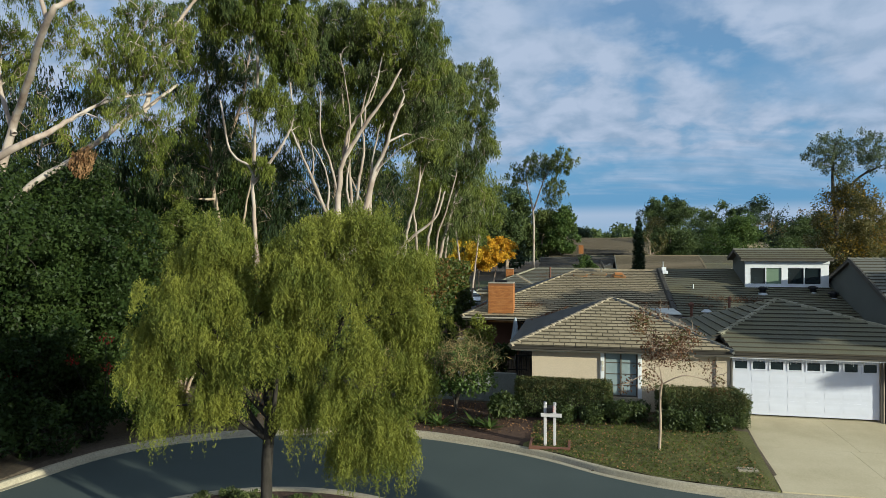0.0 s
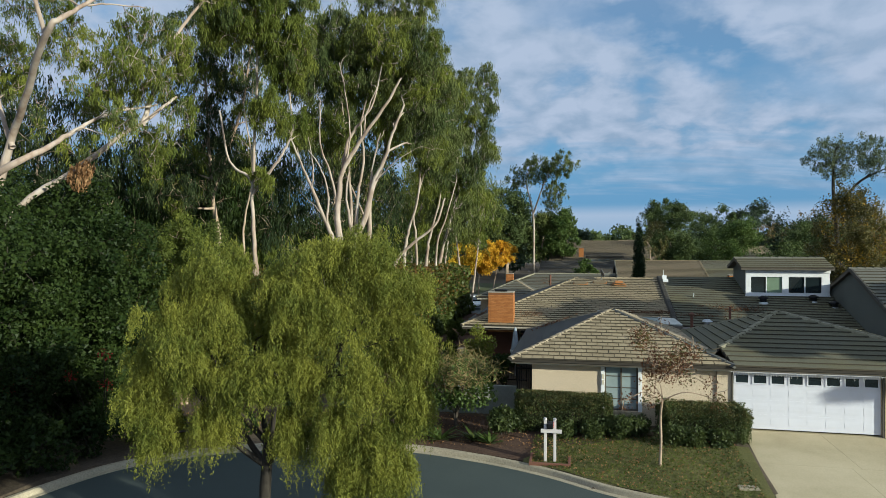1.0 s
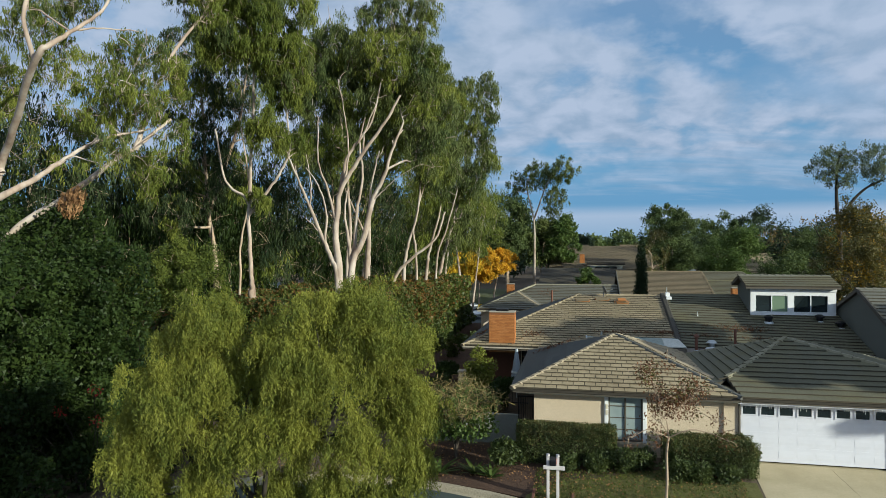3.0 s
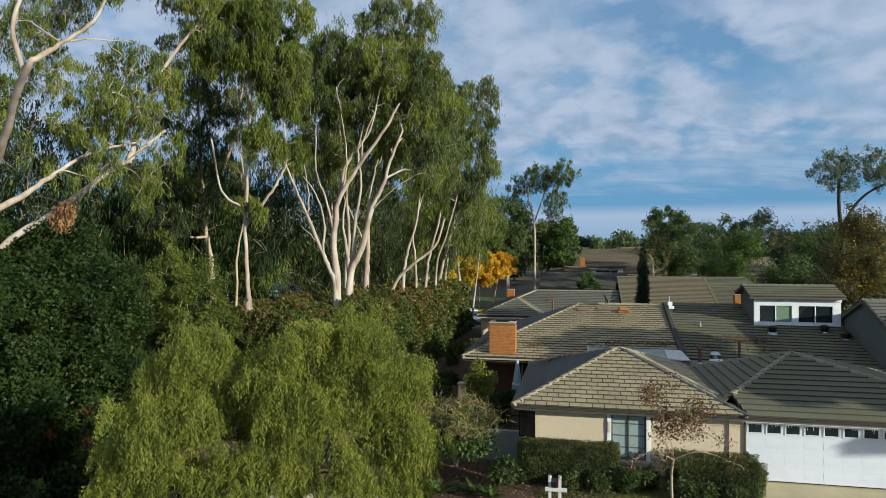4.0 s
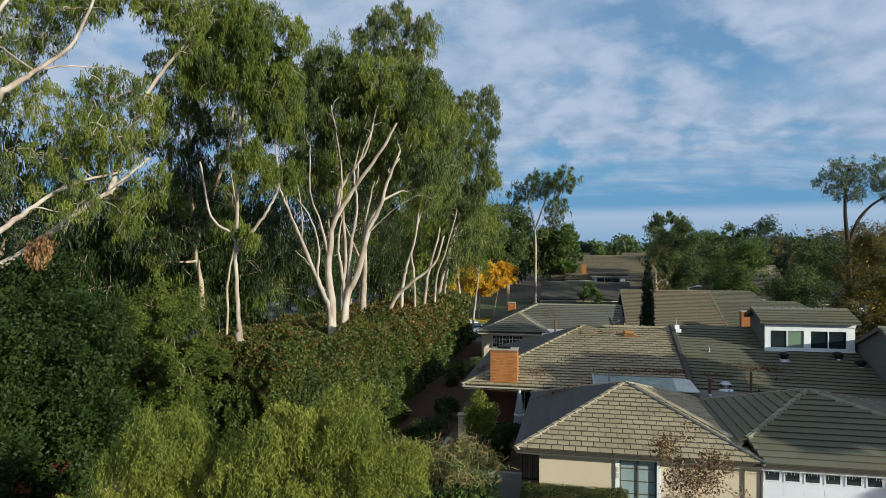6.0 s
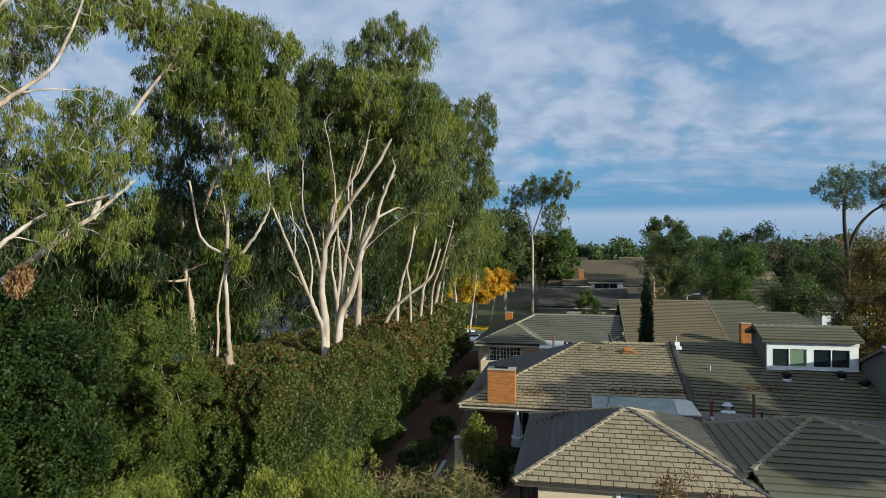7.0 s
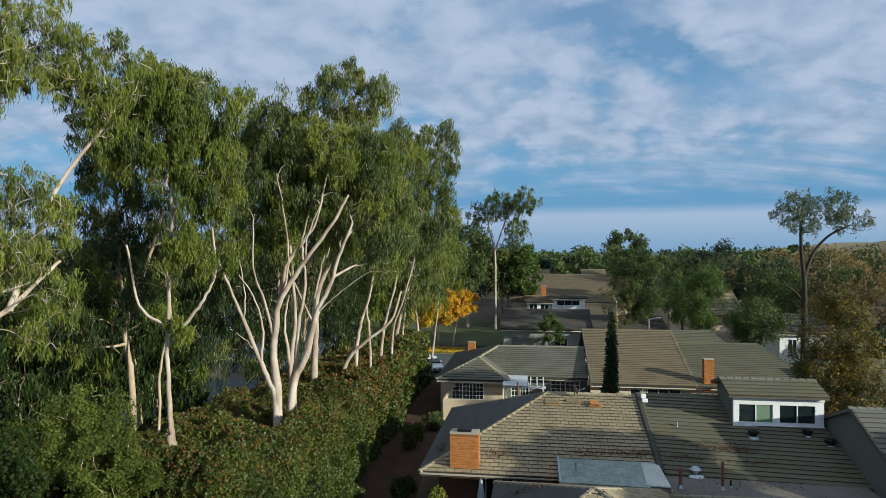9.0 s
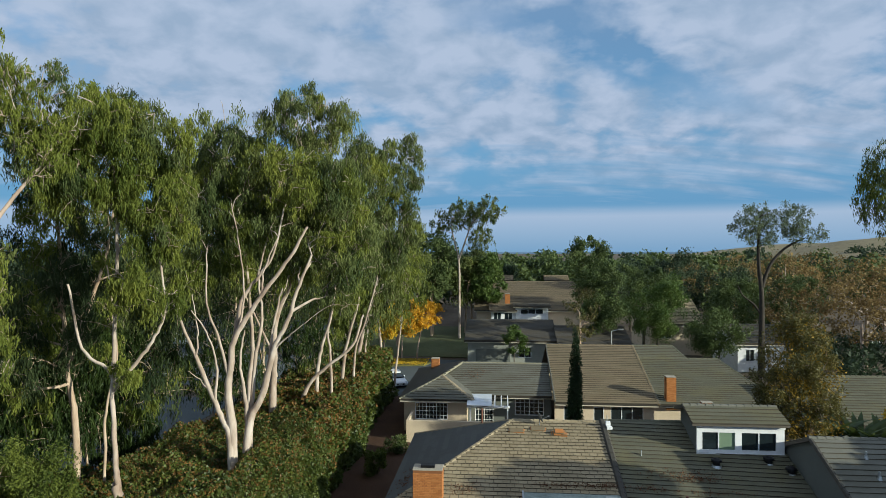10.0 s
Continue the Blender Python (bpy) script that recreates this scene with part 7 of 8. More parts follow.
# clipped hedges and shrubs below the wing
CLIP = "clipped dark green box hedge with dry tips below the wall"
hedge("box_hedge", CLIP, (-0.5, 24, 0.4), (-2.25, 1.25, 23.35, 24.52, 0.35, 1.72), 40000, 0.048, LEAF_BOX, 80, [(LEAF_BOXTOP, 5000, 0.06, 1.0, "dry_growth")], rough=0.08)
hedge("box_hedge", CLIP, (4.2, 23.9, 0.4), (2.75, 5.75, 22.95, 24.5, 0.35, 1.62), 40000, 0.048, LEAF_BOX, 81, [(LEAF_BOXTOP, 4200, 0.06, 1.0, "dry_growth")], rough=0.12)
for (x, y, r, h, s) in ((0.55, 23.1, 0.45, 0.55, 82), (1.35, 23.2, 0.6, 0.75, 83), (2.1, 23.4, 0.5, 0.6, 84), (3.0, 22.7, 0.45, 0.55, 85), (3.7, 22.6, 0.5, 0.6, 86), (4.5, 22.7, 0.5, 0.55, 87), (-0.5, 23.1, 0.4, 0.4, 88)):
    rnd = np.random.default_rng(s)
    z = ground_z(x, y)
    balls = clumps(rnd, 9, (x, y, z + h * 0.55), (r * 0.7, r * 0.6, h * 0.4), 0.28, 0.9, 0.5)
    shrub("low_shrub", (x, y, z), balls, LEAF_BOX, s, 2000, 0.09, "low leafy green shrub before the hedge", "shrub", BARK_GREY, 0.15, 0.5, 3, group="low shrubs before the hedge")

# slender autumn tree on the lawn
def crape(at, seed):
    rnd = np.random.default_rng(seed)
    x, y, z = at
    w = Wood()
    trunk = spline([(x, y, z), (x + 0.03, y, z + 0.8), (x + 0.02, y, z + 1.6), (x + 0.08, y, z + 2.1)], 5)
    w.tube(trunk, 0.045, 0.034, 8)
    nodes = [(trunk[-1], 0.035), (trunk[-2], 0.035)]
    tips = []
    for k in range(30):
        a, up = k * 2.4, rnd.uniform(0.25, 1.0) if k < 24 else rnd.uniform(-0.05, 0.2)
        r = (0.25 + 0.75 * up) * rnd.uniform(0.3, 1.0) if k < 24 else rnd.uniform(0.9, 1.5)
        tips.append(np.array([x + 0.12 + 1.25 * r * math.cos(a), y + r * math.sin(a), z + 2.1 + 2.2 * up]))
    reach(w, nodes, tips, rnd, 0.020)
    twigs = []
    for t in tips:
        for _ in range(6):
            twigs.append(t + rnd.normal(size=3) * np.array([0.16, 0.16, 0.2]) + np.array([0, 0, 0.12]))
    reach(w, [(p, 0.010) for p in tips], twigs, rnd, 0.007)
    pts = in_balls([(*t, 0.36, 0.36, 0.38) for t in tips], 2100, rnd, 0.0)
    v, f = leaves(pts, 0.085, 0.3, rnd, 0.5)
    pts2 = in_balls([(*t, 0.32, 0.32, 0.34) for t in tips[::2]], 900, rnd, 0.2)
    v2, f2 = leaves(pts2, 0.075, 0.3, rnd, 0.5)
    return plant("young_tree", at, "slender young tree with sparse rusty autumn leaves", "tree", w, BARK_TAN, [(v, f, LEAF_RUST, "crown"), (v2, f2, LEAF_BROWN, "green_leaves")])


crape((2.5, 20.8, ground_z(2.5, 20.8)), 95)

# straw-stemmed shrub and spiky plants by the garden wall
def brush(at, seed, r, h, label):
    rnd = np.random.default_rng(seed)
    x, y, z = at
    w = Wood()
    base = []
    for k in range(6):
        a = rnd.uniform(0, 6.28)
        e = np.array([x + r * 0.5 * math.cos(a), y + r * 0.5 * math.sin(a), z + h * 0.55])
        c = spline([(x, y, z), (x + 0.15 * math.cos(a), y + 0.15 * math.sin(a), z + h * 0.25), e], 4)
        w.tube(c, 0.05, 0.03, 6)
        base += [(p, 0.03) for p in c[3:]]
    tips = [np.array([x + rnd.normal() * r * 0.45, y + rnd.normal() * r * 0.4, z + h * rnd.uniform(0.55, 0.8)]) for _ in range(34)]
    reach(w, base, tips, rnd, 0.02)
    stems = np.repeat(np.array(tips), 60, axis=0) + rnd.normal(size=(34 * 60, 3)) * np.array([0.24, 0.24, 0.24])
    v, f = leaves(stems, 0.36, -0.9, rnd, 0.065)
    pts = in_balls([(*t, 0.35, 0.35, 0.3) for t in tips], 2600, rnd, 0.3)
    v2, f2 = leaves(pts, 0.10, 0.2, rnd, 0.5)
    low = in_balls([(x + 0.5, y, z + h * 0.42, r * 0.6, r * 0.5, h * 0.2), (x - 0.6, y, z + h * 0.38, r * 0.5, r * 0.4, h * 0.18)], 2600, rnd, 0.4)
    v3, f3 = leaves(low, 0.14, 0.2, rnd, 0.55)
    return plant("stem_shrub", at, label, "shrub", w, BARK_GREY, [(v, f, LEAF_STRAW, "straw_growth"), (np.concatenate([v2, v3]), np.concatenate([f2, f3 + len(v2)]), LEAF_FRESH, "leaves")])


brush((-4.4, 23.4, 0.4), 100, 1.75, 3.1, "tall shrub of straw-coloured stems and green leaves")
brush((-6.0, 23.6, 0.35), 101, 1.2, 2.9, "shrub of straw-coloured stems beside the garden wall")


def rosette(at, seed, r, n, mat, label, name="agave"):
    rnd = np.random.default_rng(seed)
    x, y, z = at
    v, f = [], []
    for k in range(n):
        a = k * 2.4 + rnd.uniform(-0.2, 0.2)
        up = rnd.uniform(0.25, 1.1)
        L = r * rnd.uniform(0.8, 1.15)
        d = np.array([math.cos(a), math.sin(a), 0])
        s = np.array([-math.sin(a), math.cos(a), 0]) * r * 0.09
        c = [np.array([x, y, z]) + d * L * t * math.cos(up * (1 - 0.5 * t)) + np.array([0, 0, L * t * math.sin(up * (1 - 0.35 * t))]) for t in (0, 0.4, 0.75, 1)]
        q = len(v)
        for i, p in enumerate(c):
            wd = (0.7, 1.0, 0.6, 0.05)[i]
            v += [p + s * wd, p - s * wd + np.array([0, 0, 0.0])]
        f += [(q, q + 1, q + 3, q + 2), (q + 2, q + 3, q + 5, q + 4), (q + 4, q + 5, q + 7, q + 6)]
    t = thing(name, at, label, "plant", "spiky plants")
    link_mesh("leaves", array_mesh("leaves", np.array(v), np.array(f)), mat, t)
    return t


for i, (x, y, r) in enumerate(((-5.6, 22.7, 0.9), (-4.8, 22.4, 0.8), (-3.6, 22.5, 0.7), (-3.0, 22.3, 0.6), (-6.6, 22.6, 0.8))):
    rosette((x, y, ground_z(x, y)), 110 + i, r, 22, LEAF_FRESH if i % 2 else LEAF_HEDGE, "spiky strap-leaved plant in the mulch bed")
rnd = np.random.default_rng(115)
BLOOMS = [(-14.3, 17.3, 3.7), (-15.5, 17.3, 3.0), (-14.2, 17.3, 2.8), (-16.9, 17.3, 2.8), (-17.8, 17.3, 2.5)]
v, f = leaves(in_balls([(*p, 0.26, 0.24, 0.22) for p in BLOOMS], 230, rnd, 0.2), 0.06, 0.1, rnd, 0.7)
w = Wood()
for p in BLOOMS:
    w.tube(spline([(-15.9, 18.4, 0.1), (0.5 * p[0] - 8.0, 18.3, 0.5 * p[2]), p], 5), 0.022, 0.010, 5)
vine = plant("flowering_vine", (-15.6, 16.3, 0.1), "vine with clusters of dark red flowers among the dark trees", "vine", w, BARK_DARK, [(v, f, BERRY, "flowers")])
for piece in vine.children:
    if piece.name.startswith("flowers"):
        tagged(piece, kind="stuff")
# small patio shrubs
for (x, y, z, r, h, leaf, s) in ((-4.7, 30.8, 0.5, 0.8, 3.0, LEAF_PEPPER, 120), (-3.4, 30.4, 0.5, 0.9, 1.5, LEAF_DARK, 121), (-4.2, 29.4, 0.4, 1.0, 1.3, LEAF_DARK, 140), (-7.6, 31.0, 0.3, 0.9, 1.2, LEAF_DARK, 141), (-7.3, 36.5, 0.3, 0.8, 1.2, LEAF_DARK, 142), (-6.9, 28.6, 0.4, 0.9, 1.5, LEAF_HEDGE, 122), (-8.6, 45.5, 0.2, 1.1, 1.7, LEAF_PINE, 123), (-7.4, 33.5, 0.3, 0.8, 0.9, LEAF_HEDGE, 124), (-8.6, 24.2, 0.2, 0.8, 0.7, LEAF_HEDGE, 125), (-10.6, 23.6, 0.2, 0.9, 0.8, LEAF_HEDGE, 126), (-2.6, 22.9, 0.4, 0.5, 0.8, LEAF_BOX, 127), (-8.0, 50, 0.2, 0.9, 1.4, LEAF_BOX, 128)):
    rnd = np.random.default_rng(s)
    balls = clumps(rnd, 12, (x, y, z + h * 0.55), (r * 0.7, r * 0.7, h * 0.42), 0.34, 1.0, 0.5)
    shrub("shrub", (x, y, z), balls, leaf, s, 2600, 0.12, "leafy green garden shrub", "shrub", BARK_GREY, 0.2, 0.5, 3)
for i, (x, y, h) in enumerate(((-17.2, 11.0, 2.0), (-16.9, 13.0, 1.8), (-16.5, 14.8, 2.0), (-16.2, 16.6, 1.8), (-15.6, 18.4, 1.9), (-14.6, 20.3, 1.1), (-17.8, 9.0, 2.0), (-12.6, 21.8, 0.7))):
    rnd = np.random.default_rng(130 + i)
    balls = clumps(rnd, 14, (x, y, 0.1 + h * 0.5), (0.9, 0.9, h * 0.42), 0.45, 1.0, 0.5)
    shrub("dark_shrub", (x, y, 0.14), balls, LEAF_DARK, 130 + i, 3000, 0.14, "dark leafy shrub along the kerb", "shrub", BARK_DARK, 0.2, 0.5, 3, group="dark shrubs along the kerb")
for i in range(9):
    x, y = -9.2 + 0.62 * i, 14.6 + 0.25 * math.sin(i * 1.7)
    rnd = np.random.default_rng(140 + i)
    balls = clumps(rnd, 5, (x, y, 0.25), (0.28, 0.25, 0.12), 0.18, 0.8, 0.4)
    shrub("ground_cover", (x, y, 0.13), balls, LEAF_GUMDARK, 140 + i, 800, 0.07, "low grey-green ground cover on the island", "plant", BARK_GREY, 0.1, 0.4, 2, group="ground cover on the island")

# narrow cypress
rnd = np.random.default_rng(150)
balls = [(4.5 + rnd.normal() * 0.06, 50 + rnd.normal() * 0.06, 0.6 + 8.4 * t, 0.62 * (1 - t) ** 0.55 + 0.08, 0.62 * (1 - t) ** 0.55 + 0.08, 0.6) for t in np.linspace(0, 0.98, 26)]
shrub("cypress", (4.5, 50, 0.1), balls, LEAF_CYPRESS, 151, 14000, 0.16, "tall narrow dark green cypress", "tree", BARK_DARK, -0.5, 0.35, 2)


def tree(name, at, h, r, leaf, seed, count, size, label, bark=BARK_GREY, clear=0.3, n=26, csize=None, trunk_r=None, droop=0.3, aspect=0.5, group="", lean=0.05, corners=4, flat=0.85):
    """A broad tree: tapered trunk, limbs and clumped crown."""
    rnd = np.random.default_rng(seed)
    x, y, z = at
    w = Wood()
    tr = trunk_r or h * 0.018
    top = np.array([x + rnd.normal() * lean * h, y + rnd.normal() * lean * h, z + h * (clear + 0.3)])
    c = spline([(x, y, z), (x + rnd.normal() * 0.1, y, z + h * clear * 0.6), top], 6)
    w.tube(c, tr, tr * 0.45, 7)
    nodes = [(p, tr * 0.6) for p in c[5:]]
    ch = h * (1 - clear)
    balls = clumps(rnd, n, (x, y, z + h * clear + ch * 0.52), (r * 0.78, r * 0.78, ch * 0.42), csize or r * 0.36, flat, 0.55)
    reach(w, nodes, [b[:3] for b in balls], rnd, tr * 0.4)
    pts = in_tufts(balls, int(count * 1.6), rnd)
    v, f = leaves(pts, size * 0.85, droop, rnd, aspect, 1.0, 3)
    return plant(name, at, label, "tree", w, bark, [(v, f, leaf, "crown")], group)


# autumn trees by the lane
tree("autumn_tree", (-15.2, 86.0, 0.2), 8.0, 3.2, LEAF_GOLD, 160, 6000, 0.32, "small maple with golden autumn leaves", BARK_GREY, 0.35, 18, 0.95)
tree("autumn_tree", (-11.4, 88.2, 0.2), 8.8, 3.9, LEAF_ORANGE, 161, 7000, 0.32, "small maple with orange autumn leaves", BARK_WHITE, 0.35, 18, 0.95)
tree("autumn_tree", (-13.6, 89.5, 0.2), 7.4, 2.0, LEAF_ORANGE, 162, 4000, 0.32, "small maple with orange autumn leaves", BARK_WHITE, 0.38, 15, 0.9)
# tall pale-trunked tree and its neighbours on the park grass
rnd = np.random.default_rng(165)
w = Wood()
st = spline([(-7.2, 110, 0.2), (-7.2, 110, 6.5), (-7.3, 110, 12.8), (-8.4, 110, 18.0), (-8.0, 110, 20.5)], 6)
w.tube(st, 0.26, 0.08, 8)
st2 = spline([(-7.3, 110, 13.0), (-5.8, 109.6, 17.2), (-4.8, 109, 19.6), (-3.2, 108.4, 21.2)], 6)
w.tube(st2, 0.17, 0.06, 7)
balls = fill(rnd, [(-6.6, 109.0, 20.4, 2.6, 2.0, 2.2), (-2.4, 108.0, 20.9, 2.3, 1.9, 2.1), (-4.0, 109.0, 15.9, 1.9, 1.7, 2.4), (-10.2, 110.0, 19.4, 1.5, 1.5, 2.0)], 0.85, 1.2)
reach(w, [(p, 0.1) for p in np.concatenate([st[-9:], st2[4:]])], [b[:3] for b in balls], rnd, 0.09)
v, f = leaves(in_sprays(balls, 9000, rnd), 0.42, 0.55, rnd, 0.3, 1.0, 3)
plant("tall_tree", (-7.2, 110, 0.2), "tall thin tree with a white trunk and open crown", "tree", w, BARK_WHITE, [(v, f, LEAF_GUMDARK, "crown")])
for i, (x, y, h, r, leaf) in enumerate(((-12.0, 114, 17.6, 5.2, LEAF_FAR), (-6.6, 117, 13.6, 4.6, LEAF_GUMDARK), (-2.6, 116, 14.2, 3.6, LEAF_FRESH), (-16, 101, 18, 5.5, LEAF_GUMDARK), (-12, 112, 19, 6, LEAF_FAR), (-22, 96, 18, 6, LEAF_GUMDARK), (-19, 82, 19, 5, LEAF_GUMDARK), (-26, 76, 19, 5.5, LEAF_GUMDARK), (-6, 128, 14, 6, LEAF_FARDARK), (17.7, 140, 18.2, 4.8, LEAF_FAR), (-0.5, 152, 12, 4.5, LEAF_FARDARK))):
    tree("park_tree", (x, y, 0.2), h, r, leaf, 170 + i, 5500, 0.6, "leafy green park tree", BARK_TAN, 0.28, 30, r * 0.34, 0.28, 0.4, 0.4, "park trees")
tree("small_tree", (1.2, 81.6, 0.2), 5.6, 1.7, LEAF_FRESH, 181, 3500, 0.25, "small fresh green tree before the dark house", BARK_GREY, 0.25, 16)
# trees among the second and third rows
tree("round_tree", (12.2, 86.5, 0.2), 13.2, 3.8, LEAF_FAR, 182, 14000, 0.28, "round dark green tree rising over the roofs", BARK_GREY, 0.25, 40, 1.25)
tree("round_tree", (19.4, 90, 0.2), 10.8, 4.6, LEAF_FRESH, 183, 11000, 0.30, "spreading green tree behind the roofs", BARK_GREY, 0.25, 30)
tree("round_tree", (31.0, 94, 0.2), 11.0, 4.6, LEAF_FAR, 184, 8000, 0.32, "spreading green tree behind the roofs", BARK_GREY, 0.22, 30)
tree("round_tree", (24.0, 80.5, 0.2), 7.5, 3.6, LEAF_FAR, 185, 7000, 0.3, "low spreading tree before a white wall", BARK_DARK, 0.3, 24)
tree("round_tree", (33.5, 102, 0.2), 11.5, 5.2, LEAF_FARDARK, 186, 8000, 0.34, "dark green tree behind the roofs", BARK_DARK, 0.2, 30)
for i, (x, y, h, r, leaf) in enumerate(((19.8, 99, 13.5, 5.0, LEAF_FAR), (27.0, 106, 15, 4.8, LEAF_FARDARK), (22.5, 122, 13, 5.5, LEAF_FARDARK), (43, 104, 11, 5, LEAF_FAR))):
    tree("back_tree", (x, y, 0.2), h, r, leaf, 700 + i, 8000, 0.36, "leafy green tree standing among the back gardens", BARK_GREY, 0.2, 32, r * 0.3, 0.25, 0.3, 0.45, "garden trees behind the rows")
tree("bare_tree", (8.6, 80, 0.2), 11, 2.6, LEAF_BROWN, 187, 1400, 0.26, "thin half-bare tree between the houses", BARK_TAN, 0.3, 20, 0.8)
gold = tree("brown_tree", (16.8, 44.6, 0.2), 11.6, 2.7, LEAF_BROWN, 188, 19000, 0.16, "broadleaf tree turning from green to gold behind the grey house", BARK_TAN, 0.16, 64, 0.75)
rnd = np.random.default_rng(189)
v, f = leaves(in_balls([(16.4, 44.0, 6.6, 1.7, 1.6, 1.2), (18.0, 44.2, 7.2, 1.2, 1.6, 1.6), (16.8, 44.6, 9.2, 1.8, 1.8, 1.6), (15.4, 43.9, 8.2, 0.7, 0.9, 0.8), (17.0, 43.6, 4.4, 1.8, 1.4, 1.4)], 2600, rnd, 0.6), 0.17, 0.2, rnd, 0.5, 1.0, 3)
link_mesh("gold_foliage", array_mesh("gold_foliage", v, f), LEAF_TURN, gold)
# tall dark-trunked tree on the right
rnd = np.random.default_rng(190)
w = Wood()
st = spline([(29.0, 81, 0.1), (29.05, 81, 6), (29.05, 81, 9.6), (28.75, 81, 12.8), (28.7, 81, 15.8), (28.9, 81, 18.4)], 6)
w.tube(st, 0.40, 0.10, 9)
st2 = spline([(29.1, 81, 10.4), (29.6, 81, 12.0), (30.3, 81, 13.4), (31.6, 81, 14.8), (33.2, 81, 15.7)], 6)
w.tube(st2, 0.24, 0.10, 8)
st3 = spline([(29.0, 81, 7.2), (28.2, 81, 8.4), (27.0, 81, 9.4), (26.4, 81, 10.6)], 5)
w.tube(st3, 0.16, 0.04, 7)
balls = fill(rnd, [(28.4, 81.0, 18.2, 2.1, 1.7, 1.4), (32.3, 81.0, 18.0, 2.0, 1.7, 1.8), (28.7, 81.0, 16.1, 2.2, 1.5, 1.0), (32.9, 80.5, 16.2, 1.4, 1.2, 1.2), (35.2, 80.5, 16.4, 1.0, 0.9, 1.0), (26.1, 81.0, 17.1, 0.8, 0.7, 0.6)], 0.62, 1.15)
reach(w, [(p, 0.12) for p in np.concatenate([st[-9:], st2[-8:]])], [b[:3] for b in balls], rnd, 0.09)
v, f = leaves(in_sprays(balls, 13000, rnd), 0.25, 0.45, rnd, 0.28, 1.0, 3)
plant("tall_gum", (29.0, 81, 0.1), "tall dark-trunked gum tree with an open crown", "tree", w, BARK_DARK, [(v, f, LEAF_GREYGUM, "crown")])
# sycamores half bare on the right
for i, (x, y, h, r) in enumerate(((44, 88, 13, 6), (52, 98, 14, 7), (60, 92, 13, 6.5), (38, 112, 14, 6.5), (48, 120, 15, 7), (66, 112, 15, 7), (74, 100, 14, 7), (58, 130, 15, 7), (33, 126, 13, 6), (41, 83, 11, 5.5), (47, 81, 10, 5.5), (36, 90, 10, 5))):
    tree("sycamore", (x, y, 0.2), h, r, LEAF_SYCAMORE, 400 + i, 1300, 0.38, "half-bare sycamore with dry brown leaves", BARK_WHITE, 0.25, 40, r * 0.24, 0.34, 0.2, 0.6, "sycamores")
# crown that leans in at the far right
rnd = np.random.default_rng(440)
gum((37.5, 68.6, 0.1), [(36.6, 68.6, 20.5, 3.6, 3.0, 4.2)], 441, [simple_stem(37.5, 68.6, 20, 0.8, rnd, 0.3)], leaf=LEAF_GUMDARK, bark=BARK_DARK, count=12000, size=1.0, leaf_size=0.4, label="tall dark gum tree beyond the houses")
# palm-like leaves by the grey house
for i, (x, y, z) in enumerate(((22.0, 48.0, 0.3), (23.2, 47.6, 0.3), (20.8, 48.8, 0.3))):
    rosette((x, y, z + 2.0), 420 + i, 2.6, 30, LEAF_FAR, "broad-leaved bird of paradise clump", "strelitzia")
tree("autumn_tree", (25.0, 47.5, 0.2), 5.5, 1.8, LEAF_GOLD, 430, 3500, 0.2, "small tree with golden leaves", BARK_GREY, 0.3, 16)


# far woods, as one mass of crowns
def woods(name, spots, leaf, seed, per, size, label):
    rnd = np.random.default_rng(seed)
    balls, pts = [], []
    for (x, y, h, r) in spots:
        b = clumps(rnd, 12, (x, y, h * 0.58), (r * 0.7, r * 0.7, h * 0.36), r * 0.42, 0.85, 0.5)
        pts.append(in_balls(b, per, rnd, 0.7))
    v, f = leaves(np.concatenate(pts), size, 0.2, rnd, 0.6, 1.0, 3)
    return tagged(link_mesh(name, array_mesh(name, v, f), leaf), label, "woods", kind="stuff")


rnd = np.random.default_rng(500)
band = [(rnd.uniform(-30, 210), rnd.uniform(150, 330), rnd.uniform(9, 15), rnd.uniform(5, 8)) for _ in range(150)]
woods("far_woods", band[:75], LEAF_FAR, 501, 420, 1.4, "distant green woods behind the houses")
woods("far_woods", band[75:], LEAF_FARDARK, 502, 420, 1.4, "distant dark green woods behind the houses")
band = [(rnd.uniform(60, 230), rnd.uniform(120, 280), rnd.uniform(9, 14), rnd.uniform(5, 8)) for _ in range(60)]
woods("far_woods", [(rnd.uniform(0, 75), rnd.uniform(150, 215), rnd.uniform(10.5, 14), rnd.uniform(5, 7)) for _ in range(34)], LEAF_FAR, 507, 500, 1.3, "green woods beyond the brown roofs")
woods("far_woods", band, LEAF_SYCAMORE, 503, 460, 1.2, "distant brown autumn woods")
woods("garden_shrubs", [(rnd.uniform(27, 75), rnd.uniform(72, 118), rnd.uniform(2.0, 4.5), rnd.uniform(1.6, 3.0)) for _ in range(70)], LEAF_FARDARK, 508, 320, 0.5, "dark shrubs and hedges between the back gardens")
band = [(rnd.uniform(-190, -20), rnd.uniform(140, 260), rnd.uniform(10, 17), rnd.uniform(5, 9)) for _ in range(110)]
woods("far_woods", band, LEAF_FARDARK, 504, 260, 1.5, "distant dark trees beyond the parking lot")
band = [(rnd.uniform(-60, -24), rnd.uniform(95, 140), rnd.uniform(10, 16), rnd.uniform(4, 7)) for _ in range(26)]
woods("far_woods", band, LEAF_GUMDARK, 505, 450, 0.8, "trees round the parking lot")
band = [(x, y, 16 + 22 * max(0, (x - 330) / 300), rnd.uniform(9, 16)) for x, y in zip(rnd.uniform(330, 760, 130), rnd.uniform(560, 680, 130))]
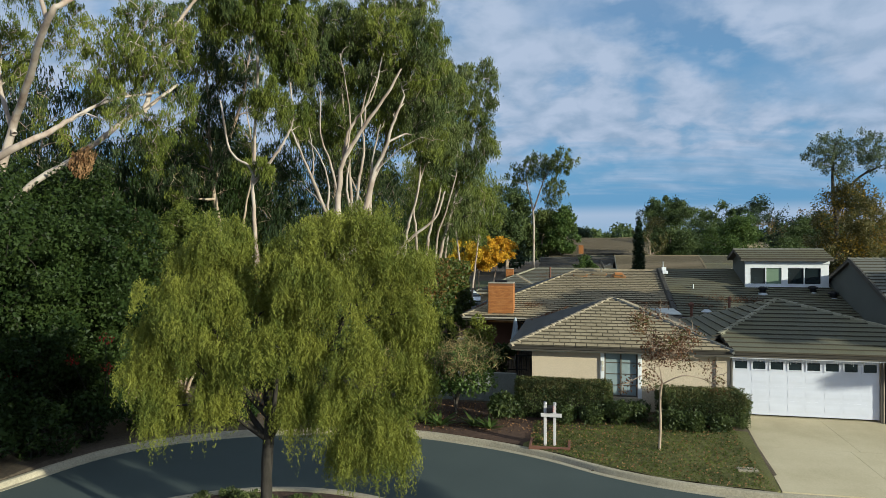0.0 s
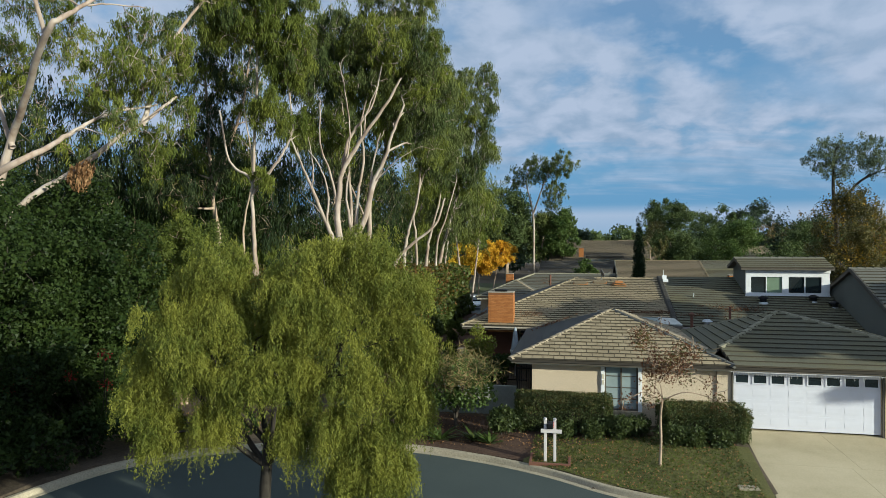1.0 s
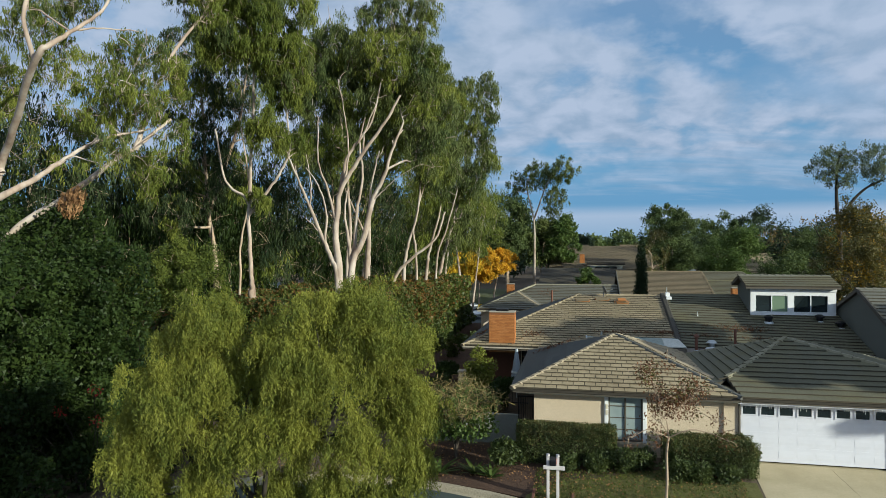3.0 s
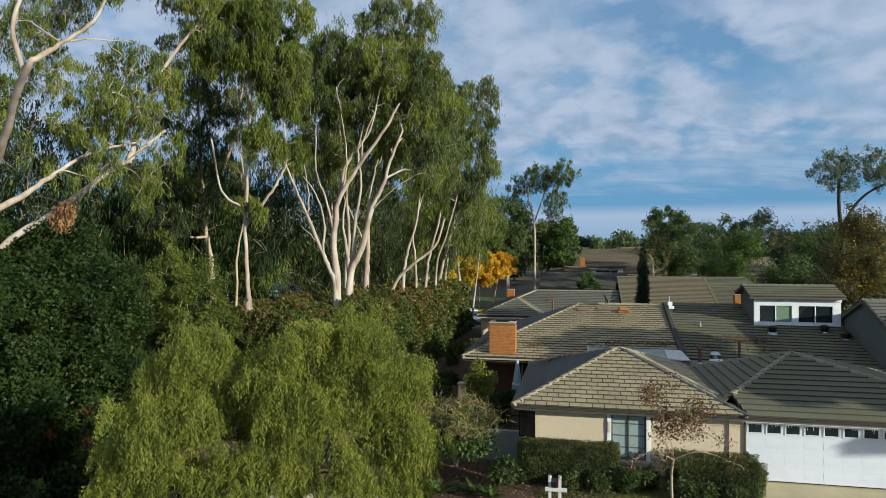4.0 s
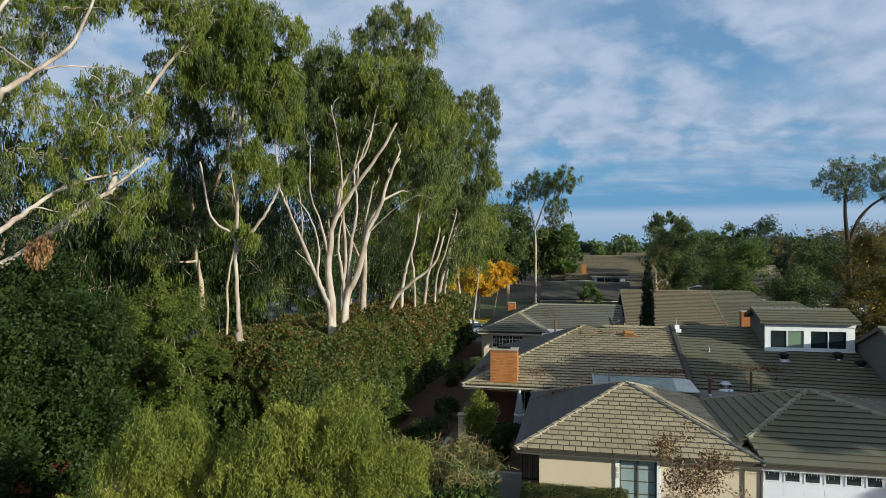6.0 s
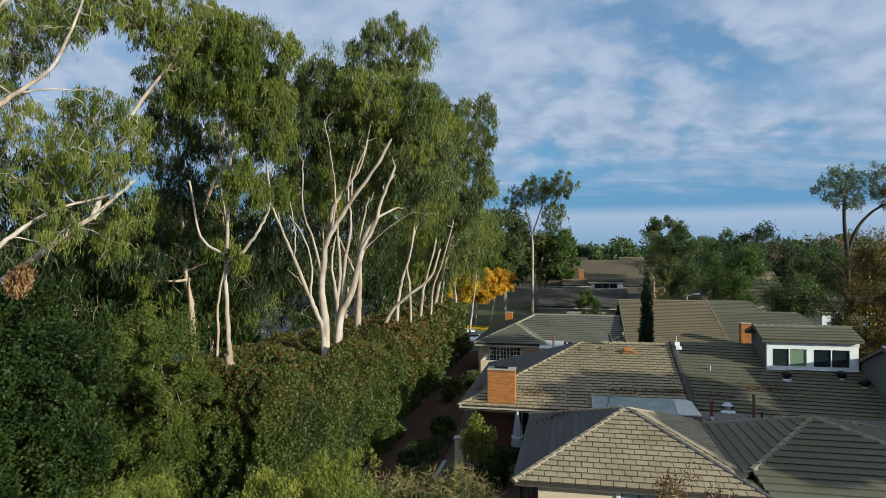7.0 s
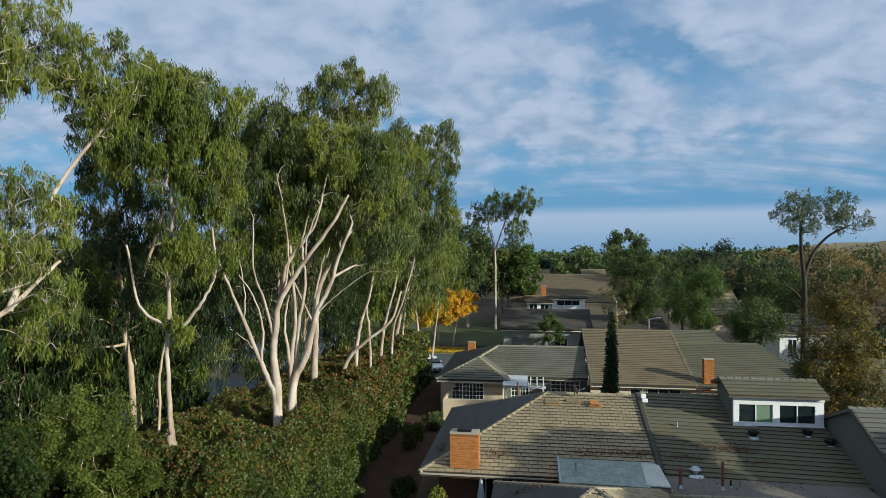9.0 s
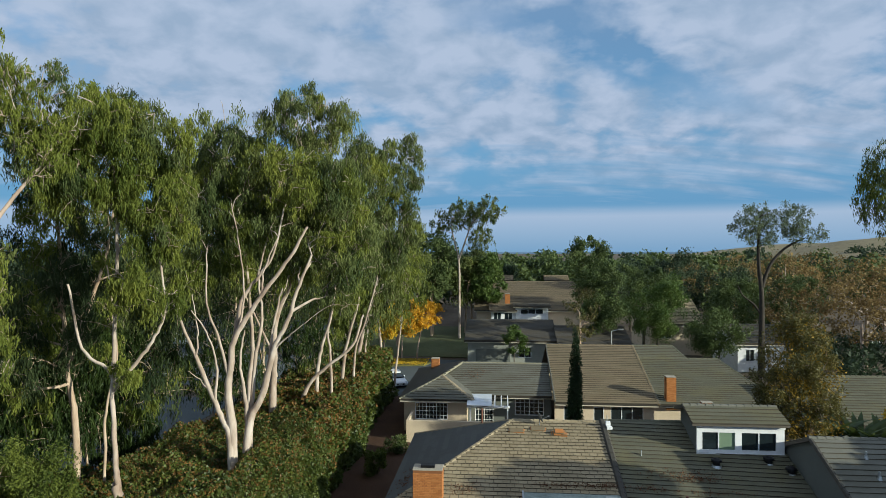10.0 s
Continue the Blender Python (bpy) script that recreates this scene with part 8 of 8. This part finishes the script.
woods("hill_scrub", band, LEAF_FARDARK, 506, 260, 3.0, "dark scrub on the slope of the hill")
# trees added out of view beside the grey house to shade roofs and road
def shade_tree(at, balls, seed, count):
    rnd = np.random.default_rng(seed)
    w = Wood()
    x, y, z = at
    top = min(b[2] for b in balls) + 0.8 - z
    c = spline([(x, y, z), (x + 0.1, y, z + top * 0.5), (x, y + 0.1, z + top)], 5)
    w.tube(c, 0.22, 0.12, 8)
    reach(w, [(p, 0.12) for p in c[5:]], [b[:3] for b in balls], rnd, 0.08)
    v, f = leaves(in_balls(balls, count, rnd, 0.5), 0.34, 0.3, rnd, 0.6, 1.0, 3)
    return plant("unseen_shade_tree", at, "open-crowned tree added out of view to shade roofs and road", "tree", w, BARK_GREY, [(v, f, LEAF_FAR, "crown")])


rnd = np.random.default_rng(600)
shade_tree((28.9, 16.4, 0.1), spaced(rnd, 46, (27.1, 18.8, 9.1), (3.2, 2.6, 0.8), 0.6, 0.7, 0.8) + spaced(rnd, 22, (28.7, 19.5, 8.1), (2.8, 1.9, 0.5), 0.55, 0.7, 0.8) + [(28.1, 15.8, 7.75, 0.6, 0.5, 0.3), (28.4, 16.3, 7.9, 0.5, 0.4, 0.3)], 605, 22000)
shade_tree((27.1, 19.4, 0.1), spaced(rnd, 60, (28.0, 19.2, 9.9), (3.4, 3.3, 1.3), 0.85, 0.7, 1.0), 601, 20000)
shade_tree((20.8, 3.8, 0.02), spaced(rnd, 44, (19.9, 3.8, 9.85), (4.0, 1.2, 1.5), 0.8, 0.8, 0.9), 603, 16000)
shade_tree((26.6, 19.9, 0.1), spaced(rnd, 56, (26.6, 19.6, 9.5), (3.4, 2.6, 0.9), 0.75, 0.7, 0.8), 606, 20000)
shade_tree((31.0, 28.3, 0.1), spaced(rnd, 30, (30.5, 28.3, 8.8), (2.6, 3.0, 1.2), 0.8, 0.8, 1.1), 604, 13000)
shade_tree((24.5, 25.1, 0.1), spaced(rnd, 40, (24.5, 24.6, 9.6), (3.2, 3.4, 1.3), 0.8, 0.8), 602, 14000)


# dry leaves caught on the roofs
def roof_litter(name, spots, per, seed, size, label):
    """spots: x, y, spread x, spread y, and the roof's height and rise along y there."""
    r = np.random.default_rng(seed)
    P = []
    for (x, y, sx, sy, z, rise, leanx) in spots:
        n = r.normal(size=(per, 2))
        px, py = x + n[:, 0] * sx, y + n[:, 1] * sy
        P.append(np.stack([px, py, z + rise * (py - y) + leanx * (px - x) + 0.085 + r.uniform(0, 0.05, per)], axis=1))
    v, f = leaves(np.concatenate(P), size, 0.0, r, 0.45, 1.0, 3)
    return tagged(link_mesh(name, array_mesh(name, v, f), LEAF_RUST), label, "leaf litter", kind="stuff")


roof_litter("roof_debris", [(1.6, 35.5, 0.5, 0.10, 3.52, 0.305, 0), (3.0, 35.55, 0.6, 0.10, 3.53, 0.305, 0), (4.3, 35.6, 0.3, 0.12, 3.55, 0.305, 0), (-2.4, 35.1, 0.35, 0.22, 3.38, 0.305, 0), (-5.3, 36.5, 0.25, 0.8, 3.2, 0.0, 0.36), (-1.2, 30.5, 0.5, 0.2, 3.4, 0.0, 0.38)], 170, 700, 0.09, "brown dry leaves caught on the tan roofs")
roof_litter("roof_debris", [(8.6, 36.4, 0.7, 0.10, 3.65, 0.32, 0), (6.2, 35.7, 0.6, 0.12, 3.42, 0.32, 0), (9.2, 35.6, 0.9, 0.12, 3.36, 0.32, 0), (5.2, 31.8, 0.3, 0.4, 3.0, 0, 0), (8.5, 34.0, 1.6, 0.5, 2.96, 0, 0), (8.0, 36.9, 1.0, 0.14, 3.80, 0.32, 0), (8.4, 36.6, 0.9, 0.10, 3.72, 0.32, 0)], 150, 701, 0.09, "brown dry leaves caught on the olive roof")
roof_litter("roof_debris", [(-2.9, 60.0, 0.5, 0.5, 3.95, 0.375, 0)], 110, 702, 0.11, "orange-brown dry leaves on the grey roof")

# ---- vehicles and small street things ----
def car(at, turn, paint, label):
    """A saloon car: lofted body, cabin glass, wheels, lamps."""
    t = thing("car", at, label, "car", "parked cars")
    t.rotation_euler = (0, 0, turn)
    M = Matrix.Translation(at) @ Matrix.Rotation(turn, 4, "Z")

    def put(name, bm, mat, parent=None, label=""):
        me = bpy.data.meshes.new(name)
        bmesh.ops.recalc_face_normals(bm, faces=bm.faces)
        bm.to_mesh(me)
        bm.free()
        ob = new(name, me)
        me.materials.append(mat)
        ob.parent = parent or t
        if label:
            ob["label"] = label
        return ob

    def loft(sections):
        """sections: (y, half width, z bottom, z top, shoulder)."""
        bm = bmesh.new()
        rings = []
        for y, hw, zb, zt, sh in sections:
            pts = [(-hw * 0.92, zb), (-hw, zb + 0.18), (-hw, (zb + zt) / 2 + 0.05), (-hw * sh, zt), (hw * sh, zt), (hw, (zb + zt) / 2 + 0.05), (hw, zb + 0.18), (hw * 0.92, zb)]
            rings.append([bm.verts.new((x, y, z)) for x, z in pts])
        for a, b in zip(rings, rings[1:]):
            for i in range(8):
                bm.faces.new((a[i], a[(i + 1) % 8], b[(i + 1) % 8], b[i]))
        bm.faces.new(rings[0]); bm.faces.new(rings[-1][::-1])
        return bm

    body = put("body", loft([(-2.25, 0.72, 0.32, 0.62, 0.85), (-2.05, 0.84, 0.24, 0.74, 0.88), (-1.2, 0.89, 0.2, 0.92, 0.86), (-0.9, 0.89, 0.2, 0.95, 0.86), (1.5, 0.89, 0.2, 0.98, 0.86), (2.0, 0.86, 0.24, 0.98, 0.84), (2.25, 0.78, 0.34, 0.86, 0.86)]), paint)
    put("roof", loft([(-0.55, 0.60, 1.30, 1.40, 0.8), (-0.2, 0.64, 1.36, 1.46, 0.8), (0.8, 0.64, 1.36, 1.47, 0.8), (1.25, 0.60, 1.28, 1.40, 0.8)]), paint, body)
    put("cabin_glass", loft([(-1.25, 0.78, 0.86, 0.93, 0.9), (-0.5, 0.74, 0.9, 1.36, 0.8), (1.2, 0.74, 0.9, 1.36, 0.8), (1.95, 0.74, 0.9, 0.99, 0.9)]), GLASS, body)
    for sx in (-1, 1):
        for y in (-1.38, 1.38):
            wheel = put("wheel", rods(((sx * 0.74, y, 0.32), (sx * 0.92, y, 0.32), 0.32, 0.32, 18)), RUBBER)
            put("rim", rods(((sx * 0.90, y, 0.32), (sx * 0.93, y, 0.32), 0.20, 0.19, 14)), STEEL, wheel)
        put("headlamp", boxes((min(sx * 0.48, sx * 0.76), max(sx * 0.48, sx * 0.76), -2.22, -2.0, 0.58, 0.70), bevel=0.02), LAMPGLASS, body)
        put("tail_lamp", boxes((min(sx * 0.5, sx * 0.78), max(sx * 0.5, sx * 0.78), 2.1, 2.27, 0.70, 0.86), bevel=0.02), TAILRED, body)
        put("mirror", boxes((min(sx * 0.86, sx * 1.0), max(sx * 0.86, sx * 1.0), -0.75, -0.6, 0.92, 1.05), bevel=0.03), paint, body)
    put("grille", boxes((-0.45, 0.45, -2.27, -2.2, 0.36, 0.52), bevel=0.01), BLACK, body)
    put("number_plate", boxes((-0.2, 0.2, -2.29, -2.27, 0.44, 0.54)), WHITE, body)
    return t


car((-12.0, 73.4, 0.16), radians(28), CARWHITE, "white saloon car parked in the lane")
car((-46, 82, 0.17), radians(150), CARGREY, "grey saloon car in the parking lot")
car((-40.5, 74, 0.17), radians(70), CARDARK, "dark saloon car in the parking lot")
car((-50, 100, 0.17), radians(60), CARWHITE, "white car in the parking lot")
car((-44, 103, 0.17), radians(60), CARDARK, "dark car in the parking lot")
car((-56, 92, 0.17), radians(160), CARWHITE, "white car in the parking lot")
car((-62, 110, 0.17), radians(90), CARGREY, "grey car in the parking lot")
car((-52, 70, 0.17), radians(100), CARRED, "red car in the parking lot")
car((60, 104, 0.17), radians(100), CARGREY, "grey car parked beyond the houses")
car((54, 106, 0.17), radians(100), CARWHITE, "white car parked beyond the houses")


def street_lamp(at, h):
    x, y, z = at
    t = thing("street_lamp", at, "slim grey street lamp with a short arm", "street lamp")
    part("pole", rods(((x, y, z), (x, y, z + h), 0.09, 0.06, 8)), STEEL, t)
    part("arm", rods(((x, y, z + h), (x + 0.9, y - 0.2, z + h + 0.25), 0.05, 0.04, 7)), STEEL, t)
    part("head", boxes((x + 0.75, x + 1.3, y - 0.35, y - 0.1, z + h + 0.18, z + h + 0.32), bevel=0.03), STEEL, t)
    return t


street_lamp((12.1, 80.0, 0.2), 5.1)

# ---- roof tiles, piece by piece ----
for job in TILE_JOBS:
    lay_tiles(*job)
